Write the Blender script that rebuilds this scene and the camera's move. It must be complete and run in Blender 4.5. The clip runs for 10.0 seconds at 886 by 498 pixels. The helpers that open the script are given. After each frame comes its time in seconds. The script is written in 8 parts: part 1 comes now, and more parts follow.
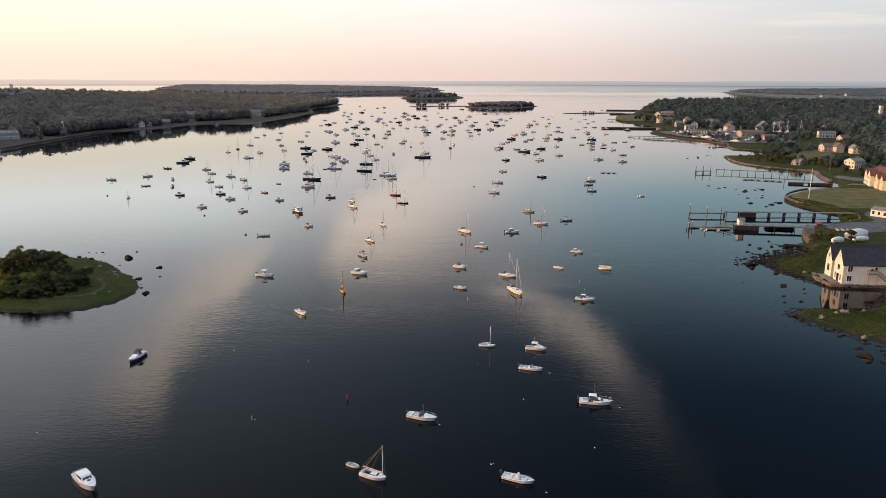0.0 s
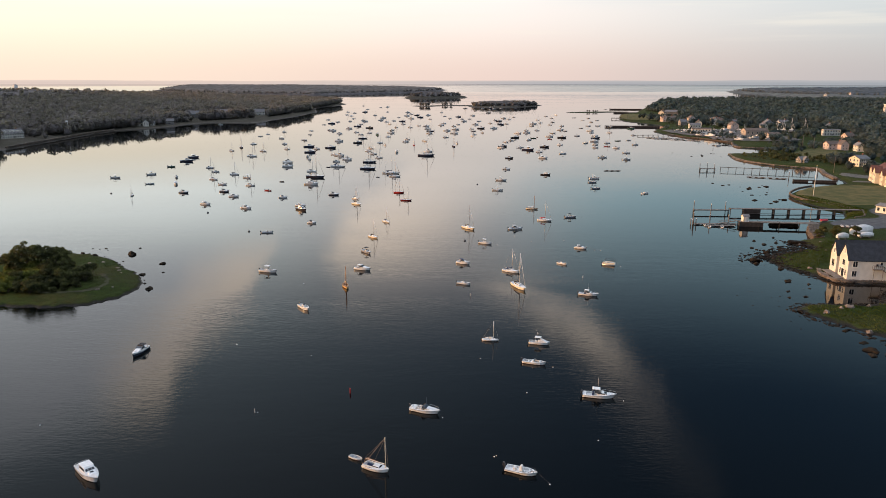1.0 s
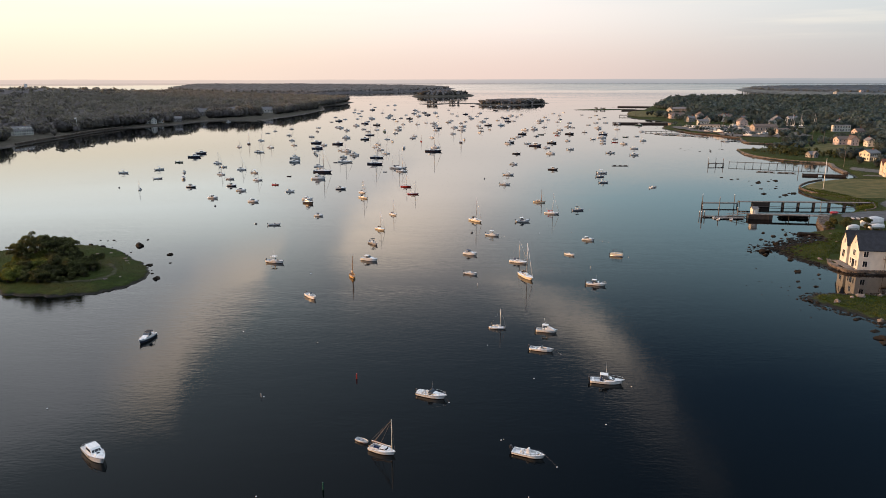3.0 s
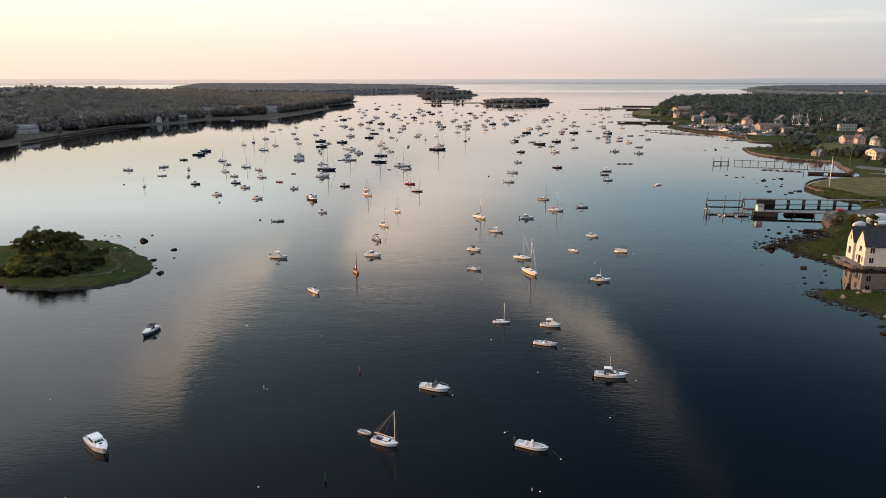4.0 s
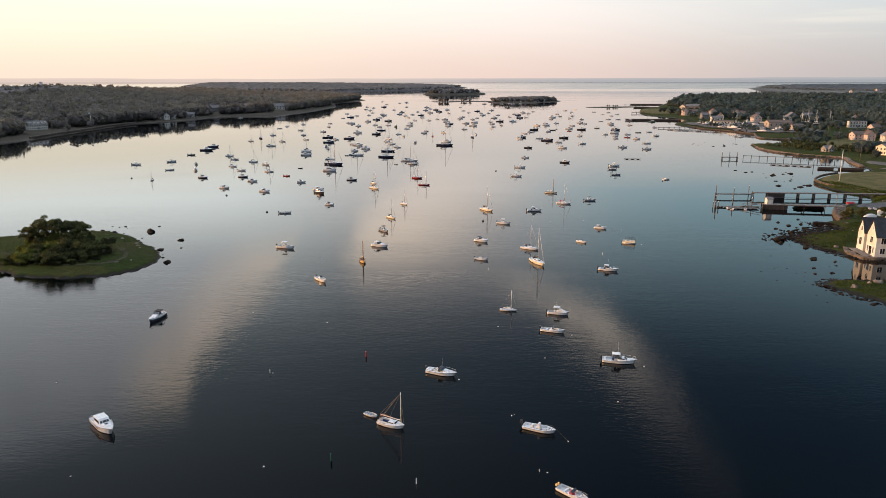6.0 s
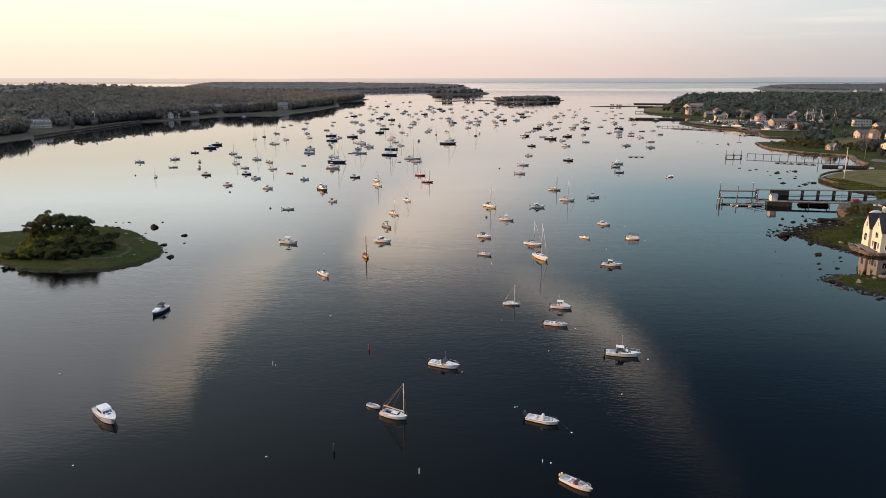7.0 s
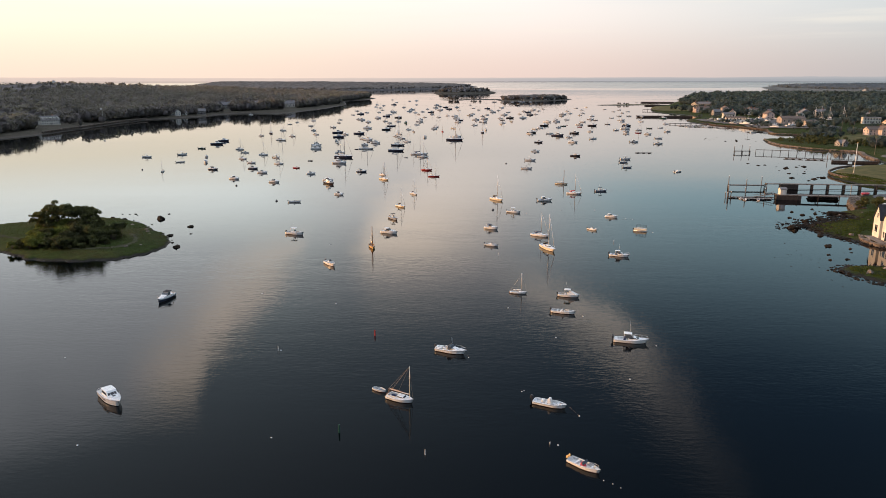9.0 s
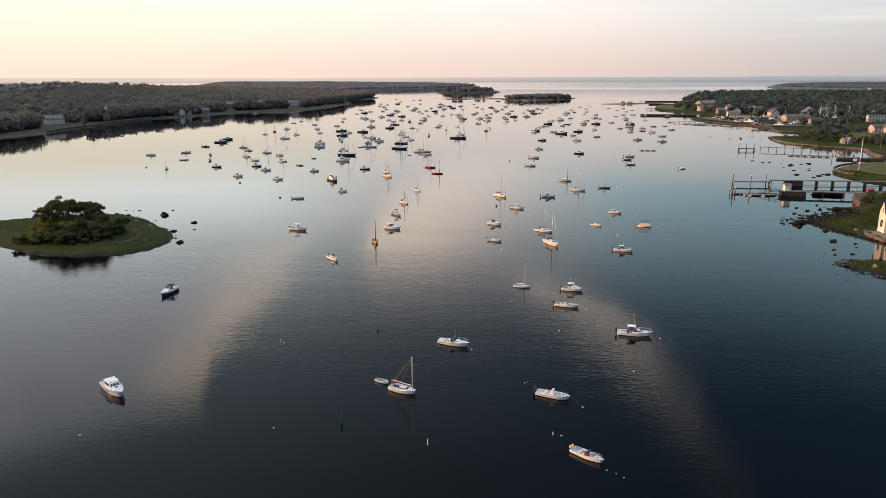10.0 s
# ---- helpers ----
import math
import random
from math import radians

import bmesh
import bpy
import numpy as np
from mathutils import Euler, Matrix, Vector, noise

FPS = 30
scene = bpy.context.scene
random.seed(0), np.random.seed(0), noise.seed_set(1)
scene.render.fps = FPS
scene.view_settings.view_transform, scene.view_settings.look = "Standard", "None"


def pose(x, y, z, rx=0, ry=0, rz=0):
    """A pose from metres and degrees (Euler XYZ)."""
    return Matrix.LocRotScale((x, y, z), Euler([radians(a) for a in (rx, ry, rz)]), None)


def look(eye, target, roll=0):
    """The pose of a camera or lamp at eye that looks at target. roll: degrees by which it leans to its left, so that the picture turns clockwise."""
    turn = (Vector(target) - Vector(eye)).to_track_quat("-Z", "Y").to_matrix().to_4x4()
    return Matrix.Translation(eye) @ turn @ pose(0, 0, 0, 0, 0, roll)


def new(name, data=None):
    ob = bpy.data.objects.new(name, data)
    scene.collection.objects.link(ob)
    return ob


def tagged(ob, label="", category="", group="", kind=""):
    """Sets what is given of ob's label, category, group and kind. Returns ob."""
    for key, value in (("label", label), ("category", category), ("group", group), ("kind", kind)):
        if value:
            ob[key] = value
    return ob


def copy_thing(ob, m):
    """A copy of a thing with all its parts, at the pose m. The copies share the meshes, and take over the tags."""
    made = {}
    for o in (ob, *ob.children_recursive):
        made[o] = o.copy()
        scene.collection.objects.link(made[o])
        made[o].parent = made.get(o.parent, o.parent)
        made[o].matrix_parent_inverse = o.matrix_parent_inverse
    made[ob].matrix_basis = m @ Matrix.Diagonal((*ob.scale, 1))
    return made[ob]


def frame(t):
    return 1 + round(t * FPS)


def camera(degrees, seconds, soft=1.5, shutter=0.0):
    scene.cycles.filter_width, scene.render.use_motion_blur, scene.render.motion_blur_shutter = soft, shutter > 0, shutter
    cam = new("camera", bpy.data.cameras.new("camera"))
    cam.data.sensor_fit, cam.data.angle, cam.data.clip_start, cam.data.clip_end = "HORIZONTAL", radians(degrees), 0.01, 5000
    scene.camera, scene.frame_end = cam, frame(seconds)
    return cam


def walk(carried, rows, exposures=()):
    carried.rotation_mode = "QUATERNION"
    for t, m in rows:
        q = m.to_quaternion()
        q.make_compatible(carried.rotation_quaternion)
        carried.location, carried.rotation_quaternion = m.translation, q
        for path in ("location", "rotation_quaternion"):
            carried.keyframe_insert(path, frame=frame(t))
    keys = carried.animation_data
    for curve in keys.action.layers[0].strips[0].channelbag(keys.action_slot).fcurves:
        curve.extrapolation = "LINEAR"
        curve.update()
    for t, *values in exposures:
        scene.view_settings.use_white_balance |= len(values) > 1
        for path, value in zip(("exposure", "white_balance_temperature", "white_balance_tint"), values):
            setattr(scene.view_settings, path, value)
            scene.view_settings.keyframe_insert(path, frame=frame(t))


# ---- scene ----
cam = camera(65.0, 10.0, soft=0.7)
PATH = [
    (0, (-0.056, -0.149, 61.324), (-0.073, 1.795, 60.852), 0.2),
    (0.5, (0.009, -0.21, 60.664), (-0.014, 1.734, 60.192), 0.2),
    (1, (0.052, -0.13, 59.925), (0.025, 1.813, 59.453), 0.1),
    (1.5, (0.135, -0.176, 59.172), (0.101, 1.768, 58.7), 0.1),
    (2, (0.151, -0.197, 58.5), (0.112, 1.746, 58.027), 0.1),
    (2.5, (0.142, -0.228, 57.791), (0.099, 1.714, 57.317), 0.0),
    (4, (0.262, -0.023, 55.575), (0.202, 1.919, 55.101), -0.0),
    (4.5, (0.277, -0.044, 54.802), (0.211, 1.898, 54.328), -0.0),
    (5, (0.258, 0.016, 54.067), (0.187, 1.957, 53.592), -0.0),
    (5.5, (0.252, 0.018, 53.326), (0.177, 1.959, 52.851), -0.0),
    (7, (0.263, 0.003, 51.082), (0.174, 1.944, 50.607), -0.0),
    (7.5, (0.237, 0.0, 50.357), (0.144, 1.941, 49.882), -0.0),
    (8, (0.284, 0.072, 49.638), (0.185, 2.013, 49.163), -0.1),
    (8.5, (0.258, 0.192, 48.886), (0.155, 2.132, 48.412), -0.1),
    (9, (0.207, 0.209, 48.181), (0.1, 2.149, 47.706), -0.0),
    (9.5, (0.263, 0.201, 47.413), (0.151, 2.14, 46.939), -0.1),
    (10, (0.381, 0.187, 46.757), (0.263, 2.126, 46.282), -0.1),
]
walk(cam, [(t, look(eye, target, roll)) for t, eye, target, roll in PATH])

# ---- world, sun ----
SUN_EL, SUN_AZ = 4.4, -92.0  # degrees above the horizon; azimuth clockwise from +y
scene.view_settings.exposure = 0.0


def node(tree, kind, ins=(), operation="", clamp=False):
    """A node with its inputs; an input is a value or a socket."""
    n = tree.nodes.new(kind)
    if operation:
        n.operation = operation
    if clamp:
        n.use_clamp = True
    for k, v in (ins.items() if isinstance(ins, dict) else enumerate(ins)):
        if isinstance(v, bpy.types.NodeSocket):
            tree.links.new(v, n.inputs[k])
        elif v is not None:
            n.inputs[k].default_value = v
    return n


def calc(tree, op, a, b=0.0, c=0.0, clamp=False):
    return node(tree, "ShaderNodeMath", (a, b, c), op, clamp).outputs[0]


def smooth(tree, v, a, b, lo=0.0, hi=1.0):
    n = node(tree, "ShaderNodeMapRange", (v, a, b, lo, hi))
    n.interpolation_type = "SMOOTHSTEP"
    return n.outputs[0]


def blend(tree, fac, a, b, mode="MIX"):
    n = node(tree, "ShaderNodeMix")
    n.data_type, n.blend_type, n.clamp_factor = "RGBA", mode, True
    for s, v in ((n.inputs[0], fac), (n.inputs[6], a), (n.inputs[7], b)):
        if isinstance(v, bpy.types.NodeSocket):
            tree.links.new(v, s)
        elif isinstance(v, (tuple, list)):
            s.default_value = (*v[:3], 1)
        else:
            s.default_value = v
    return n.outputs[2]


def bends(tree, v, knots):
    """A value that runs straight from knot to knot of (v, value)."""
    total = knots[0][1]
    for (p, q), (r, t) in zip(knots, knots[1:]):
        total = calc(tree, "ADD", total, node(tree, "ShaderNodeMapRange", (v, p, r, 0.0, t - q)).outputs[0])
    return total


def make_world():
    world = bpy.data.worlds.new("dawn_sky")
    scene.world = world
    world.use_nodes = True
    tree = world.node_tree
    tree.nodes.clear()
    sky = node(tree, "ShaderNodeTexSky")
    sky.sky_type, sky.sun_disc = "NISHITA", False
    sky.sun_elevation, sky.sun_rotation = radians(SUN_EL), radians(SUN_AZ)
    sky.air_density, sky.dust_density, sky.ozone_density = 1.0, 1.5, 1.5
    way = node(tree, "ShaderNodeSeparateXYZ", (node(tree, "ShaderNodeTexCoord").outputs["Generated"],))
    x, y, z = way.outputs
    up = calc(tree, "MAXIMUM", z, 0.0)
    # haze that glows low over the sea, yellow towards the sun and grey away from it
    flat = calc(tree, "SQRT", calc(tree, "ADD", calc(tree, "MULTIPLY", x, x), calc(tree, "MULTIPLY", y, y)))
    side = calc(tree, "DIVIDE", x, calc(tree, "MAXIMUM", flat, 0.001))
    low = blend(tree, smooth(tree, side, -0.5, 0.12), (1.00, 0.80, 0.66), (0.86, 0.675, 0.61))
    low = blend(tree, smooth(tree, side, 0.0, 0.6), low, (0.52, 0.495, 0.505))
    mid = blend(tree, smooth(tree, side, -0.55, 0.1), (1.14, 1.015, 0.82), (1.01, 0.910, 0.862))
    mid = blend(tree, smooth(tree, side, 0.0, 0.6), mid, (0.62, 0.66, 0.69))
    veil = blend(tree, smooth(tree, up, 0.0, 0.10), low, mid)
    upper = blend(tree, smooth(tree, side, -0.46, 0.40), (1.60, 1.68, 1.64), (0.42, 0.64, 0.74))
    rose = calc(tree, "MULTIPLY", smooth(tree, side, -0.34, -0.08), smooth(tree, side, -0.02, 0.22, 0.7, 0.0))
    upper = blend(tree, rose, upper, (1.15, 1.005, 0.985))
    veil = blend(tree, smooth(tree, up, 0.085, 0.165), veil, upper)
    high = blend(tree, smooth(tree, side, -0.7, 0.5), (0.420, 0.500, 0.560), (0.036, 0.083, 0.158))
    veil = blend(tree, smooth(tree, up, 0.15, 0.40), veil, high)
    deeper = blend(tree, smooth(tree, side, -0.7, 0.42), (0.310, 0.350, 0.400), (0.054, 0.089, 0.147))
    veil = blend(tree, smooth(tree, up, 0.36, 0.56), veil, deeper)
    veil = blend(tree, smooth(tree, up, 0.62, 0.86), veil, (1.64, 1.76, 1.98))
    rear = smooth(tree, calc(tree, "DIVIDE", y, calc(tree, "MAXIMUM", flat, 0.001)), -0.55, 0.25)
    veil = blend(tree, 1.0, veil, blend(tree, rear, (0.62, 0.67, 0.79), (1.0, 1.0, 1.0)), "MULTIPLY")
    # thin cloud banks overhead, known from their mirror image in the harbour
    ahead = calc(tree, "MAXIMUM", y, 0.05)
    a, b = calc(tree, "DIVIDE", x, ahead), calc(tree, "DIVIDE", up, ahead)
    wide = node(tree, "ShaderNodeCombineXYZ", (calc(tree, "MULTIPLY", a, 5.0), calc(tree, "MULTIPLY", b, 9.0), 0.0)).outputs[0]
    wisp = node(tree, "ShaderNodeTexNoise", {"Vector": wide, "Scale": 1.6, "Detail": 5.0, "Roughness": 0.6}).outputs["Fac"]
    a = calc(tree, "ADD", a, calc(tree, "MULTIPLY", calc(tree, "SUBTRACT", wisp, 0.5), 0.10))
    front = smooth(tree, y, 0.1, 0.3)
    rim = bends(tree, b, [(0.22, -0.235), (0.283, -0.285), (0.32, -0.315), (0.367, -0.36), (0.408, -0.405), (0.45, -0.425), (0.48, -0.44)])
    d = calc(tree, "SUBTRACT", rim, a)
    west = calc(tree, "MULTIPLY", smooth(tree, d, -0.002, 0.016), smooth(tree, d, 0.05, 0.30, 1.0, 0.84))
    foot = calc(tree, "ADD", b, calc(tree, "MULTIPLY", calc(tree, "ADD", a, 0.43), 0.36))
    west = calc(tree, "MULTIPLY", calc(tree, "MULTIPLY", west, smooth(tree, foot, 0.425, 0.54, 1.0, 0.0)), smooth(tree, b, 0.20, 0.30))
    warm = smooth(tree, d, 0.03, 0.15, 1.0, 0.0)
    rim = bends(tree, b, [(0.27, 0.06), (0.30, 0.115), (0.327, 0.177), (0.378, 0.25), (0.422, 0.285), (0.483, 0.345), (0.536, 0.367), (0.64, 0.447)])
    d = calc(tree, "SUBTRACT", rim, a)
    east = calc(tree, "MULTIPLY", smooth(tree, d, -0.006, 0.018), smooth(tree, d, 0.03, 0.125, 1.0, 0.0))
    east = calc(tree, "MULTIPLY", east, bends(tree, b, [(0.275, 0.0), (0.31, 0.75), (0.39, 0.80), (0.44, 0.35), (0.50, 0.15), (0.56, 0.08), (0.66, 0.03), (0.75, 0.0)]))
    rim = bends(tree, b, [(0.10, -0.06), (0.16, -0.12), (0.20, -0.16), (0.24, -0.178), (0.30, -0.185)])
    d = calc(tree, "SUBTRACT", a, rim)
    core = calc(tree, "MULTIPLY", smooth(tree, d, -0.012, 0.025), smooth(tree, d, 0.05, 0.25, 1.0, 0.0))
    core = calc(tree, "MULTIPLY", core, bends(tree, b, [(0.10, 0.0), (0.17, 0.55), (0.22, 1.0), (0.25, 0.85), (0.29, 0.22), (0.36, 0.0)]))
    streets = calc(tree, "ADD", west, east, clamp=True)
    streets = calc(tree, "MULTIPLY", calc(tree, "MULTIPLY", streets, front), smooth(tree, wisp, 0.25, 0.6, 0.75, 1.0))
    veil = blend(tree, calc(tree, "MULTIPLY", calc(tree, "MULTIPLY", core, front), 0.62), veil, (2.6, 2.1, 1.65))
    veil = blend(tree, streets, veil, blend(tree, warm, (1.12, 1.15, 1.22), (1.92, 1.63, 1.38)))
    streak = node(tree, "ShaderNodeTexNoise", {"Vector": node(tree, "ShaderNodeCombineXYZ", (calc(tree, "MULTIPLY", side, 3.0), calc(tree, "MULTIPLY", up, 45.0), 0.0)).outputs[0],
                                               "Scale": 1.0, "Detail": 4.0}).outputs["Fac"]
    pale = calc(tree, "MULTIPLY", smooth(tree, streak, 0.52, 0.70, 0.0, 0.42), calc(tree, "MULTIPLY", smooth(tree, up, 0.03, 0.08), smooth(tree, up, 0.13, 0.20, 1.0, 0.0)))
    veil = blend(tree, pale, veil, (0.96, 0.88, 0.78))
    air = blend(tree, 1.0, sky.outputs[0], (0.03, 0.03, 0.03), "MULTIPLY")
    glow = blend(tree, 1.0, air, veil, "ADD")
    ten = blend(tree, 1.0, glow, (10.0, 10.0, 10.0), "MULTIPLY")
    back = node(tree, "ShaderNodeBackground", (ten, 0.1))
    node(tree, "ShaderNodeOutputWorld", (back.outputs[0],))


make_world()
lamp = bpy.data.lights.new("sun", "SUN")
lamp.energy, lamp.angle, lamp.color = 5.2, radians(0.6), (1.0, 0.54, 0.24)
sun = new("sun", lamp)
toward = Vector((math.sin(radians(SUN_AZ)) * math.cos(radians(SUN_EL)), math.cos(radians(SUN_AZ)) * math.cos(radians(SUN_EL)), math.sin(radians(SUN_EL))))
sun.matrix_world = look(toward * 100, (0, 0, 0))

# ---- materials ----


def surface(name, col, rough=0.6, metal=0.0, vary=0.25, scale=1.0, bump=0.0, island=0.0, piece=0.0, spec=0.5, second=None, coat=0.0, thin=0.0):
    """A painted, wooden, stone or leafy surface with grain and larger stains, at real size (object space, scale in 1/m)."""
    m = bpy.data.materials.new(name)
    m.use_nodes = True
    t = m.node_tree
    b = t.nodes["Principled BSDF"]
    geo = node(t, "ShaderNodeNewGeometry")
    pos = geo.outputs["Position"]
    fine = node(t, "ShaderNodeTexNoise", {"Vector": pos, "Scale": scale * 6, "Detail": 4.0}).outputs["Fac"]
    wide = node(t, "ShaderNodeTexNoise", {"Vector": pos, "Scale": scale * 0.7, "Detail": 3.0}).outputs["Fac"]
    dark = tuple(c * (1 - vary) for c in col)
    pale = second or tuple(min(1, c * (1 + vary)) for c in col)
    c = blend(t, smooth(t, wide, 0.3, 0.7), dark, pale)
    c = blend(t, calc(t, "MULTIPLY", smooth(t, fine, 0.35, 0.75), 0.45), c, tuple(k * (1 - vary * 0.8) for k in col))
    if island:
        r = geo.outputs["Random Per Island"]
        c = blend(t, 1.0, c, blend(t, r, tuple(1 - island for _ in col), (1 + island, 1 + island * 0.7, 1.0)), "MULTIPLY")
    if piece:
        r = node(t, "ShaderNodeObjectInfo").outputs["Random"]
        c = blend(t, 1.0, c, blend(t, r, tuple(1 - piece for _ in col), tuple(1 + piece for _ in col)), "MULTIPLY")
    t.links.new(c, b.inputs["Base Color"])
    rr = calc(t, "ADD", smooth(t, fine, 0.2, 0.8, -0.08, 0.08), rough, clamp=True)
    t.links.new(rr, b.inputs["Roughness"])
    b.inputs["Metallic"].default_value = metal
    b.inputs["Specular IOR Level"].default_value = spec
    b.inputs["Coat Weight"].default_value = coat
    if bump:
        n = node(t, "ShaderNodeBump", {"Height": fine, "Distance": bump, "Strength": 1.0})
        t.links.new(n.outputs[0], b.inputs["Normal"])
    if thin:
        # light that passes through leaves
        glow = node(t, "ShaderNodeBsdfTranslucent", (blend(t, 1.0, c, (1.25, 1.3, 0.8), "MULTIPLY"),))
        mixed = node(t, "ShaderNodeMixShader", (thin, b.outputs[0], glow.outputs[0]))
        t.links.new(mixed.outputs[0], t.nodes["Material Output"].inputs["Surface"])
    return m


def water_material():
    m = bpy.data.materials.new("sea_water")
    m.use_nodes = True
    t = m.node_tree
    b = t.nodes["Principled BSDF"]
    pos = node(t, "ShaderNodeNewGeometry").outputs["Position"]
    p = node(t, "ShaderNodeVectorMath", (pos, (0.38, 1.0, 1.0)), "MULTIPLY").outputs[0]
    small = node(t, "ShaderNodeTexNoise", {"Vector": p, "Scale": 1.5, "Detail": 3.0, "Roughness": 0.6}).outputs["Fac"]
    swell = node(t, "ShaderNodeTexNoise", {"Vector": p, "Scale": 0.16, "Detail": 2.0}).outputs["Fac"]
    gust = node(t, "ShaderNodeTexNoise", {"Vector": p, "Scale": 0.012, "Detail": 3.0, "Roughness": 0.55, "Distortion": 0.6}).outputs["Fac"]
    px, py = node(t, "ShaderNodeSeparateXYZ", (pos,)).outputs[:2]
    calm = calc(t, "MULTIPLY", smooth(t, gust, 0.42, 0.62, 0.30, 1.30), smooth(t, py, 170.0, 420.0, 1.0, 0.6))
    calm = calc(t, "MULTIPLY", calm, smooth(t, px, -260.0, -40.0, 0.35, 1.0))
    breeze = calc(t, "MULTIPLY", smooth(t, calc(t, "ADD", py, calc(t, "MULTIPLY", gust, 300.0)), 3480.0, 3640.0), smooth(t, px, -700.0, 700.0))
    n1 = node(t, "ShaderNodeBump", {"Height": small, "Distance": 0.021, "Strength": calm})
    n2 = node(t, "ShaderNodeBump", {"Height": swell, "Distance": 0.022, "Strength": calm, "Normal": n1.outputs[0]})
    chop = node(t, "ShaderNodeTexNoise", {"Vector": p, "Scale": 0.5, "Detail": 2.0, "Roughness": 0.5, "Distortion": 0.4}).outputs["Fac"]
    n3 = node(t, "ShaderNodeBump", {"Height": chop, "Distance": 0.011, "Strength": calm, "Normal": n2.outputs[0]})
    t.links.new(n3.outputs[0], b.inputs["Normal"])
    deep = node(t, "ShaderNodeTexNoise", {"Vector": pos, "Scale": 0.02, "Detail": 2.0}).outputs["Fac"]
    t.links.new(blend(t, deep, (0.0006, 0.0012, 0.0016), (0.0010, 0.0019, 0.0024)), b.inputs["Base Color"])
    t.links.new(calc(t, "ADD", smooth(t, gust, 0.4, 0.65, 0.012, 0.04), calc(t, "MULTIPLY", breeze, 0.13)), b.inputs["Roughness"])
    b.inputs["IOR"].default_value = 1.333
    return m


def shore_material(name, grass, dry, rock, sand_top, grass_from):
    """Ground that is dark wet stone at the waterline, then shingle, then grass with dry patches."""
    m = bpy.data.materials.new(name)
    m.use_nodes = True
    t = m.node_tree
    b = t.nodes["Principled BSDF"]
    pos = node(t, "ShaderNodeNewGeometry").outputs["Position"]
    z = node(t, "ShaderNodeSeparateXYZ", (pos,)).outputs[2]
    wide = node(t, "ShaderNodeTexNoise", {"Vector": pos, "Scale": 0.06, "Detail": 4.0}).outputs["Fac"]
    mid = node(t, "ShaderNodeTexNoise", {"Vector": pos, "Scale": 0.5, "Detail": 5.0, "Roughness": 0.65}).outputs["Fac"]
    fine = node(t, "ShaderNodeTexNoise", {"Vector": pos, "Scale": 3.0, "Detail": 4.0, "Roughness": 0.7}).outputs["Fac"]
    zz = calc(t, "ADD", z, calc(t, "MULTIPLY", calc(t, "SUBTRACT", mid, 0.5), 0.8))
    g = blend(t, smooth(t, wide, 0.4, 0.6), grass, dry)
    g = blend(t, smooth(t, fine, 0.35, 0.7), tuple(c * 0.55 for c in grass), g)
    g = blend(t, smooth(t, mid, 0.5, 0.72, 0.0, 0.5), g, tuple(c * 1.5 for c in grass))
    r = blend(t, smooth(t, fine, 0.35, 0.65), tuple(c * 0.45 for c in rock), rock)
    wet = blend(t, smooth(t, zz, 0.1, 0.45), (0.018, 0.015, 0.012), r)
    c = blend(t, smooth(t, zz, sand_top, grass_from), wet, g)
    t.links.new(c, b.inputs["Base Color"])
    t.links.new(smooth(t, zz, 0.1, 0.6, 0.45, 0.95), b.inputs["Roughness"])
    b.inputs["Specular IOR Level"].default_value = 0.1
    n = node(t, "ShaderNodeBump", {"Height": calc(t, "ADD", fine, mid), "Distance": 0.35, "Strength": 0.8})
    t.links.new(n.outputs[0], b.inputs["Normal"])
    return m


def glass_material(name, col):
    m = bpy.data.materials.new(name)
    m.use_nodes = True
    b = m.node_tree.nodes["Principled BSDF"]
    b.inputs["Base Color"].default_value = (*col, 1)
    b.inputs["Roughness"].default_value = 0.06
    b.inputs["IOR"].default_value = 1.5
    return m


WATER = water_material()
MARSH = shore_material("marsh_shore", (0.038, 0.055, 0.011), (0.066, 0.058, 0.022), (0.022, 0.018, 0.015), 0.22, 0.52)
LEFT_SHORE = shore_material("sandy_shore", (0.078, 0.070, 0.052), (0.105, 0.090, 0.070), (0.125, 0.107, 0.090), 0.5, 1.4)
LAWN = surface("mown_lawn", (0.092, 0.098, 0.032), 0.95, vary=0.3, scale=0.25, bump=0.03, spec=0.15, second=(0.150, 0.112, 0.046))
ASPHALT = surface("asphalt", (0.065, 0.065, 0.068), 0.85, vary=0.3, scale=0.5, bump=0.01)
GRAVEL = surface("gravel_path", (0.10, 0.09, 0.08), 0.95, vary=0.3, scale=0.6, bump=0.02)
LEAF = surface("leaves", (0.072, 0.080, 0.034), 0.75, vary=0.45, scale=0.35, bump=0.05, island=0.45, spec=0.25, thin=0.35)
LEAF_PALE = surface("pale_leaves", (0.125, 0.145, 0.036), 0.75, vary=0.4, scale=0.35, island=0.4, spec=0.25, thin=0.4)
WOODS = surface("woods_canopy", (0.076, 0.103, 0.114), 0.9, vary=0.42, scale=0.08, bump=0.7, island=0.22, spec=0.15, thin=0.35)
# canopy colour lifted to a pale mauve-grey that stands in for haze
WOODS_HAZED = surface("hazed_woods_canopy", (0.212, 0.190, 0.192), 0.9, vary=0.25, scale=0.05, bump=0.4, island=0.10, spec=0.15, thin=0.42)
# distance haze is painted into the next two colours, one grey, one blue
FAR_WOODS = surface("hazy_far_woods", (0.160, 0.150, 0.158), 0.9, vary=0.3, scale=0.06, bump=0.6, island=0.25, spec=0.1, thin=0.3)
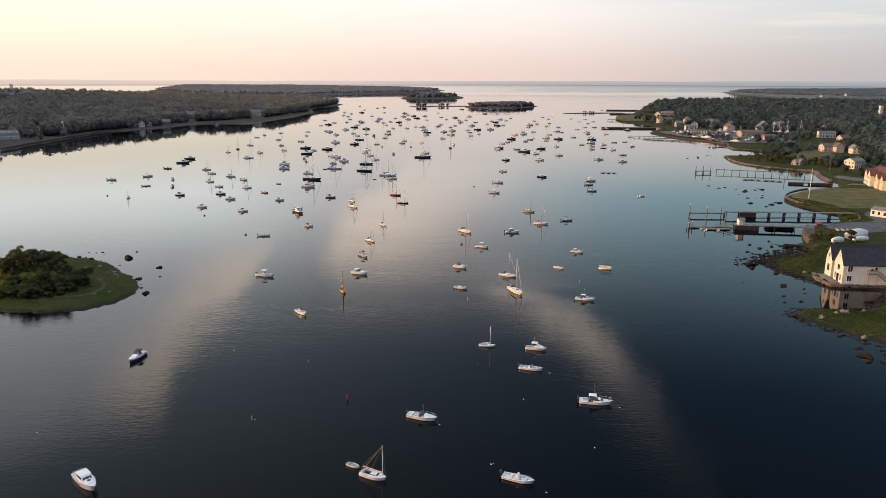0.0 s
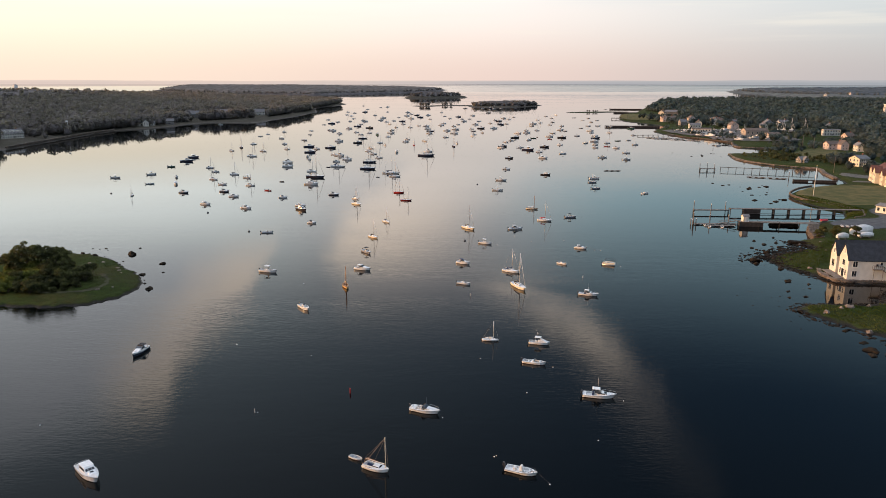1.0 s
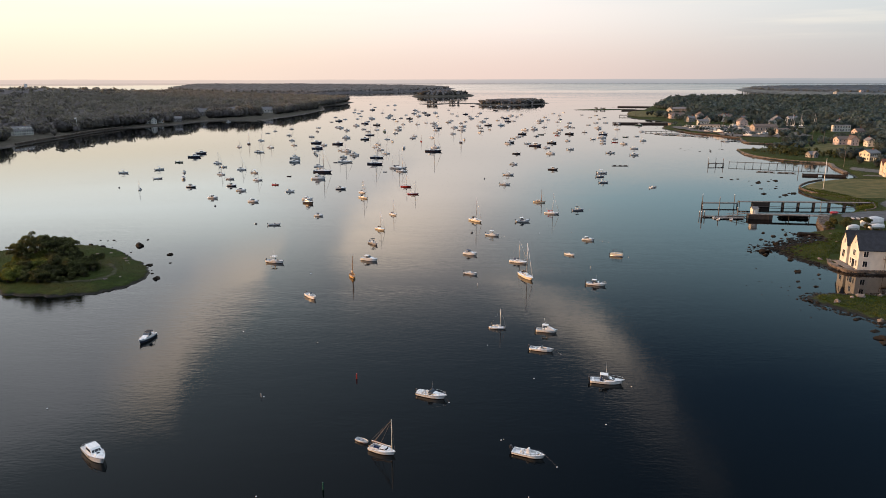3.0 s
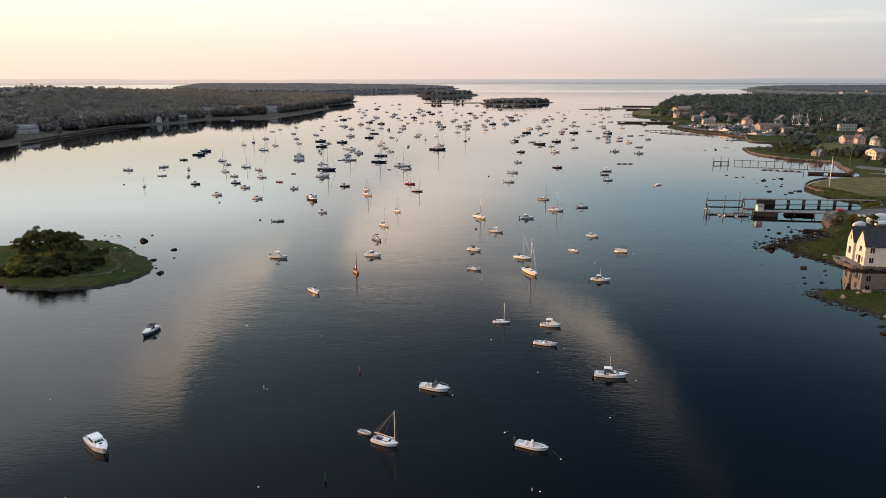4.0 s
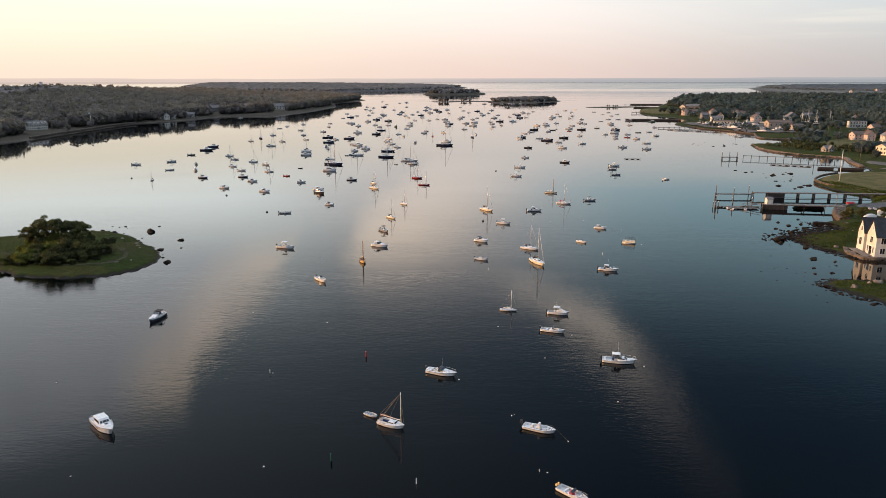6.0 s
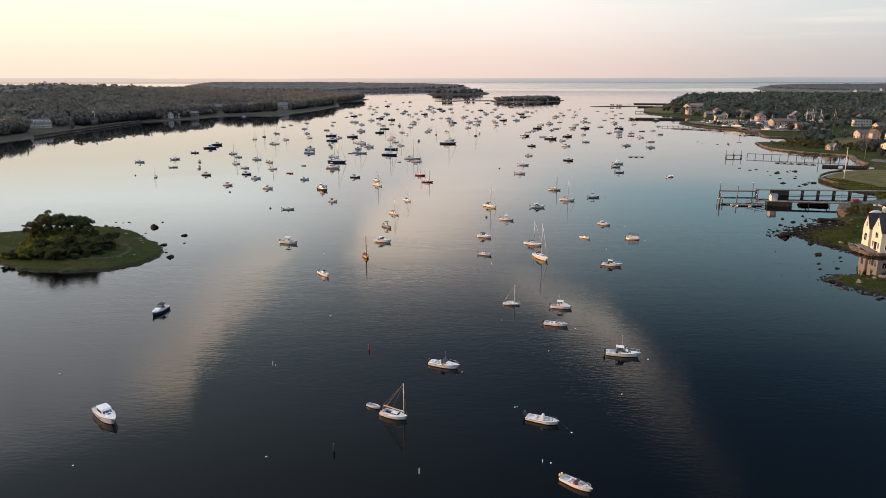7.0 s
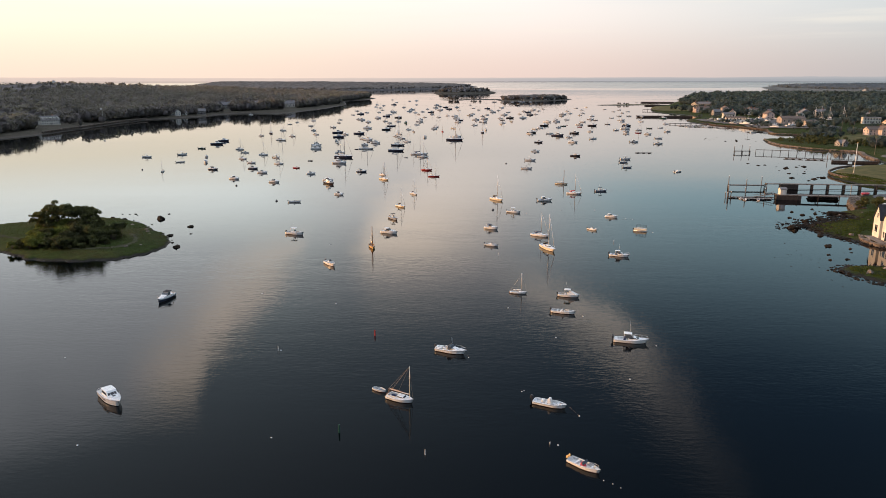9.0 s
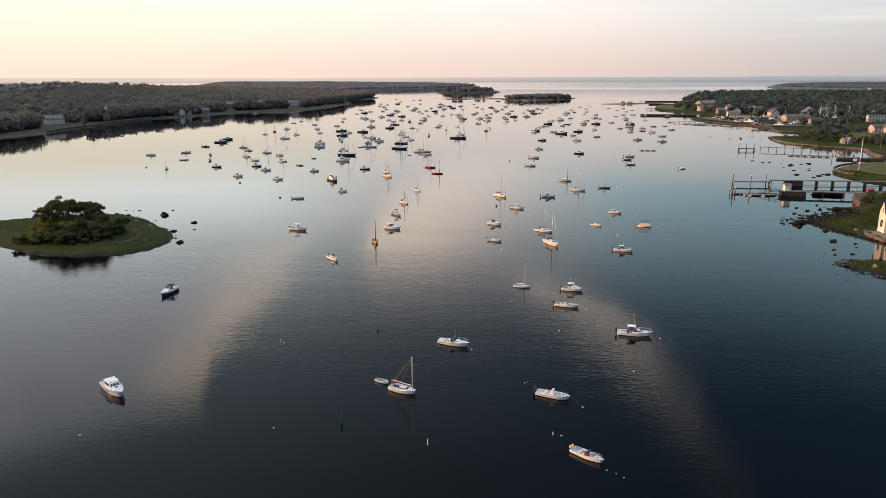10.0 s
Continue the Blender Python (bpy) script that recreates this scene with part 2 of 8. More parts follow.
BLUE_HAZE_WOODS = surface("far_blue_haze_woods", (0.150, 0.168, 0.185), 0.9, vary=0.3, scale=0.06, bump=0.6, island=0.25, spec=0.1, thin=0.3)
BARE = surface("bare_earth", (0.054, 0.052, 0.029), 0.95, vary=0.35, scale=0.4, bump=0.02, spec=0.1)
BARK = surface("bark", (0.075, 0.055, 0.04), 0.9, vary=0.4, scale=2.0, bump=0.02)
ROCK = surface("shore_rock", (0.16, 0.125, 0.10), 0.85, vary=0.45, scale=0.8, bump=0.06, piece=0.25)
DARK_ROCK = surface("weedy_rock", (0.021, 0.017, 0.014), 0.85, vary=0.4, scale=0.8, bump=0.08, piece=0.2, island=0.25, spec=0.08)
WALL_STONE = surface("granite_block", (0.110, 0.088, 0.074), 0.85, vary=0.35, scale=0.8, bump=0.03, piece=0.3, island=0.3)
CONCRETE = surface("concrete", (0.12, 0.10, 0.088), 0.85, vary=0.25, scale=0.4, bump=0.01)
TIMBER = surface("weathered_timber", (0.16, 0.135, 0.115), 0.85, vary=0.35, scale=1.2, bump=0.01, piece=0.15)
DARK_TIMBER = surface("tarred_timber", (0.035, 0.030, 0.028), 0.8, vary=0.35, scale=1.0, bump=0.02)
GEL_WHITE = surface("white_gelcoat", (0.80, 0.79, 0.76), 0.28, vary=0.06, scale=0.8, spec=0.5)
GEL_CREAM = surface("cream_gelcoat", (0.78, 0.70, 0.54), 0.3, vary=0.07, scale=0.8)
GEL_NAVY = surface("navy_gelcoat", (0.050, 0.056, 0.084), 0.2, vary=0.2, scale=0.8)
GEL_BLACK = surface("black_hull_paint", (0.046, 0.043, 0.044), 0.3, vary=0.2, scale=0.8)
GEL_RED = surface("red_hull_paint", (0.45, 0.045, 0.035), 0.3, vary=0.12, scale=0.8)
GEL_GREEN = surface("green_hull_paint", (0.03, 0.09, 0.06), 0.3, vary=0.12, scale=0.8)
GEL_GREY = surface("grey_hull_paint", (0.30, 0.32, 0.35), 0.35, vary=0.12, scale=0.8)
GEL_YELLOW = surface("yellow_hull_paint", (0.72, 0.45, 0.16), 0.35, vary=0.1, scale=0.8)
DECK = surface("non_skid_deck", (0.70, 0.69, 0.67), 0.6, vary=0.1, scale=1.5)
FLOOR = surface("cockpit_sole", (0.54, 0.53, 0.51), 0.7, vary=0.15, scale=1.5)
TEAK = surface("varnished_wood", (0.30, 0.15, 0.06), 0.4, vary=0.3, scale=3.0)
ALLOY = surface("mast_alloy", (0.62, 0.60, 0.57), 0.4, metal=0.3, vary=0.08, scale=2.0)
WIRE = surface("rigging_wire", (0.40, 0.38, 0.36), 0.5, metal=0.5, vary=0.1)
ANTIFOUL = surface("bottom_paint", (0.10, 0.03, 0.025), 0.7, vary=0.2)
CANVAS_BLUE = surface("blue_canvas", (0.03, 0.05, 0.11), 0.85, vary=0.2, scale=3.0)
CANVAS_BLACK = surface("black_canvas", (0.03, 0.03, 0.033), 0.85, vary=0.2, scale=3.0)
CANVAS_WHITE = surface("white_canvas", (0.70, 0.68, 0.64), 0.85, vary=0.08, scale=3.0, bump=0.01)
CANVAS_RED = surface("red_canvas", (0.50, 0.05, 0.07), 0.85, vary=0.12, scale=3.0)
RUBBER = surface("inflatable_tube", (0.66, 0.64, 0.60), 0.55, vary=0.08, scale=2.0)
MOTOR = surface("outboard_cowl", (0.03, 0.03, 0.035), 0.35, vary=0.15)
GLASS = glass_material("dark_window_glass", (0.012, 0.016, 0.020))
PANE = glass_material("house_window_glass", (0.02, 0.026, 0.034))
SCREEN = glass_material("smoked_windscreen", (0.06, 0.07, 0.08))
SHINGLE = surface("dark_roof_shingle", (0.022, 0.028, 0.038), 0.85, vary=0.3, scale=1.2, bump=0.02)
SHINGLE_RED = surface("red_roof_tile", (0.115, 0.046, 0.036), 0.85, vary=0.25, scale=1.0, bump=0.02)
SHINGLE_GREY = surface("grey_roof_shingle", (0.17, 0.16, 0.155), 0.85, vary=0.2, scale=1.0, bump=0.02)
SHINGLE_BROWN = surface("brown_roof_shingle", (0.13, 0.095, 0.075), 0.85, vary=0.2, scale=1.0, bump=0.02)
WALL_WHITE = surface("white_clapboard", (0.66, 0.62, 0.54), 0.7, vary=0.08, scale=0.8)
WALL_CREAM = surface("cream_clapboard", (0.68, 0.59, 0.45), 0.7, vary=0.08, scale=0.8)
WALL_GREY = surface("grey_cedar_shingle", (0.24, 0.22, 0.20), 0.85, vary=0.25, scale=1.0, bump=0.01)
WALL_PINK = surface("salmon_painted_boards", (0.56, 0.45, 0.40), 0.75, vary=0.1, scale=0.8)
WALL_BLUE = surface("slate_blue_boards", (0.16, 0.21, 0.28), 0.75, vary=0.12, scale=0.8)
WALL_TAN = surface("tan_metal_siding", (0.38, 0.31, 0.25), 0.65, vary=0.1, scale=0.5)
TRIM = surface("white_trim_paint", (0.78, 0.76, 0.72), 0.6, vary=0.06)
BRICKWORK = surface("chimney_brick", (0.26, 0.10, 0.07), 0.9, vary=0.3, scale=3.0)
RED_PAINT = surface("red_paint", (0.55, 0.04, 0.05), 0.5, vary=0.12)

# ---- mesh helpers ----


def link(name, bm_or_data, material, parent=None, label="", m=None, smooth_shade=False):
    if isinstance(bm_or_data, bmesh.types.BMesh):
        me = bpy.data.meshes.new(name)
        bmesh.ops.recalc_face_normals(bm_or_data, faces=bm_or_data.faces)
        bm_or_data.to_mesh(me)
        bm_or_data.free()
    else:
        me = bm_or_data
    if material is not None and not me.materials:
        me.materials.append(material)
    if smooth_shade:
        me.shade_smooth()
    ob = new(name, me)
    if parent is not None:
        ob.parent = parent
    if m is not None:
        ob.matrix_basis = m
    return tagged(ob, label=label) if label else ob


def part(name, bm, material, parent, label="", smooth_shade=False):
    return link(name, bm, material, parent, label, None, smooth_shade)


def raw(name, verts, faces):
    me = bpy.data.meshes.new(name)
    me.from_pydata([tuple(map(float, v)) for v in verts], [], faces)
    me.update()
    return me


def add_box(bm, x0, x1, y0, y1, z0, z1, bevel=0.0, slope=(0, 0, 0, 0)):
    """A box whose top is drawn in by slope (back, front, right, left)."""
    b, f, r, l = slope
    low = [bm.verts.new(p) for p in ((x0, y0, z0), (x1, y0, z0), (x1, y1, z0), (x0, y1, z0))]
    top = [bm.verts.new(p) for p in ((x0 + b, y0 + r, z1), (x1 - f, y0 + r, z1), (x1 - f, y1 - l, z1), (x0 + b, y1 - l, z1))]
    faces = [bm.faces.new(low[::-1]), bm.faces.new(top)]
    for i in range(4):
        faces.append(bm.faces.new((low[i], low[(i + 1) % 4], top[(i + 1) % 4], top[i])))
    if bevel:
        edges = list({e for f in faces for e in f.edges})
        bmesh.ops.bevel(bm, geom=edges, offset=bevel, segments=2, affect="EDGES", profile=0.6)
    return bm


def add_tube(bm, a, b, r0, r1=None, sides=6):
    a, b = Vector(a), Vector(b)
    r1 = r0 if r1 is None else r1
    q = (b - a).to_track_quat("Z", "Y")
    rings = []
    for p, r in ((a, r0), (b, r1)):
        rings.append([bm.verts.new(p + q @ Vector((r * math.cos(k * math.tau / sides), r * math.sin(k * math.tau / sides), 0))) for k in range(sides)])
    for k in range(sides):
        bm.faces.new((rings[0][k], rings[0][(k + 1) % sides], rings[1][(k + 1) % sides], rings[1][k]))
    bm.faces.new(rings[0][::-1])
    bm.faces.new(rings[1])
    return bm


def box(*a, **k):
    return add_box(bmesh.new(), *a, **k)


def tube(*a, **k):
    return add_tube(bmesh.new(), *a, **k)


def blob(rx, ry, rz, rough=0.2, sub=2, freq=1.2, seed=0.0):
    bm = bmesh.new()
    bmesh.ops.create_icosphere(bm, subdivisions=sub, radius=1.0)
    for v in bm.verts:
        k = 1 + rough * noise.noise(v.co * freq + Vector((seed, seed * 1.7, 3.1)))
        v.co = Vector((v.co.x * rx * k, v.co.y * ry * k, v.co.z * rz * k))
    return bm


def empty(name, m, label, category, group="", kind=""):
    ob = new(name)
    ob.empty_display_size = 0.5
    ob.matrix_basis = m
    return tagged(ob, label, category, group, kind)


# ---- plan helpers ----


def curve_through(points, step, closed=True):
    """A smooth line through the corners of the plan."""
    p = np.array(points, float)
    n = len(p)
    out = []
    for i in range(n if closed else n - 1):
        a, b, c, d = (p[(i + k) % n] if closed else p[min(max(i + k, 0), n - 1)] for k in (-1, 0, 1, 2))
        m = max(1, int(np.linalg.norm(c - b) / step))
        for s in np.arange(m) / m:
            out.append(0.5 * (2 * b + (c - a) * s + (2 * a - 5 * b + 4 * c - d) * s * s + (3 * b - a - 3 * c + d) * s ** 3) if np.linalg.norm(c - b) < 160 else b + (c - b) * s)
    if not closed:
        out.append(p[-1])
    return np.array(out)


def inside_depth(pts, poly):
    """Metres inside the outline (negative outside) for each point."""
    a, b = poly, np.roll(poly, -1, axis=0)
    best = np.full(len(pts), 1e18)
    odd = np.zeros(len(pts), bool)
    for (ax, ay), (bx, by) in zip(a, b):
        dx, dy = bx - ax, by - ay
        s = np.clip(((pts[:, 0] - ax) * dx + (pts[:, 1] - ay) * dy) / max(dx * dx + dy * dy, 1e-9), 0, 1)
        best = np.minimum(best, (pts[:, 0] - ax - s * dx) ** 2 + (pts[:, 1] - ay - s * dy) ** 2)
        if ay != by:
            odd ^= ((ay > pts[:, 1]) != (by > pts[:, 1])) & (pts[:, 0] < dx * (pts[:, 1] - ay) / dy + ax)
    return np.sqrt(best) * np.where(odd, 1, -1)


def ripple(x, y, s):
    """Smooth unevenness, about -1 to 1, with waves of s metres."""
    k = math.tau / s
    return (np.sin(k * x + 1.3 * np.sin(k * 0.7 * y)) + np.sin(k * 0.83 * y + 1.7 * np.sin(k * 0.61 * x + 1)) + np.sin(k * 1.9 * (x + 0.6 * y) + 2)) / 3


def grid_cells(x0, x1, y0, y1, step, height, keep=None):
    nx, ny = int((x1 - x0) / step) + 1, int((y1 - y0) / step) + 1
    X, Y = np.meshgrid(x0 + step * np.arange(nx), y0 + step * np.arange(ny), indexing="ij")
    pts = np.stack([X.ravel(), Y.ravel()], 1)
    z = height(pts)
    idx = np.arange(nx * ny).reshape(nx, ny)
    q = np.stack([idx[:-1, :-1], idx[1:, :-1], idx[1:, 1:], idx[:-1, 1:]], -1).reshape(-1, 4)
    ok = z[q].max(1) > -1.2
    if keep is not None:
        ok &= keep(pts[q].mean(1))
    q = q[ok]
    used, inv = np.unique(q, return_inverse=True)
    return np.column_stack([pts[used], z[used]]), inv.reshape(-1, 4)


def land(name, cells, material, label, category="ground"):
    verts, faces, base = [], [], 0
    for v, f in cells:
        verts.append(v)
        faces.append(f + base)
        base += len(v)
    me = raw(name, np.concatenate(verts), np.concatenate(faces).tolist())
    me.materials.append(material)
    me.shade_smooth()
    return tagged(new(name, me), label, category, kind="structure")

# ---- water and land ----


def sea_level(r):
    """Level of the sheet far out, where it lifts towards the skyline."""
    s = np.clip((r - 3000) / 1950, 0, 1)
    return 34 * s * s * (3 - 2 * s)


def build_water():
    """One sheet from under the camera to the skyline, rising a little far out where the earth's horizon is."""
    radii = [0, 40, 90, 150, 250, 400, 650, 1000, 1500, 2200, 3000, 3400, 3800, 4200, 4600, 4950]
    n = 96
    verts, faces = [(0, 0, 0)], []
    for r in radii[1:]:
        verts += [(r * math.cos(k * math.tau / n), r * math.sin(k * math.tau / n), float(sea_level(r))) for k in range(n)]
    faces += [(0, 1 + k, 1 + (k + 1) % n) for k in range(n)]
    for i in range(len(radii) - 2):
        a = 1 + i * n
        faces += [(a + k, a + n + k, a + n + (k + 1) % n, a + (k + 1) % n) for k in range(n)]
    me = raw("water", verts, faces)
    me.materials.append(WATER)
    me.shade_smooth()
    tagged(new("water", me), "calm dark harbour water mirroring the dawn sky", "water", kind="structure")


build_water()

LEFT = [(-391, 603), (-394, 651), (-398, 707), (-403, 773), (-401, 833), (-387, 863), (-366, 917), (-355, 990), (-320, 1005), (-284, 1000),
        (-273, 1080), (-261, 1180), (-260, 1347), (-292, 1500), (-290, 1600), (-274, 1666), (-270, 1720), (-276, 1824), (-330, 1900), (-430, 2050), (-900, 2350), (-2500, 2500),
        (-3200, 900), (-2600, -500), (-420, -450), (-330, -250), (-350, 50), (-400, 300), (-400, 480)]
RIGHT_FAR = [(104, 156), (101, 140), (120, 110), (180, 50), (400, -50), (1300, 300), (1500, 1100), (1500, 1700), (1100, 2050), (640, 2080), (555, 1963), (490, 1750), (401, 1508), (340, 1330), (298, 1262), (259, 1102), (283, 957), (243, 851)]
RIGHT_MID = [(249, 768), (262, 747), (275, 695), (262, 645), (290, 633), (268, 600), (241, 582), (229, 583), (221, 542), (229, 510), (242, 494), (253, 485), (243, 443), (234, 414),
             (210, 400), (193, 387), (179, 368), (177, 346), (181, 332), (184, 325), (172, 303), (156, 295), (149, 286), (141, 266)]
RIGHT_NEAR = [(130, 259), (134, 251), (110, 237), (109, 222), (114.0, 213), (115.6, 207.5), (119, 203.6), (130, 202.8), (129, 197.5), (118, 185), (110, 183.6), (100, 184.5), (93, 181), (94, 174), (97.5, 168.5), (101, 162)]
ISLET = [(-140, 188), (-125, 179.3), (-119, 177.5), (-112, 177.4), (-104, 178), (-98.5, 181), (-94.5, 187), (-93, 196), (-96.5, 206), (-107, 218), (-117, 228.5), (-126, 234), (-136, 235), (-157, 226), (-172, 214), (-165, 198)]

left_line = curve_through(LEFT, 14)
right_line = curve_through(RIGHT_FAR + RIGHT_MID + RIGHT_NEAR, 3)
islet_line = curve_through(ISLET, 2)


def steps(d, knots):
    return np.interp(d, [k[0] for k in knots], [k[1] for k in knots])


def left_height(p):
    d = inside_depth(p, left_line) + 3 * ripple(p[:, 0], p[:, 1], 37)
    hill = 15 * np.clip((d - 60) / 500, 0, 1) * (1 + 0.4 * ripple(p[:, 0], p[:, 1], 900))
    # unseen ridge added left of the view to throw shade, height stepped by stretch
    ridge = np.interp(p[:, 1], [70, 120, 320, 370, 480, 540], [119, 80, 80, 120, 120, 100]) * np.exp(-((p[:, 0] + 1850) / 300) ** 2) * np.clip((1650 - p[:, 1]) / 350, 0, 1) * np.clip((d - 60) / 200, 0, 1)
    return steps(d, [(-12, -2), (0, 0), (8, 1.3), (14, 2.6), (60, 4.0), (400, 6)]) + hill + ridge + 0.15 * ripple(p[:, 0], p[:, 1], 23)


def right_height(p):
    d = inside_depth(p, right_line) + 0.8 * ripple(p[:, 0], p[:, 1], 9) + 0.5 * ripple(p[:, 0], p[:, 1], 4)
    low = steps(d, [(-6, -1.6), (0, 0), (2.5, 0.55), (8, 1.0), (30, 1.6)])
    town = steps(d, [(-6, -1.6), (0, 0.1), (1.5, 1.1), (5, 1.9), (40, 2.6), (200, 4.5), (600, 9)])
    w = np.clip((p[:, 1] - 240) / 25, 0, 1)
    return low * (1 - w) + town * w + 0.10 * ripple(p[:, 0], p[:, 1], 6) * (1 - 0.7 * w)


def islet_height(p):
    d = inside_depth(p, islet_line) + 0.9 * ripple(p[:, 0], p[:, 1], 8) + 0.5 * ripple(p[:, 0], p[:, 1], 3.3)
    return steps(d, [(-6, -1.6), (0, 0.05), (0.9, 0.65), (8, 1.2), (25, 2.1)]) + 0.12 * ripple(p[:, 0], p[:, 1], 5)


def at_height(f, x, y):
    return float(f(np.array([[x, y]], float))[0])


land("ground_west", [grid_cells(-900, -240, 250, 1950, 9, left_height),
                     grid_cells(-3200, -230, -480, 2520, 55, lambda p: left_height(p) - 0.6, lambda c: (c[:, 0] < -870) | (c[:, 1] < 280) | (c[:, 1] > 1920))],
     LEFT_SHORE, "low sandy and grassy shore rising under woods")
land("ground_east", [grid_cells(86, 330, 140, 640, 2.0, right_height),
                     grid_cells(90, 1520, -50, 2100, 11, lambda p: right_height(p) - 0.25, lambda c: (c[:, 0] > 318) | (c[:, 1] > 630) | (c[:, 1] < 150))],
     MARSH, "rocky marsh grass shore and town ground")
land("islet", [grid_cells(-175, -86, 168, 242, 0.9, islet_height)], MARSH, "small grassy islet with a stony rim", "islet")


def islet_path(c):
    d = inside_depth(c, islet_line) + 1.2 * ripple(c[:, 0], c[:, 1], 31) + 0.5 * ripple(c[:, 0], c[:, 1], 5)
    return (d > 8.8) & (d < 10.2 + 0.4 * ripple(c[:, 1], c[:, 0], 7)) & (c[:, 1] < 207)


land("path", [grid_cells(-165, -90, 170, 210, 0.5, lambda p: islet_height(p) + 0.05, islet_path)], BARE, "narrow bare path worn round the islet", "path")


def far_isle(name, outline, top, step, material, label, slow=5):
    line = curve_through(outline, step * 0.7)
    x0, y0 = line.min(0) - step * 2
    x1, y1 = line.max(0) + step * 2

    def h(p):
        d = inside_depth(p, line) + step * 0.25 * ripple(p[:, 0], p[:, 1], step * 5)
        return steps(d, [(-step * 2, -2), (0, 0), (step, top * 0.5), (step * slow, top)]) + sea_level(np.hypot(p[:, 0], p[:, 1]))
    land(name, [grid_cells(x0, x1, y0, y1, step, h)], material, label, "island")
    return line, h


ISLES = [
    far_isle("island_wooded", [(42, 1610), (90, 1590), (150, 1610), (200, 1690), (215, 1760), (160, 1790), (80, 1760), (40, 1690)], 3, 8, LEFT_SHORE, "round wooded island with a low stony shore"),
    far_isle("island_bar", [(-100, 1680), (-60, 1640), (-20, 1690), (40, 1700), (45, 1740), (-10, 1730), (-70, 1700)], 1.6, 6, LEFT_SHORE, "low sandy bar joined to an island"),
    far_isle("island_ledge", [(215, 1360), (260, 1345), (310, 1370), (345, 1390), (305, 1400), (250, 1385)], 1.2, 5, MARSH, "low weedy rock ledge"),
    far_isle("island_far", [(-168, 2470), (-150, 2405), (-60, 2415), (10, 2480), (50, 2560), (-20, 2640), (-140, 2600)], 9, 10, LEFT_SHORE, "far low wooded island"),
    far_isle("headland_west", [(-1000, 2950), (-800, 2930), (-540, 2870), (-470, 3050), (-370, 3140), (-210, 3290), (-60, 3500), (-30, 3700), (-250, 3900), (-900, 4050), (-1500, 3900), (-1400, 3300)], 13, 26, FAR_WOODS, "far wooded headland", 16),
    far_isle("headland_east", [(1300, 3410), (1285, 3340), (1290, 3141), (1325, 2905), (1310, 2740), (1400, 2570), (2300, 2450), (3300, 2900), (3000, 3350), (2000, 3400), (1450, 3500)], 12, 30, BLUE_HAZE_WOODS, "far wooded headland with scrub shore"),
]


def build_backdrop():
    """The far coast along the skyline, its haze painted as a glowing strip."""
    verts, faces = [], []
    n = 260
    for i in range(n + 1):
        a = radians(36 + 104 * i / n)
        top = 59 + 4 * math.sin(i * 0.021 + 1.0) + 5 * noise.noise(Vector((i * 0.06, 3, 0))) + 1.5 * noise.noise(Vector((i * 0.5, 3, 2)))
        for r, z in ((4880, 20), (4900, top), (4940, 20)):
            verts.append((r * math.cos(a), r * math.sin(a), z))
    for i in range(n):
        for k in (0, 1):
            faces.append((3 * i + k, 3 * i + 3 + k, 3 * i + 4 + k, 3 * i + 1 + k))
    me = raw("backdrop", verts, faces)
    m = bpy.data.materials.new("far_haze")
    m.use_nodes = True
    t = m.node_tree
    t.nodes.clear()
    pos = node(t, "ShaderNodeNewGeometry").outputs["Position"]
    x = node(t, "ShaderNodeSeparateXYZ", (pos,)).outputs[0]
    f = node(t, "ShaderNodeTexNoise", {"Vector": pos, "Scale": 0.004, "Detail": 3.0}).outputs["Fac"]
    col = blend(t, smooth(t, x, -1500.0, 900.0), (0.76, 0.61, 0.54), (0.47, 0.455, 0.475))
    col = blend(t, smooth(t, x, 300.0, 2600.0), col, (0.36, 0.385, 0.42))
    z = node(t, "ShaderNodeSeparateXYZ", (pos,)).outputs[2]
    # painted haze: the glow pales to sky colour towards the top
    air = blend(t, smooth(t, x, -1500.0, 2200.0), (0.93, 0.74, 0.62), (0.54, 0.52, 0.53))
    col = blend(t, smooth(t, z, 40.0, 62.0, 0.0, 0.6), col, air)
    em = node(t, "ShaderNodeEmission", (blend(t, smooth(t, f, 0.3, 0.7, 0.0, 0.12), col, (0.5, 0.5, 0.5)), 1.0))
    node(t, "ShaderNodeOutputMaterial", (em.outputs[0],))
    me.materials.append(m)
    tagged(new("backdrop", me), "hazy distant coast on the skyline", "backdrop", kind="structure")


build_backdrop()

# ---- woods ----


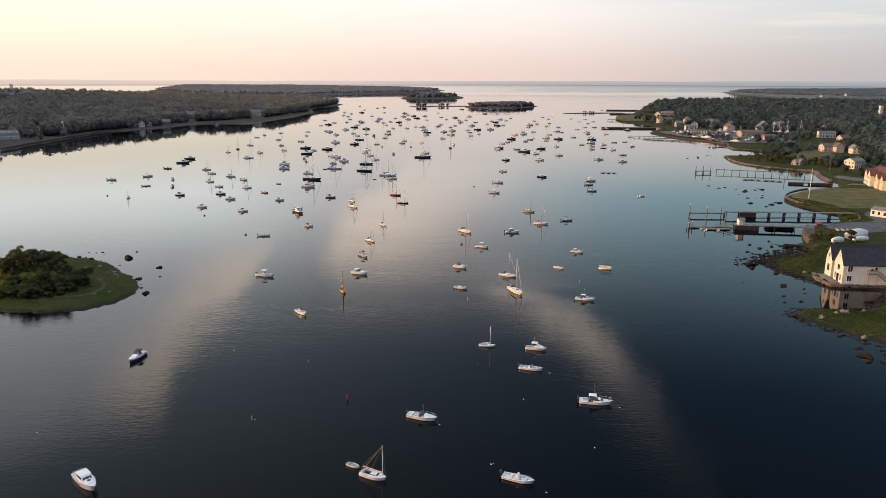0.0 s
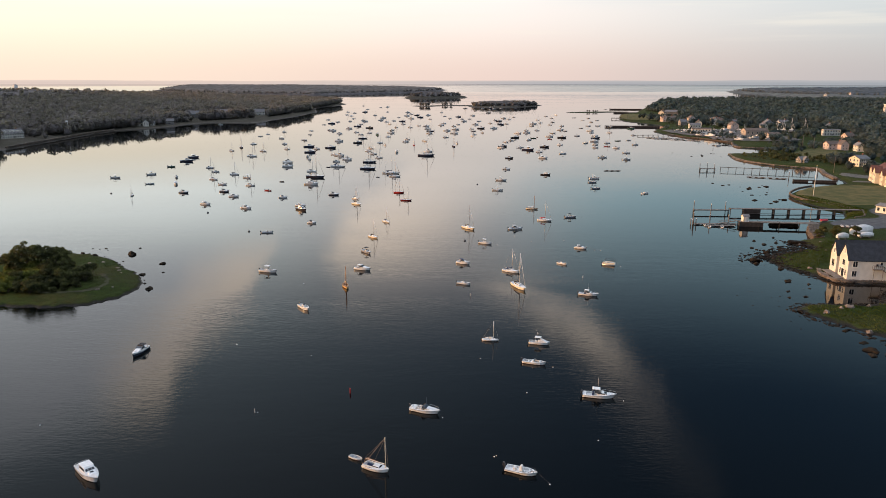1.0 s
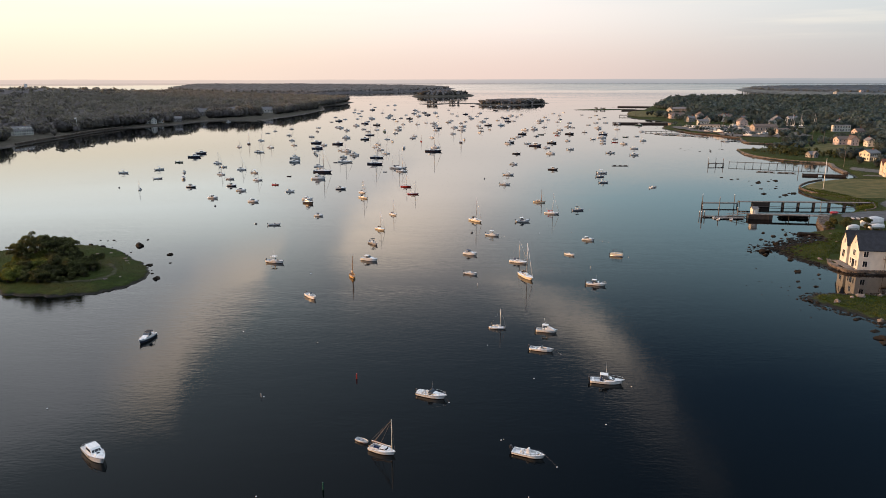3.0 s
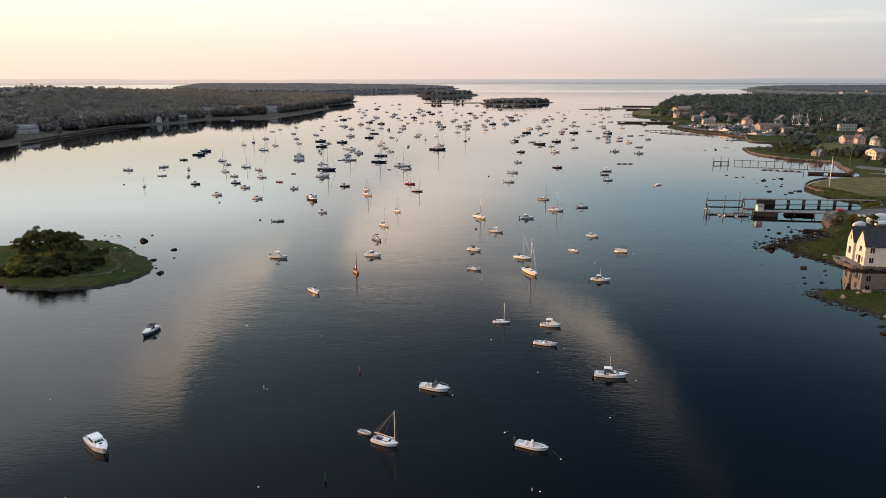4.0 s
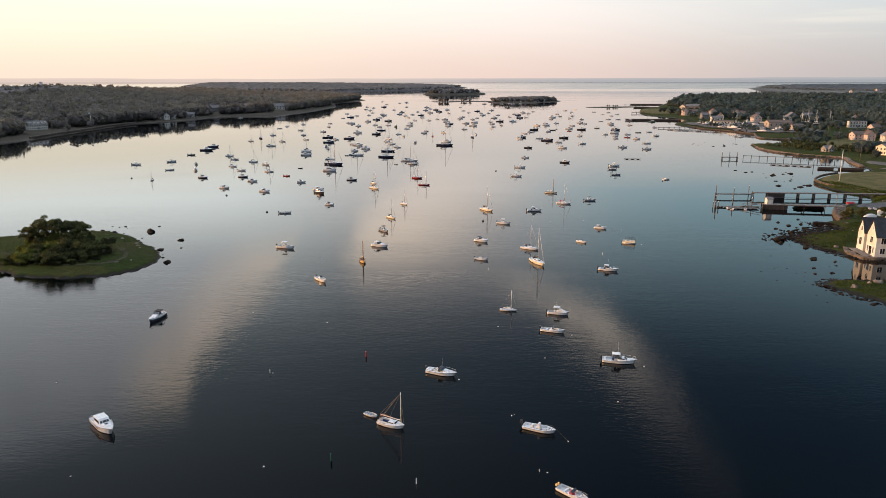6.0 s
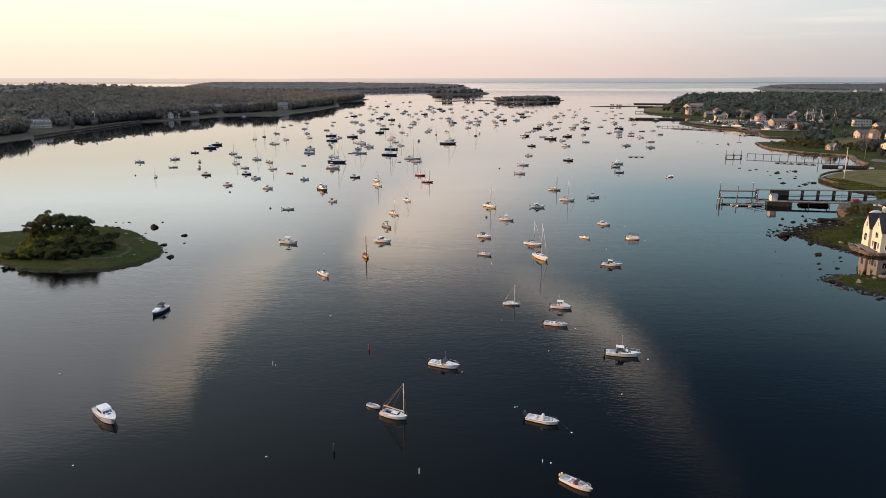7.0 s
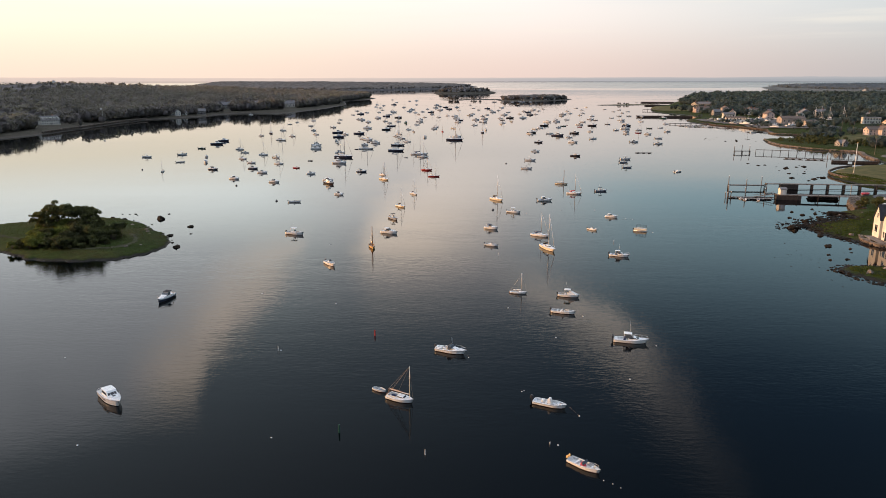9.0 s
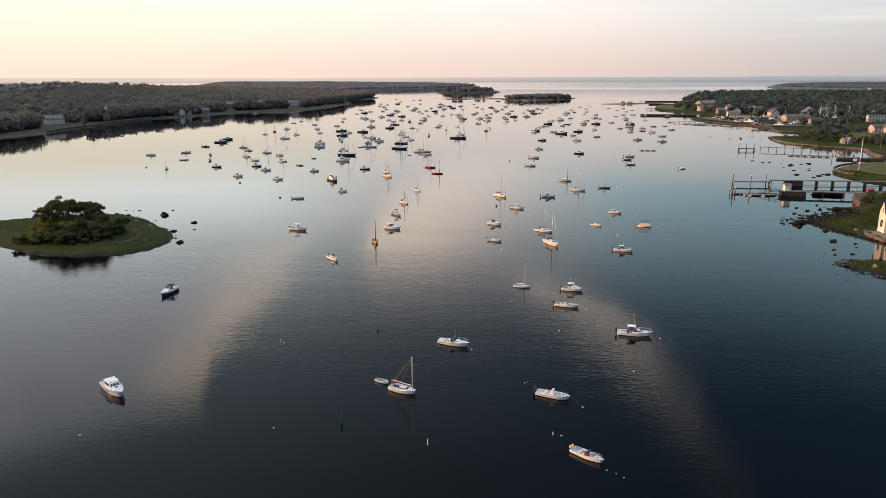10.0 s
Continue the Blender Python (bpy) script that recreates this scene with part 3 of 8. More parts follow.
def clump_templates(count, clumps, sprays, size, seed):
    """Whole crowns one metre tall, base at the ground: a dark heart and boughs set with loose leaf sprays."""
    rnd = random.Random(seed)
    ball = bmesh.new()
    bmesh.ops.create_icosphere(ball, subdivisions=1, radius=1.0)
    bv = np.array([v.co[:] for v in ball.verts])
    bf = np.array([[v.index for v in f.verts] for f in ball.faces])
    ball.free()
    out = []
    for k in range(count):
        bump = np.array([[1 + 0.5 * noise.noise(Vector(p) * 2.3 + Vector((k * 3.7, 1.9, k)))] for p in bv])
        vs, fs = [bv * bump * (0.31, 0.31, 0.30) + (0, 0, 0.50)], [bf]
        base = len(bv)
        for c in range(clumps):
            t = math.tau * (c + rnd.random()) / clumps
            r = rnd.uniform(0.12, 0.34) if c else 0.04
            z = rnd.uniform(0.40, 0.76) if c else 0.74
            s = rnd.uniform(0.14, 0.22)
            mid = Vector((r * math.cos(t), r * math.sin(t), z))
            for _ in range(sprays):
                out_way = Vector((rnd.gauss(0, 1), rnd.gauss(0, 1), rnd.gauss(0.35, 0.9))).normalized()
                at = mid + out_way * s * rnd.uniform(0.75, 1.1)
                lean = (out_way + Vector((rnd.gauss(0, 0.4), rnd.gauss(0, 0.4), rnd.gauss(0.55, 0.35)))).normalized()
                side = lean.orthogonal().normalized()
                side.rotate(Matrix.Rotation(rnd.uniform(0, math.tau), 3, lean))
                other = lean.cross(side)
                w, h = rnd.uniform(0.055, 0.105) * size, rnd.uniform(0.045, 0.085) * size
                vs.append(np.array([at + side * w, at + other * h + lean * 0.02, at - side * w * 0.8, at - other * h - lean * 0.03]))
                fs.append(np.array([[0, 1, 2], [0, 2, 3]]) + base)
                base += 4
        out.append((np.concatenate(vs), np.concatenate(fs)))
    return out


RICH, LEAN, THIN = clump_templates(10, 9, 18, 0.9, 5), clump_templates(10, 6, 11, 1.25, 9), clump_templates(10, 5, 8, 1.5, 12)


def woods(name, spots, templates, material, label, category="trees"):
    """Many trees in one mesh. A spot: x, y, ground z, height."""
    rnd = random.Random(len(spots))
    vs, fs, base = [], [], 0
    for x, y, z, h in spots:
        if z < 0.9:
            continue
        v, f = templates[rnd.randrange(len(templates))]
        a, w = rnd.uniform(0, math.tau), h * rnd.uniform(0.7, 1.05)
        c, s = math.cos(a), math.sin(a)
        vs.append(np.column_stack([(v[:, 0] * c - v[:, 1] * s) * w + x, (v[:, 0] * s + v[:, 1] * c) * w + y, v[:, 2] * h + z - h * 0.16]))
        fs.append(f + base)
        base += len(v)
    V, F = np.concatenate(vs), np.concatenate(fs)
    me = bpy.data.meshes.new(name)
    me.vertices.add(len(V))
    me.vertices.foreach_set("co", V.ravel().astype(np.float32))
    me.loops.add(F.size)
    me.loops.foreach_set("vertex_index", F.ravel().astype(np.int32))
    me.polygons.add(len(F))
    me.polygons.foreach_set("loop_start", (np.arange(len(F)) * 3).astype(np.int32))
    me.update(calc_edges=True)
    me.materials.append(material)
    return tagged(new(name, me), label, category, kind="stuff")


def crowns(p, s):
    """Height of close-packed round crowns about s metres wide, 0 to about 1."""
    best = np.zeros(len(p))
    cell = np.floor(p / s)
    for i in (-1, 0, 1):
        for j in (-1, 0, 1):
            c = cell + (i, j)
            k = np.sin(c[:, 0] * 127.1 + c[:, 1] * 311.7) * 43758.5453
            a, b, e = k % 1.0, (k * 1.7) % 1.0, (k * 2.3) % 1.0
            dx, dy = (c[:, 0] + 0.15 + 0.7 * a) * s - p[:, 0], (c[:, 1] + 0.15 + 0.7 * b) * s - p[:, 1]
            r = s * (0.62 + 0.35 * e)
            best = np.maximum(best, np.sqrt(np.clip(1 - (dx * dx + dy * dy) / (r * r), 0, 1)) * (0.6 + 0.5 * e))
    return best


def canopy(name, outline, step, f, high, material, label, clear=()):
    """The closed roof of leaves of a wood, lumpy, with holes at the clearings."""
    line = np.array(outline, float)
    x0, y0 = line.min(0)
    x1, y1 = line.max(0)

    def h(p):
        lump = 1.3 * ripple(p[:, 1], p[:, 0], 61) + 5.0 * crowns(p, max(11.0, 2.0 * step)) - 2.5
        d = inside_depth(p, line)
        for cx, cy, r in clear:
            d = np.minimum(d, np.hypot(p[:, 0] - cx, p[:, 1] - cy) - r)
        return f(p) + (high + lump) * np.clip(d / (2.2 * step), 0, 1)

    def keep(c):
        ok = inside_depth(c, line) > 0
        for cx, cy, r in clear:
            ok &= (c[:, 0] - cx) ** 2 + (c[:, 1] - cy) ** 2 > r * r
        return ok
    v, q = grid_cells(x0, x1, y0, y1, step, h, keep)
    rnd = np.random.RandomState(len(v))
    v = v + rnd.uniform(-0.28, 0.28, v.shape) * np.array([step, step, high * 0.13])
    me = raw(name, v, q.tolist())
    me.materials.append(material)
    return tagged(new(name, me), label, "trees", kind="stuff")


def scatter(outline, count, seed, f, lo, hi, clear=()):
    """Random spots in an outline, none in the clearings (x, y, radius)."""
    rnd = np.random.RandomState(seed)
    line = np.array(outline, float)
    a, b = line.min(0), line.max(0)
    got = []
    while len(got) < count:
        p = rnd.uniform(a, b, (400, 2))
        p = p[inside_depth(p, line) > 0]
        for x, y in p:
            if all((x - cx) ** 2 + (y - cy) ** 2 > r * r for cx, cy, r in clear):
                got.append((x, y))
    got = np.array(got[:count])
    z = f(got)
    return [(x, y, k, rnd.uniform(lo, hi)) for (x, y), k in zip(got, z)]


def edge_spots(outline, spacing, f, lo, hi, seed, closed=True, clear=()):
    """Trees along the rim of a wood, uneven."""
    rnd = np.random.RandomState(seed)
    p = np.array(outline, float)
    got = []
    for a, b in zip(p, np.roll(p, -1, axis=0) if closed else p[1:]):
        n = max(1, int(np.linalg.norm(b - a) / spacing))
        for k in range(n):
            q = a + (b - a) * (k + rnd.rand()) / n + rnd.uniform(-0.5, 0.5, 2) * spacing
            if all((q[0] - cx) ** 2 + (q[1] - cy) ** 2 > (r * 0.8) ** 2 for cx, cy, r in clear):
                got.append(q)
    got = np.array(got)
    return [(x, y, z, rnd.uniform(lo, hi)) for (x, y), z in zip(got, f(got))]


WEST_CLEAR = [(-418, 672, 20), (-425, 655, 14), (-432, 686, 26), (-416, 722, 20), (-384, 884, 20), (-366, 915, 16), (-386, 1045, 24), (-372, 1140, 22), (-314, 1146, 24), (-330, 1085, 24), (-290, 1250, 16), (-1450, 2348, 40), (-384, 1032, 18), (-378, 1012, 16), (-374, 1122, 18), (-367, 1102, 15), (-360, 1082, 13), (-312, 1130, 18), (-306, 1112, 16), (-300, 1096, 14)]
WEST_FRONT = [(-412, 560), (-420, 640), (-424, 720), (-422, 770), (-418, 830), (-404, 870), (-390, 930), (-372, 1010), (-330, 1040), (-300, 1100), (-288, 1200), (-278, 1360), (-306, 1520), (-292, 1650),
              (-288, 1800), (-350, 1880), (-450, 2000), (-800, 2000), (-800, 560)]
WEST_BACK = [(-780, 500), (-780, 2050), (-450, 2050), (-900, 2330), (-2400, 2450), (-2900, 900), (-1500, 500)]
canopy("woodland", WEST_FRONT, 5, left_height, 4.2, WOODS_HAZED, "closed canopy of the shore woods, dusky green", WEST_CLEAR)
canopy("woodland", WEST_BACK, 12, left_height, 10.0, WOODS_HAZED, "closed canopy of the inland woods, dusky green")
woods("woodland", scatter(WEST_FRONT, 5600, 1, left_height, 12, 19, WEST_CLEAR), LEAN, WOODS_HAZED, "dense mixed woods along the shore, dusky green")
woods("woodland", scatter(WEST_BACK, 4600, 2, left_height, 17, 23, WEST_CLEAR), THIN, WOODS_HAZED, "dense woods running inland, dusky green")
# two added woods outside the view, their heights set by the shade wanted
woods("woodland", scatter([(-430, -420), (-370, -200), (-375, 50), (-405, 150), (-560, 150), (-620, -420)], 420, 3, left_height, 11, 15), THIN, WOODS_HAZED, "unseen woods added on the near western shore")
woods("woodland", scatter([(-405, 150), (-425, 300), (-425, 560), (-900, 560), (-900, 150)], 420, 33, left_height, 8, 12), THIN, WOODS_HAZED, "unseen low woods added on the western shore")

woods("woodland", edge_spots(WEST_FRONT[:17], 3.5, left_height, 12, 21, 51, False, WEST_CLEAR), RICH, WOODS_HAZED, "uneven rim of the shore woods, dusky green")
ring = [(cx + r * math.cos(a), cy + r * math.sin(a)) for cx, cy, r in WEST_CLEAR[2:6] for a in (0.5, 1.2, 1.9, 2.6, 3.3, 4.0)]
woods("woodland", [(x, y, at_height(left_height, x, y), 10 + (k * 7) % 5) for k, (x, y) in enumerate(ring) if x < -300], RICH, WOODS_HAZED, "trees behind the shore houses")
woods("woodland", edge_spots(WEST_FRONT[:17], 7, left_height, 5, 9, 52, False, WEST_CLEAR), LEAN, WOODS_HAZED, "low growth at the rim of the shore woods")

EAST_CLEAR = [(282, 487, 20), (327, 604, 22), (327, 585, 20), (400, 748, 20), (324, 757, 26), (326, 728, 22), (310, 1024, 22), (330, 985, 16), (350, 945, 18), (337, 852, 20), (391, 880, 16), (493, 938, 22),
              (350, 1187, 26), (369, 1207, 22), (594, 983, 14), (360, 800, 30), (300, 560, 30), (1008, 2137, 40), (420, 900, 26), (365, 692, 30), (398, 725, 26), (330, 672, 20), (390, 806, 26), (348, 815, 18), (300, 568, 30), (313, 595, 24), (285, 545, 20)]
EAST_CLEAR = [(x, y - 7, r * 0.85) for x, y, r in EAST_CLEAR]
EAST_WOODS = [(425, 1500), (385, 1400), (385, 1260), (372, 1060), (420, 970), (440, 905), (460, 860), (440, 800), (420, 740), (380, 650), (345, 560), (320, 510), (306, 450), (330, 410), (700, 350), (1300, 600), (1480, 1500), (1100, 2020), (650, 2050), (566, 1940), (505, 1740)]
EAST_NEAR = [(440, 905), (460, 860), (440, 800), (420, 740), (380, 650), (345, 560), (320, 510), (306, 450), (330, 410), (560, 400), (760, 1000), (520, 1120), (385, 1130), (372, 1060), (420, 970)]
canopy("woodland", EAST_NEAR, 5, right_height, 4, WOODS, "closed green canopy near the harbour houses", EAST_CLEAR)
canopy("woodland", EAST_WOODS, 9, right_height, 5, WOODS, "closed green canopy behind the harbour", EAST_CLEAR)
woods("woodland", edge_spots(EAST_WOODS[:13] + EAST_WOODS[-4:], 6, right_height, 8, 14, 53, True, EAST_CLEAR), RICH, WOODS, "uneven rim of the woods behind the houses")
woods("woodland", scatter(EAST_NEAR, 1900, 14, right_height, 13, 20, EAST_CLEAR), LEAN, WOODS, "dense green woods behind the harbour houses")
woods("woodland", scatter(EAST_WOODS, 4600, 4, right_height, 11, 20.5, EAST_CLEAR), THIN, WOODS, "dense green woods running inland from the harbour")
woods("shrubs", scatter([(275, 625), (258, 585), (300, 560), (345, 600), (385, 660), (420, 740), (380, 700), (345, 690), (300, 655)], 120, 16, right_height, 3, 7.5, EAST_CLEAR), RICH, WOODS, "dark shrubs and small trees between the houses", "shrubs")
woods("shrubs", scatter([(258, 850), (262, 775), (285, 705), (345, 700), (345, 830), (300, 900), (280, 960)], 45, 17, right_height, 2, 5, EAST_CLEAR), RICH, WOODS, "shrubs along the quay and yard", "shrubs")
woods("woodland", scatter([(290, 1120), (300, 980), (330, 900), (350, 820), (300, 700), (330, 640), (420, 740), (470, 860), (420, 960), (380, 1080)], 330, 6, right_height, 6, 12, EAST_CLEAR), RICH, WOODS, "trees between the harbour houses")
woods("shrubs", scatter([(246, 520), (240, 545), (250, 575), (275, 590), (300, 560), (290, 520), (270, 500)], 110, 7, right_height, 2.0, 5.0, [(252, 508, 9), (290, 560, 22)]), RICH, LEAF, "shrubs on the grassy point", "shrubs")
woods("shrubs", scatter([(234, 572), (229, 548), (238, 518), (258, 500), (268, 520), (262, 560), (250, 585)], 90, 29, right_height, 1.0, 2.8, [(254, 508, 7)]), RICH, LEAF, "low bushes on the marshy point", "shrubs")
woods("woodland", scatter([(268, 500), (300, 470), (345, 470), (370, 560), (400, 700), (350, 690), (330, 640), (300, 600), (292, 560)], 90, 27, right_height, 6, 12, EAST_CLEAR), RICH, WOODS, "dark trees standing round the point houses")
woods("shrubs", scatter([(262, 802), (270, 765), (284, 722), (302, 715), (300, 760), (284, 800)], 44, 61, right_height, 2.5, 5.5, EAST_CLEAR), RICH, WOODS, "dark trees and bushes behind the quay", "shrubs")
woods("shrubs", edge_spots([(300, 640), (285, 690), (262, 760), (258, 830)], 16, right_height, 1.5, 3.5, 28, False), RICH, WOODS, "dark bushes along the quay", "shrubs")
woods("shrubs", scatter([(262, 470), (300, 470), (320, 440), (300, 420), (268, 440)], 70, 8, right_height, 4, 10, [(282, 487, 15), (250, 459, 6)]), RICH, WOODS, "dark shrubs round the cream house", "shrubs")

for k, (count, lo, hi, cells) in enumerate(((230, 7, 13, [(48, 1630), (150, 1625), (205, 1720), (195, 1755), (90, 1750), (50, 1690)]), (12, 8, 11, [(-85, 1655), (-55, 1655), (-55, 1685), (-85, 1680)]),
                                            (10, 6, 9, [(-25, 1690), (0, 1695), (0, 1715), (-25, 1715)]), (6, 4, 6, [(255, 1360), (280, 1365), (275, 1385), (255, 1380)]),
                                            (110, 10, 15, [(-150, 2470), (-135, 2425), (-60, 2435), (-5, 2485), (25, 2550), (-25, 2615), (-130, 2580)]),
                                            (1100, 8, 13, [(-990, 2975), (-800, 2950), (-560, 2895), (-490, 3070), (-385, 3160), (-225, 3310), (-85, 3510), (-60, 3680), (-260, 3870), (-900, 4020), (-1470, 3880), (-1370, 3310)]),
                                            (1500, 8, 13, [(1335, 3400), (1330, 3300), (1340, 3141), (1390, 2905), (1420, 2750), (1500, 2640), (2300, 2520), (3200, 2950), (2900, 3300), (2000, 3350), (1450, 3460)]))):
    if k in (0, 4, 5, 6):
        canopy("woodland", cells, 6 if k == 0 else 14, ISLES[(0, 1, 1, 2, 3, 4, 5)[k]][1], hi * 0.5, BLUE_HAZE_WOODS if k == 6 else FAR_WOODS, "closed canopy on a far island or headland")
        woods("woodland", edge_spots(cells, 7 if k == 0 else 12, ISLES[(0, 1, 1, 2, 3, 4, 5)[k]][1], lo * 0.7, hi * 0.9, 70 + k), THIN, BLUE_HAZE_WOODS if k == 6 else FAR_WOODS, "rim of trees on a far island or headland")
    woods("woodland", scatter(cells, count, 20 + k, ISLES[(0, 1, 1, 2, 3, 4, 5)[k]][1], lo, hi), THIN if k > 3 else RICH, BLUE_HAZE_WOODS if k == 6 else FAR_WOODS, "trees on a far island or headland")

# ---- boats: bow along +x, waterline at z = 0 ----


def hull_parts(boat, length, beam, free, paint, open_from=0.06, open_to=0.6, sole=0.22, stern=0.8, rise=0.45, full=0.42, stripe=None, deck=None, rim=0.14, rake=0.06, band=None, rub=None):
    """Outer shell with flare and sheer, boot top, and the deck with its sunk cockpit."""
    n = 15
    rows = []
    for i in range(n):
        s = i / (n - 1)
        if s < full:
            b = stern + (1 - stern) * math.sin(s / full * math.pi / 2)
        else:
            b = max(0.0, 1 - ((s - full) / (1 - full)) ** 2.3)
        half = beam / 2 * b
        x = (s - 0.5) * length
        zs = free * (1 + rise * s ** 2.2)
        tip = rake * length * (s ** 4)
        rim_in = max(half - rim, 0.0)
        is_open = open_from <= s <= open_to
        fl = (max(half - rim - 0.05, 0.0), sole if is_open else zs + 0.02)
        mid = (0.0, sole if is_open else zs + 0.05 + 0.04 * beam * b)
        rows.append([(x - tip * 0.6, 0.0, -0.25), (x - tip * 0.3, half * 0.72, -0.05), (x - tip * 0.2, half * 0.86, 0.10), (x + tip * 0.3, half * 0.97, zs * 0.62), (x + tip, half, zs),
                     (x + tip, rim_in, zs + 0.02), (x + tip * 0.9, fl[0], fl[1]), (x + tip * 0.9, 0.0, mid[1])])

    def shell(lo, hi, close):
        bm = bmesh.new()
        left = [[bm.verts.new((p[0], p[1], p[2])) for p in r[lo:hi + 1]] for r in rows]
        right = [[bm.verts.new((p[0], -p[1], p[2])) for p in r[lo:hi + 1]] for r in rows]
        for side in (left, right):
            for i in range(n - 1):
                for k in range(hi - lo):
                    bm.faces.new((side[i][k], side[i + 1][k], side[i + 1][k + 1], side[i][k + 1])).smooth = close
        if close:
            bm.faces.new(left[0] + right[0][::-1])
        bmesh.ops.remove_doubles(bm, verts=bm.verts, dist=0.002)
        return bm

    if band:
        part("hull", shell(3, 4, True), paint, boat)
        part("hull_band", shell(2, 3, True), band, boat, "dark blue band along the hull")
    else:
        part("hull", shell(2, 4, True), paint, boat)
    part("bottom", shell(0, 2, True), stripe or ANTIFOUL, boat)
    part("deck", shell(4, 7, False), deck or DECK, boat)
    if rub:
        bm = bmesh.new()
        line = [(r[4][0], sy * (abs(r[4][1]) + 0.01), r[4][2] - 0.05) for sy, run in ((-1, rows), (1, rows[::-1])) for r in run]
        rings = [[bm.verts.new((x, y * (1 + o / max(abs(y), 0.3)), z + u)) for o, u in ((-0.03, -0.035), (0.035, -0.035), (0.035, 0.035), (-0.03, 0.035))] for x, y, z in line]
        for a, c in zip(rings, rings[1:]):
            for k in range(4):
                bm.faces.new((a[k], a[(k + 1) % 4], c[(k + 1) % 4], c[k]))
        bm.faces.new(rings[0]), bm.faces.new(rings[-1][::-1])
        bmesh.ops.recalc_face_normals(bm, faces=bm.faces)
        part("rub_rail", bm, rub, boat, "grey rubbing strake along the sheer")
    return free * (1 + rise)


def outboard(boat, x, z=0.55, s=1.0, y=0.0, cowl=None):
    bm = box(x - 0.52 * s, x - 0.02 * s, y - 0.2 * s, y + 0.2 * s, z + 0.05, z + 0.62 * s, bevel=0.1 * s, slope=(0.1 * s, 0.03, 0.05, 0.05))
    m = part("outboard_motor", bm, cowl or MOTOR, boat, "outboard motor cowl with low-sun gold in its colour" if cowl else "black outboard motor cowl")
    part("leg", box(x - 0.30 * s, x - 0.14 * s, y - 0.06, y + 0.06, -0.2, z + 0.08), MOTOR, m)


def spar(boat, name, a, b, r0, r1, material=None, label=""):
    return part(name, tube(a, b, r0, r1, sides=7), material or ALLOY, boat, label, smooth_shade=True)


def rig(boat, length, x, top, free, boom=0.42, cover=None, stays=True, wood=False):
    mat = TEAK if wood else ALLOY
    spar(boat, "mast", (x, 0, free), (x, 0, top), 0.14, 0.10, mat)
    if boom:
        bx = x - boom * length
        lift = 0.0 if length > 7 else -0.5
        spar(boat, "boom", (x, 0, free + 0.95 + lift), (bx, 0, free + 0.9 + lift), 0.06, 0.05, mat)
        if cover:
            part("sail_cover", add_tube(tube((x - 0.05, 0, free + 1.15 + lift), ((x + bx) / 2, 0, free + 1.08 + lift), 0.20, 0.17, 8), ((x + bx) / 2, 0, free + 1.08 + lift), (bx, 0, free + 1.0 + lift), 0.17, 0.09, 8), cover, boat, smooth_shade=True)
    if stays:
        hull_end = length * 0.52
        bm = bmesh.new()
        for a in ((hull_end, 0, free * 1.25), (-length * 0.48, 0, free), (x - 0.15, length * 0.14, free), (x - 0.15, -length * 0.14, free)):
            add_tube(bm, a, (x, 0, top * 0.97), 0.012, 0.010, 4)
        part("rigging", bm, WIRE, boat)
        if boom and not wood and length > 7:
            a, c = Vector((hull_end, 0, free * 1.25)), Vector((x, 0, top * 0.97))
            part("furled_jib", tube(a.lerp(c, 0.06), a.lerp(c, 0.9), 0.085, 0.045, 7), CANVAS_WHITE, boat, smooth_shade=True)
        part("spreader", box(x - 0.04, x + 0.04, -length * 0.09, length * 0.09, top * 0.55, top * 0.55 + 0.05), mat, boat)


def windscreen(boat, x0, x1, w, z0, z1, lean=0.35):
    bm = box(x0, x1, -w / 2, w / 2, z0, z1, slope=(0.02, lean, 0.08, 0.08))
    return part("windscreen", bm, SCREEN, boat, "smoky tinted windscreen")


def cabin(boat, x0, x1, w, z0, z1, front=0.5, back=0.1, paint=None, glass=True, name="cabin"):
    c = part(name, box(x0, x1, -w / 2, w / 2, z0, z1, bevel=0.05, slope=(back, front, w * 0.08, w * 0.08)), paint or GEL_WHITE, boat)
    if glass:
        h = z1 - z0
        k0, k1 = 0.42, 0.82
        for sgn in (1, -1):
            y0 = sgn * (w / 2 - w * 0.08 * k0 + 0.012)
            y1 = sgn * (w / 2 - w * 0.08 * k1 + 0.012)
            bm = bmesh.new()
            a = [bm.verts.new(p) for p in ((x0 + back * k0 + 0.15, y0, z0 + h * k0), (x1 - front * k0 - 0.15, y0, z0 + h * k0), (x1 - front * k1 - 0.15, y1, z0 + h * k1), (x0 + back * k1 + 0.15, y1, z0 + h * k1))]
            b = [bm.verts.new(v.co + Vector((0, -sgn * 0.03, 0))) for v in a]
            bm.faces.new(a), bm.faces.new(b[::-1])
            for i in range(4):
                bm.faces.new((a[i], a[(i + 1) % 4], b[(i + 1) % 4], b[i]))
            part("side_window", bm, GLASS, c)
        bm = bmesh.new()
        xa, xb = x1 - front * k0 + 0.015, x1 - front * k1 + 0.015
        a = [bm.verts.new(p) for p in ((xa, -w * 0.38, z0 + h * k0), (xa, w * 0.38, z0 + h * k0), (xb, w * 0.35, z0 + h * k1), (xb, -w * 0.35, z0 + h * k1))]
        b = [bm.verts.new(v.co + Vector((-0.04, 0, 0))) for v in a]
        bm.faces.new(a), bm.faces.new(b[::-1])
        for i in range(4):
            bm.faces.new((a[i], a[(i + 1) % 4], b[(i + 1) % 4], b[i]))
        part("front_window", bm, GLASS, c)
    return c


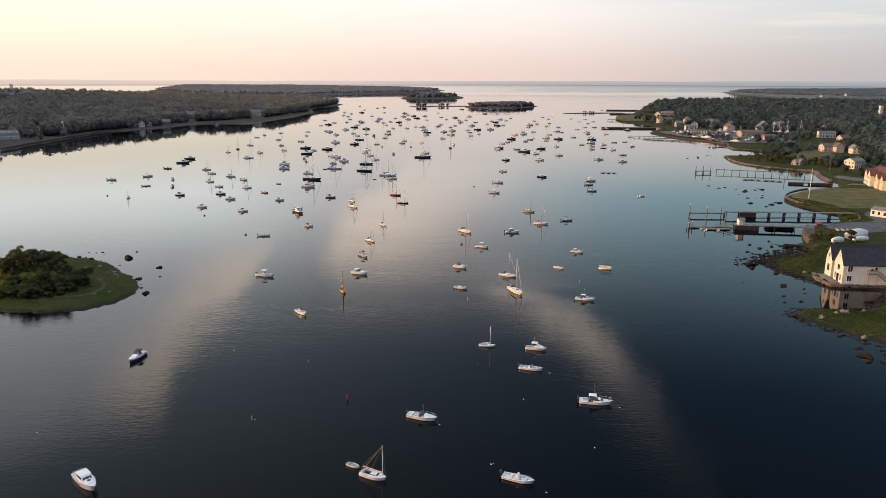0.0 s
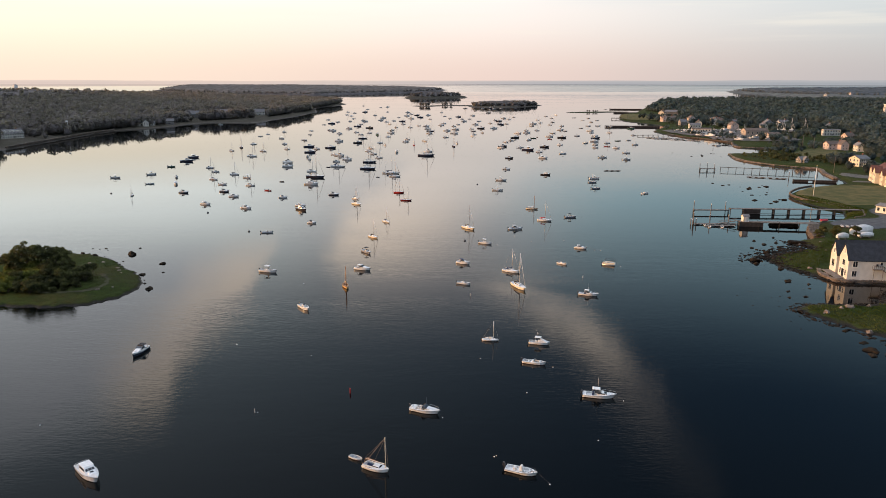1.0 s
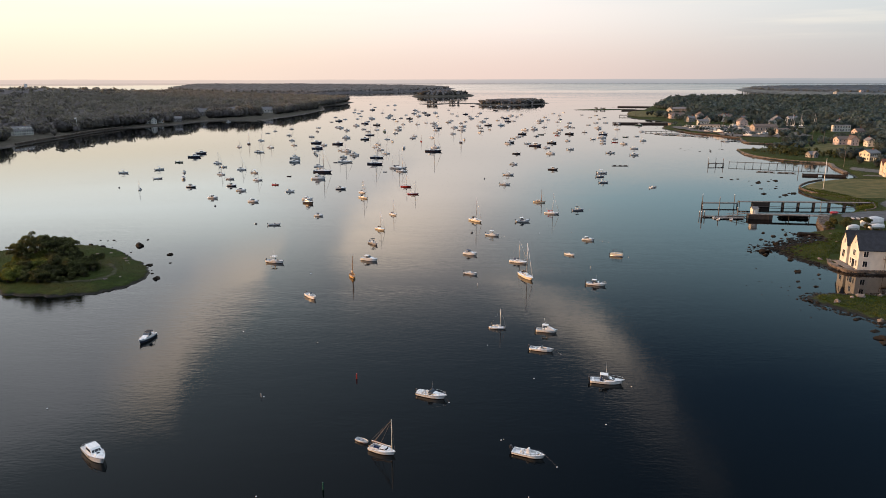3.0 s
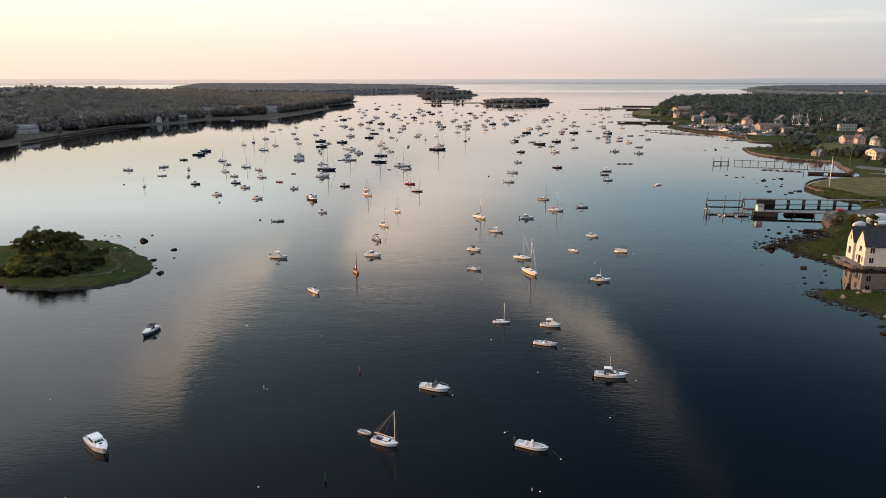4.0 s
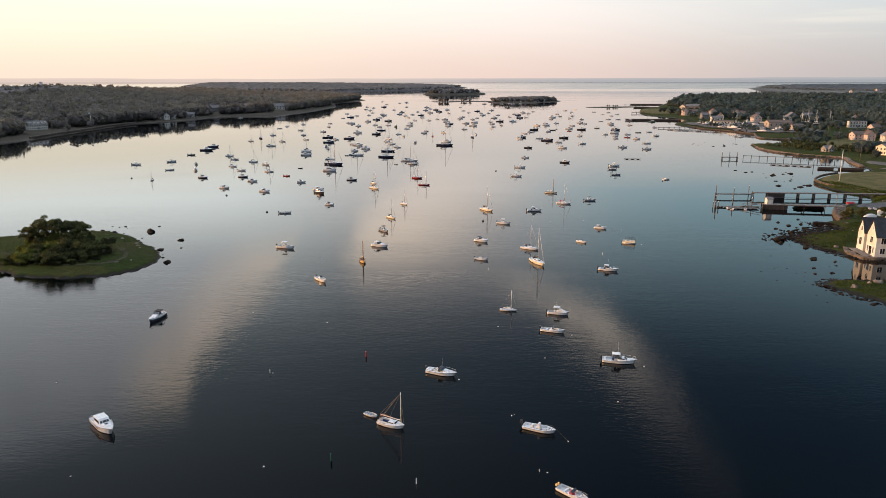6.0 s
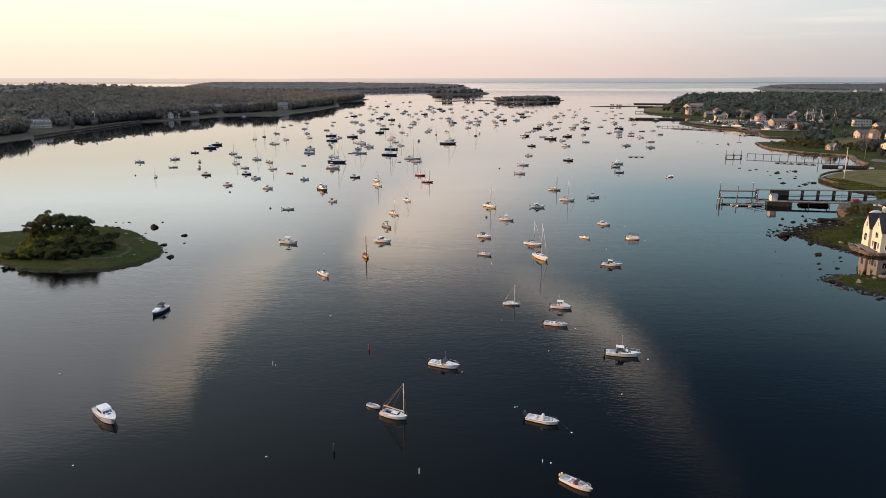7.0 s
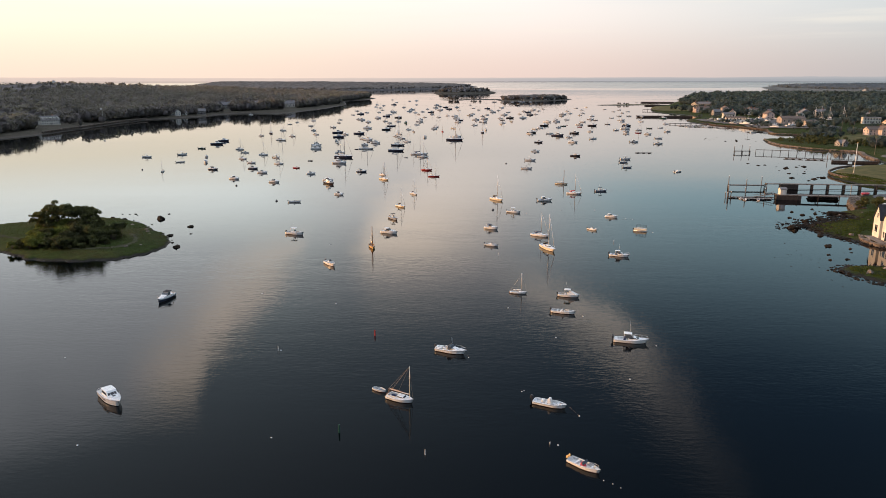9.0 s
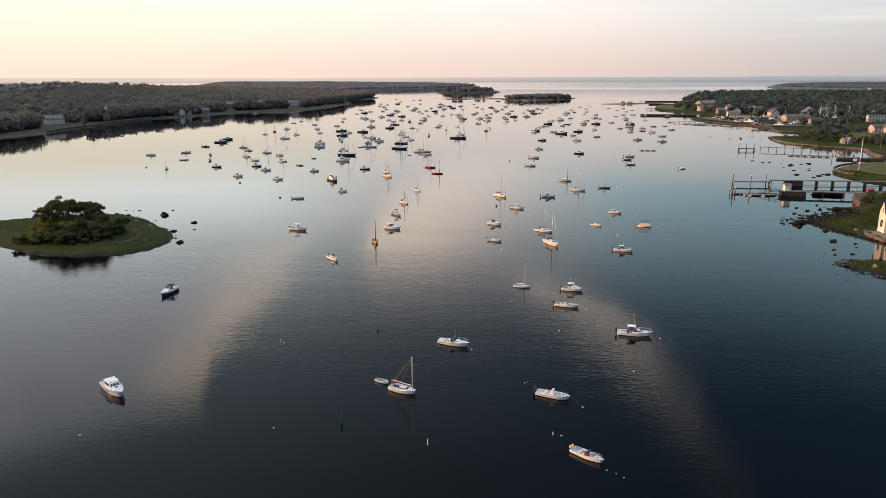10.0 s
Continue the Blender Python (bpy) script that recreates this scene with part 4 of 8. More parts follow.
def posts_and_roof(boat, x0, x1, w, z0, z1, material, name="hard_top"):
    for x in (x0 + 0.15, x1 - 0.15):
        for y in (-w / 2 + 0.08, w / 2 - 0.08):
            part("roof_post", tube((x, y * 0.9, z0), (x, y, z1), 0.03, 0.03, 5), ALLOY, boat)
    part(name, box(x0, x1, -w / 2, w / 2, z1, z1 + 0.10, bevel=0.05, slope=(0.1, 0.25, 0.12, 0.12)), material, boat)


def rail(boat, length, beam, z):
    bm = bmesh.new()
    pts = [(length * 0.12, beam * 0.46, z + 0.5), (length * 0.36, beam * 0.30, z + 0.6), (length * 0.53, 0, z + 0.72), (length * 0.36, -beam * 0.30, z + 0.6), (length * 0.12, -beam * 0.46, z + 0.5)]
    for a, b in zip(pts, pts[1:]):
        add_tube(bm, a, b, 0.018, 0.018, 4)
    for p in pts:
        add_tube(bm, (p[0], p[1] * 0.98, p[2] - 0.55), p, 0.014, 0.014, 4)
    part("bow_rail", bm, ALLOY, boat)


AWAY = pose(0, 0, 0)


def start(name, label, category="boat"):
    return empty(name, AWAY, label, category, "boats on moorings")


def make_sloop(paint, label, length=8.6, cover=CANVAS_BLUE, mast=11.5, stripe=None, second=False):
    b = start("sailboat", label, "sailboat")
    hull_parts(b, length, length * 0.31, 0.85, paint, 0.06, 0.26, 0.45, stern=0.62, rise=0.22, full=0.5, stripe=stripe, rake=0.08)
    cabin(b, -length * 0.2, length * 0.2, length * 0.17, 0.88, 1.38, 0.55, 0.12, GEL_WHITE)
    part("sprayhood", box(-length * 0.24, -length * 0.14, -length * 0.085, length * 0.085, 1.30, 1.75, bevel=0.1, slope=(0.02, 0.35, 0.15, 0.15)), cover or CANVAS_BLUE, b)
    rig(b, length, length * 0.08, mast, 0.95, 0.40, cover)
    if second:
        spar(b, "mizzen_mast", (-length * 0.33, 0, 0.9), (-length * 0.33, 0, mast * 0.68), 0.07, 0.045)
        spar(b, "mizzen_boom", (-length * 0.33, 0, 1.8), (-length * 0.52, 0, 1.75), 0.05, 0.04)
    rail(b, length, length * 0.31, 0.9)
    part("keel_fin", box(-0.7, 0.7, -0.08, 0.08, -1.2, -0.2), ANTIFOUL, b)
    return b


def make_daysailer(paint, label, length=5.6, mast=7.2, wood=False, sail=False):
    b = start("daysailer", label, "sailboat")
    hull_parts(b, length, length * 0.34, 0.55, paint, 0.08, 0.55, 0.15, stern=0.7, rise=0.3, stripe=None, deck=TEAK if wood else DECK)
    rig(b, length, length * 0.2, mast, 0.62, 0.5, CANVAS_WHITE if not sail else None, True, wood)
    part("tiller", tube((-length * 0.48, 0, 0.75), (-length * 0.3, 0, 0.85), 0.03, 0.02, 5), TEAK, b)
    part("rudder", box(-length * 0.54, -length * 0.49, -0.03, 0.03, -0.3, 0.6), TEAK, b)
    if sail:
        part("furled_sail", add_tube(bmesh.new(), (length * 0.18, 0, 1.6), (-length * 0.25, 0, 1.5), 0.22, 0.1, 8), GEL_YELLOW, b, "tan furled sail")
    return b


def make_catboat(label):
    """Beamy hull, mast right forward, gaff and boom lines down to the stern."""
    length = 5.2
    b = start("catboat", label, "sailboat")
    hull_parts(b, length, 2.3, 0.62, GEL_WHITE, 0.06, 0.42, 0.2, stern=0.78, rise=0.35, full=0.45, deck=DECK)
    cabin(b, -0.35, 1.35, 1.35, 0.66, 1.05, 0.5, 0.05, GEL_WHITE)
    spar(b, "mast", (2.15, 0, 0.7), (2.1, 0, 7.1), 0.10, 0.06, GEL_CREAM)
    spar(b, "boom", (2.1, 0, 1.5), (-2.35, 0, 1.7), 0.065, 0.05, TEAK)
    spar(b, "gaff", (2.02, 0, 1.62), (-1.9, 0, 1.95), 0.05, 0.04, TEAK)
    part("furled_sail", add_tube(bmesh.new(), (1.9, 0, 1.60), (-2.1, 0, 1.80), 0.10, 0.06, 8), CANVAS_WHITE, b)
    for a in ((-2.35, 0, 1.78), (-1.5, 0, 1.85), (-0.2, 0, 1.8), (-2.5, 0.55, 0.7), (-2.5, -0.55, 0.7), (2.75, 0, 0.95)):
        part("stay", tube(a, (2.12, 0, 6.9), 0.028, 0.024, 5), TIMBER, b)
    part("boom_crutch", add_tube(tube((-2.3, -0.5, 0.7), (-2.3, 0, 1.66), 0.035, 0.03, 5), (-2.3, 0.5, 0.7), (-2.3, 0, 1.66), 0.035, 0.03, 5), TEAK, b)
    part("coaming", add_box(add_box(add_box(bmesh.new(), -2.2, -0.35, -0.82, -0.74, 0.6, 0.92), -2.2, -0.35, 0.74, 0.82, 0.6, 0.92), -2.28, -2.2, -0.82, 0.82, 0.6, 0.88), GEL_WHITE, b, "white cockpit coaming")
    part("cockpit_seat", add_box(add_box(bmesh.new(), -2.1, -0.5, -0.72, -0.4, 0.22, 0.5, bevel=0.03), -2.1, -0.5, 0.4, 0.72, 0.22, 0.5, bevel=0.03), CANVAS_BLUE, b, "dark blue seat cushions")
    part("cockpit_well", box(-2.15, -0.4, -0.4, 0.4, 0.21, 0.26), CANVAS_BLUE, b, "dark cockpit well")
    part("rudder", box(-2.95, -2.6, -0.04, 0.04, -0.3, 0.6), TEAK, b)
    return b


def make_express(paint, label, length=7.2, canvas=CANVAS_BLACK, band=None):
    b = start("motorboat", label, "motorboat")
    hull_parts(b, length, length * 0.34, 0.95, paint, 0.06, 0.45, 0.35, stern=0.88, rise=0.3, full=0.45, stripe=GEL_BLACK, band=band)
    cabin(b, -0.1 * length, 0.36 * length, length * 0.25, 1.0, 1.5, 1.6, 0.1, GEL_WHITE, glass=False, name="cuddy_top")
    windscreen(b, -0.14 * length, 0.10 * length, length * 0.27, 1.3, 1.95, 0.75)
    frame_bm, arch = bmesh.new(), bmesh.new()
    for sy in (-1, 1):
        add_tube(frame_bm, (0.09 * length, sy * length * 0.13, 1.4), (-0.03 * length, sy * length * 0.118, 1.98), 0.035, 0.035, 5)
        add_tube(frame_bm, (-0.03 * length, sy * length * 0.118, 1.98), (-0.15 * length, sy * length * 0.12, 1.95), 0.035, 0.035, 5)
        add_tube(arch, (-0.33 * length, sy * length * 0.15, 1.0), (-0.25 * length, sy * length * 0.13, 2.15), 0.09, 0.06, 6)
    add_tube(frame_bm, (-0.03 * length, -length * 0.118, 1.98), (-0.03 * length, length * 0.118, 1.98), 0.035, 0.035, 5)
    add_tube(arch, (-0.25 * length, -length * 0.13, 2.13), (-0.25 * length, length * 0.13, 2.13), 0.06, 0.06, 6)
    part("screen_frame", frame_bm, ALLOY, b)
    part("arch", arch, GEL_WHITE, b)
    part("canvas_top", box(-0.30 * length, -0.02 * length, -length * 0.135, length * 0.135, 2.12, 2.24, bevel=0.05, slope=(0.1, 0.25, 0.15, 0.15)), canvas, b, "bimini top")
    part("stern_seat", box(-0.44 * length, -0.36 * length, -length * 0.13, length * 0.13, 0.35, 0.85, bevel=0.05), DECK, b)
    part("swim_platform", box(-0.56 * length, -0.49 * length, -length * 0.13, length * 0.13, 0.18, 0.26, bevel=0.02), DECK, b)
    rail(b, length, length * 0.34, 1.0)
    return b


def make_console(label, length=6.2, ttop=True, paint=GEL_WHITE, cover=None, canvas=CANVAS_WHITE, seat=None):
    b = start("centre_console_boat", label, "motorboat")
    hull_parts(b, length, length * 0.36, 0.72, paint, 0.06, 0.74, 0.24, stern=0.9, rise=0.42, full=0.45, deck=FLOOR)
    part("console", box(-0.35, 0.45, -0.42, 0.42, 0.24, 1.25, bevel=0.06, slope=(0.0, 0.25, 0.06, 0.06)), GEL_WHITE, b)
    windscreen(b, 0.0, 0.3, 0.7, 1.25, 1.6, 0.2)
    part("helm_seat", box(-1.15, -0.7, -0.45, 0.45, 0.24, 0.95, bevel=0.06), seat or GEL_WHITE, b, "red helm seat cover" if seat else "")
    part("bow_seat", box(0.2 * length, 0.34 * length, -0.45, 0.45, 0.24, 0.58, bevel=0.06, slope=(0, 0.3, 0.1, 0.1)), DECK, b)
    if ttop:
        posts_and_roof(b, -1.25, 0.65, 1.7, 0.8, 2.15, canvas, "t_top")
        part("antenna", tube((-0.4, 0.6, 2.2), (-0.75, 0.62, 4.0), 0.015, 0.01, 4), GEL_WHITE, b)
    if cover:
        part("mooring_cover", box(-0.05 * length, 0.44 * length, -length * 0.14, length * 0.14, 0.8, 1.85, bevel=0.06, slope=(0.9, 2.3, 0.5, 0.5)), cover, b, "white canvas cover sloping from the top to the bow")
    outboard(b, -length / 2, 0.62)
    return b


def make_walkaround(label, length=7.0, paint=GEL_WHITE, top=GEL_WHITE):
    b = start("walkaround_boat", label, "motorboat")
    hull_parts(b, length, length * 0.36, 0.66, paint, 0.06, 0.45, 0.26, stern=0.88, rise=0.75, full=0.45, rim=0.22, rake=0.09, rub=GEL_GREY)
    cabin(b, -0.05 * length, 0.36 * length, length * 0.24, 0.78, 1.34, 1.5, 0.05, GEL_WHITE, name="cuddy")
    windscreen(b, -0.12 * length, 0.12 * length, length * 0.25, 1.24, 1.9, 0.8)
    part("transom_bench", box(-0.46 * length, -0.38 * length, -0.95, 0.95, 0.26, 0.72, bevel=0.06), DECK, b)
    posts_and_roof(b, -0.2 * length, 0.06 * length, length * 0.22, 0.8, 2.05, top)
    part("helm_seat", box(-0.2 * length, -0.13 * length, -0.7, 0.7, 0.3, 1.1, bevel=0.06), CANVAS_BLUE, b)
    part("antenna", tube((0.0, 0.7, 2.3), (-0.2, 0.72, 4.6), 0.02, 0.012, 4), GEL_WHITE, b)
    for y in (-0.45, 0.45):
        outboard(b, -length / 2, 0.7, 1.0, y)
    rail(b, length, length * 0.36, 0.95)
    return b


def make_pilot(label, length=6.8, paint=GEL_WHITE):
    """Hardtop cruiser with a wrap-round windscreen and a long foredeck."""
    b = start("hardtop_cruiser", label, "motorboat")
    hull_parts(b, length, length * 0.36, 0.92, paint, 0.06, 0.3, 0.35, stern=0.88, rise=0.38, full=0.48, stripe=GEL_NAVY, rake=0.09, rub=GEL_GREY)
    cabin(b, -0.22 * length, 0.2 * length, length * 0.28, 0.98, 1.85, 0.8, 0.05, GEL_WHITE, name="wheelhouse")
    cabin(b, 0.1 * length, 0.38 * length, length * 0.2, 1.02, 1.36, 0.8, 0.1, GEL_WHITE, glass=False, name="foredeck_trunk")
    for y in (-0.32, 0.32):
        part("window_bar", tube((0.157 * length, y, 1.345), (0.110 * length, y, 1.693), 0.03, 0.03, 5), GEL_WHITE, b)
    bm = bmesh.new()
    pts = [(-0.16 * length, 0.155 * length, 1.3), (-0.44 * length, 0.15 * length, 1.3), (-0.48 * length, 0.10 * length, 1.3), (-0.48 * length, -0.10 * length, 1.3), (-0.44 * length, -0.15 * length, 1.3), (-0.16 * length, -0.155 * length, 1.3)]
    for p, q in zip(pts, pts[1:]):
        add_tube(bm, p, q, 0.02, 0.02, 5)
    for p in pts:
        add_tube(bm, (p[0], p[1], 0.85), p, 0.016, 0.016, 4)
    part("stern_rail", bm, ALLOY, b)
    part("anchor_roller", box(0.53 * length, 0.59 * length, -0.09, 0.09, 1.22, 1.3, bevel=0.02), ALLOY, b)
    part("deck_hatch", box(0.2 * length, 0.27 * length, -0.25, 0.25, 1.36, 1.41, bevel=0.02), GLASS, b)
    part("roof_overhang", box(-0.26 * length, 0.07 * length, -length * 0.13, length * 0.13, 1.85, 1.94, bevel=0.04), GEL_WHITE, b)
    part("name_bars", box(-0.12 * length, 0.12 * length, -length * 0.1745, -length * 0.1725, 0.55, 0.72), GEL_NAVY, b, "dark registration bars on the bow")
    rail(b, length, length * 0.36, 1.0)
    return b


def make_lobster(paint, label, length=8.8):
    b = start("cabin_motorboat", label, "motorboat")
    hull_parts(b, length, length * 0.32, 0.95, paint, 0.06, 0.45, 0.3, stern=0.85, rise=0.6, full=0.45)
    cabin(b, -0.08 * length, 0.2 * length, length * 0.22, 1.05, 2.35, 0.4, 0.0, GEL_WHITE, name="wheelhouse")
    cabin(b, 0.18 * length, 0.36 * length, length * 0.17, 1.25, 1.65, 0.4, 0.0, GEL_WHITE, glass=False, name="trunk_cabin")
    part("roof", box(-0.2 * length, 0.2 * length, -length * 0.125, length * 0.125, 2.35, 2.45, bevel=0.04), GEL_WHITE, b)
    part("radar_mast", tube((0, 0, 2.45), (-0.2, 0, 3.9), 0.05, 0.03, 5), GEL_WHITE, b)
    part("engine_box", box(-0.3 * length, -0.18 * length, -0.5, 0.5, 0.3, 0.85, bevel=0.05), DECK, b)
    return b


def make_flybridge(label, length=10.5, paint=GEL_WHITE):
    b = start("motor_yacht", label, "motor yacht")
    hull_parts(b, length, length * 0.33, 1.2, paint, 0.05, 0.28, 0.5, stern=0.9, rise=0.45, full=0.45)
    cabin(b, -0.2 * length, 0.24 * length, length * 0.26, 1.3, 2.5, 1.1, 0.1, GEL_WHITE, name="saloon")
    part("flybridge", box(-0.22 * length, 0.05 * length, -length * 0.13, length * 0.13, 2.5, 3.1, bevel=0.08, slope=(0.1, 0.6, 0.1, 0.1)), GEL_WHITE, b)
    windscreen(b, -0.02 * length, 0.07 * length, length * 0.2, 3.05, 3.45, 0.35)
    posts_and_roof(b, -0.18 * length, -0.01 * length, length * 0.2, 3.0, 4.4, CANVAS_WHITE, "bimini")
    rail(b, length, length * 0.33, 1.35)
    return b


def make_rib(label, length=5.2):
    b = start("inflatable_boat", label, "dinghy")
    bm = bmesh.new()
    w, r, z = 0.86, 0.21, 0.40
    pts = [(-length * 0.5, w, z), (length * 0.18, w, z), (length * 0.36, w * 0.72, z + 0.06), (length * 0.47, w * 0.3, z + 0.14), (length * 0.49, 0, z + 0.17)]
    line = pts + [(x, -y, h) for x, y, h in pts[-2::-1]]
    for i, (a, c) in enumerate(zip(line, line[1:])):
        add_tube(bm, a, c, r * (0.8 if i == 0 else 1), r * (0.8 if i == len(line) - 2 else 1), 10)
    for p in line[1:-1]:
        bmesh.ops.create_icosphere(bm, subdivisions=2, radius=r * 1.0, matrix=Matrix.Translation(p))
    part("tube", bm, RUBBER, b, "pale inflated rubber tubes", True)
    part("hull", box(-length * 0.48, length * 0.34, -0.7, 0.7, -0.15, 0.22, bevel=0.03, slope=(0, -0.35, -0.05, -0.05)), GEL_WHITE, b)
    part("floor", box(-length * 0.46, length * 0.33, -0.62, 0.62, 0.22, 0.26), FLOOR, b)
    part("console", box(-0.55, 0.05, -0.35, 0.35, 0.26, 1.05, bevel=0.08, slope=(0, 0.25, 0.06, 0.06)), CANVAS_WHITE, b, "covered steering console")
    part("helm_seat", box(-1.25, -0.85, -0.4, 0.4, 0.26, 0.75, bevel=0.08), CANVAS_WHITE, b)
    part("grab_line", tube((-0.3, -0.95, 0.62), (length * 0.34, -0.75, 0.68), 0.03, 0.03, 5), CANVAS_BLACK, b)
    outboard(b, -length * 0.47, 0.5, 1.0)
    return b


def make_pontoon(label, length=5.4):
    """Flat deck on two floats with panelled sides, seats and an open frame."""
    b = start("pontoon_boat", label, "motorboat")
    w = 2.3
    for sy in (-1, 1):
        part("float", tube((-length / 2, sy * 0.8, 0.05), (length / 2, sy * 0.8, 0.05), 0.34, 0.3, 10), ALLOY, b, smooth_shade=True)
        part("side_panel", box(-length * 0.46, length * 0.46, sy * w / 2 - 0.03, sy * w / 2 + 0.03, 0.5, 1.1, bevel=0.01), GEL_CREAM, b, "cream side panel")
        for x in (-length * 0.3, -length * 0.02, length * 0.2, length * 0.42):
            part("frame_post", tube((x, sy * w * 0.48, 1.05), (x, sy * w * 0.48, 2.3), 0.045, 0.045, 5), MOTOR, b)
        part("top_rail", tube((-length * 0.3, sy * w * 0.48, 2.3), (length * 0.42, sy * w * 0.48, 2.3), 0.045, 0.045, 5), MOTOR, b)
        part("bench", box(-length * 0.1, length * 0.4, sy * 0.75 - 0.28, sy * 0.75 + 0.28, 0.5, 0.95, bevel=0.05), CANVAS_WHITE, b)
    for x in (-length * 0.3, -length * 0.02, length * 0.42):
        part("cross_rail", tube((x, -w * 0.48, 2.3), (x, w * 0.48, 2.3), 0.045, 0.045, 5), MOTOR, b)
    part("deck", box(-length / 2, length / 2, -w / 2, w / 2, 0.38, 0.5, bevel=0.02), FLOOR, b)
    for x in (-length * 0.46, length * 0.46):
        part("end_panel", box(x - 0.03, x + 0.03, -w / 2, w / 2, 0.5, 1.1, bevel=0.01), GEL_CREAM, b, "cream end panel")
    part("helm", box(-length * 0.3, -length * 0.16, -0.9, -0.2, 0.5, 1.35, bevel=0.06), GEL_WHITE, b)
    outboard(b, -length / 2, 0.5, 0.9)
    return b


def make_skiff(label, length=5.4, paint=GEL_WHITE, seat=None, motor=True):
    b = start("open_skiff", label, "motorboat")
    hull_parts(b, length, length * 0.36, 0.55, paint, 0.05, 0.82, 0.16, stern=0.88, rise=0.5, full=0.42, deck=FLOOR, rim=0.16)
    part("console", box(-0.25, 0.45, -0.75, 0.15, 0.16, 1.0, bevel=0.06, slope=(0, 0.25, 0.06, 0.06)), seat or GEL_WHITE, b, "red console cover" if seat else "")
    windscreen(b, 0.0, 0.35, 1.5, 0.82, 1.15, 0.25)
    for x in (-1.5, -0.7, 1.2):
        part("thwart", box(x, x + 0.35, -0.68, 0.68, 0.16, 0.48, bevel=0.04), GEL_WHITE, b)
    if seat:
        # yellow cowls put the gold of the low sun into the colour
        for y in (-0.3, 0.3):
            outboard(b, -length / 2, 0.5, 0.8, y, GEL_YELLOW)
        bm = bmesh.new()
        pts = [(0.6, 0.86, 0.72), (1.6, 0.74, 0.95), (2.4, 0.4, 1.08), (2.65, 0, 1.12), (2.4, -0.4, 1.08), (1.6, -0.74, 0.95), (0.6, -0.86, 0.72)]
        for p, q in zip(pts, pts[1:]):
            add_tube(bm, p, q, 0.024, 0.024, 5)
        for p in pts[1:-1]:
            add_tube(bm, (p[0], p[1], 0.6), p, 0.018, 0.018, 4)
        part("bow_rail", bm, ALLOY, b)
    elif motor:
        outboard(b, -length / 2, 0.5, 0.95)
    return b


def make_dinghy(label, length=2.7, paint=GEL_WHITE):
    b = start("rowing_dinghy", label, "dinghy")
    hull_parts(b, length, 1.2, 0.38, paint, 0.05, 0.86, 0.1, stern=0.72, rise=0.4, full=0.45, deck=FLOOR, rim=0.07)
    for x in (-0.9, -0.1, 0.6):
        part("thwart", box(x, x + 0.25, -0.45, 0.45, 0.26, 0.30), GEL_GREY, b)
    return b


def make_whaler(label, length=5.2):
    """Blunt open hull with a covered console amidships and a low rail round the bow."""
    b = start("open_console_boat", label, "motorboat")
    hull_parts(b, length, length * 0.38, 0.50, GEL_WHITE, 0.05, 0.84, 0.2, stern=0.9, rise=0.5, full=0.58, deck=DECK, rim=0.2, rake=0.05, rub=GEL_GREY)
    part("console_cover", box(-0.35, 0.45, -0.45, 0.45, 0.22, 1.35, bevel=0.12, slope=(0.25, 0.2, 0.12, 0.12)), CANVAS_WHITE, b, "pale fitted cover over the console")
    part("seat_cover", box(-1.35, -0.75, -0.5, 0.5, 0.22, 0.85, bevel=0.12, slope=(0.1, 0.1, 0.1, 0.1)), CANVAS_WHITE, b)
    part("bow_thwart", box(1.2, 1.55, -0.7, 0.7, 0.22, 0.5, bevel=0.03), DECK, b)
    bm = bmesh.new()
    pts = [(0.4, 0.88, 0.66), (1.5, 0.78, 0.9), (2.25, 0.45, 1.0), (2.5, 0, 1.02), (2.25, -0.45, 1.0), (1.5, -0.78, 0.9), (0.4, -0.88, 0.66)]
    for p, q in zip(pts, pts[1:]):
        add_tube(bm, p, q, 0.03, 0.03, 5)
    for p in pts[1:-1]:
        add_tube(bm, (p[0], p[1], 0.6), p, 0.02, 0.02, 4)
    part("bow_rail", bm, MOTOR, b, "dark rail round the bow")
    outboard(b, -length / 2 - 0.1, 0.55, 1.1)
    return b


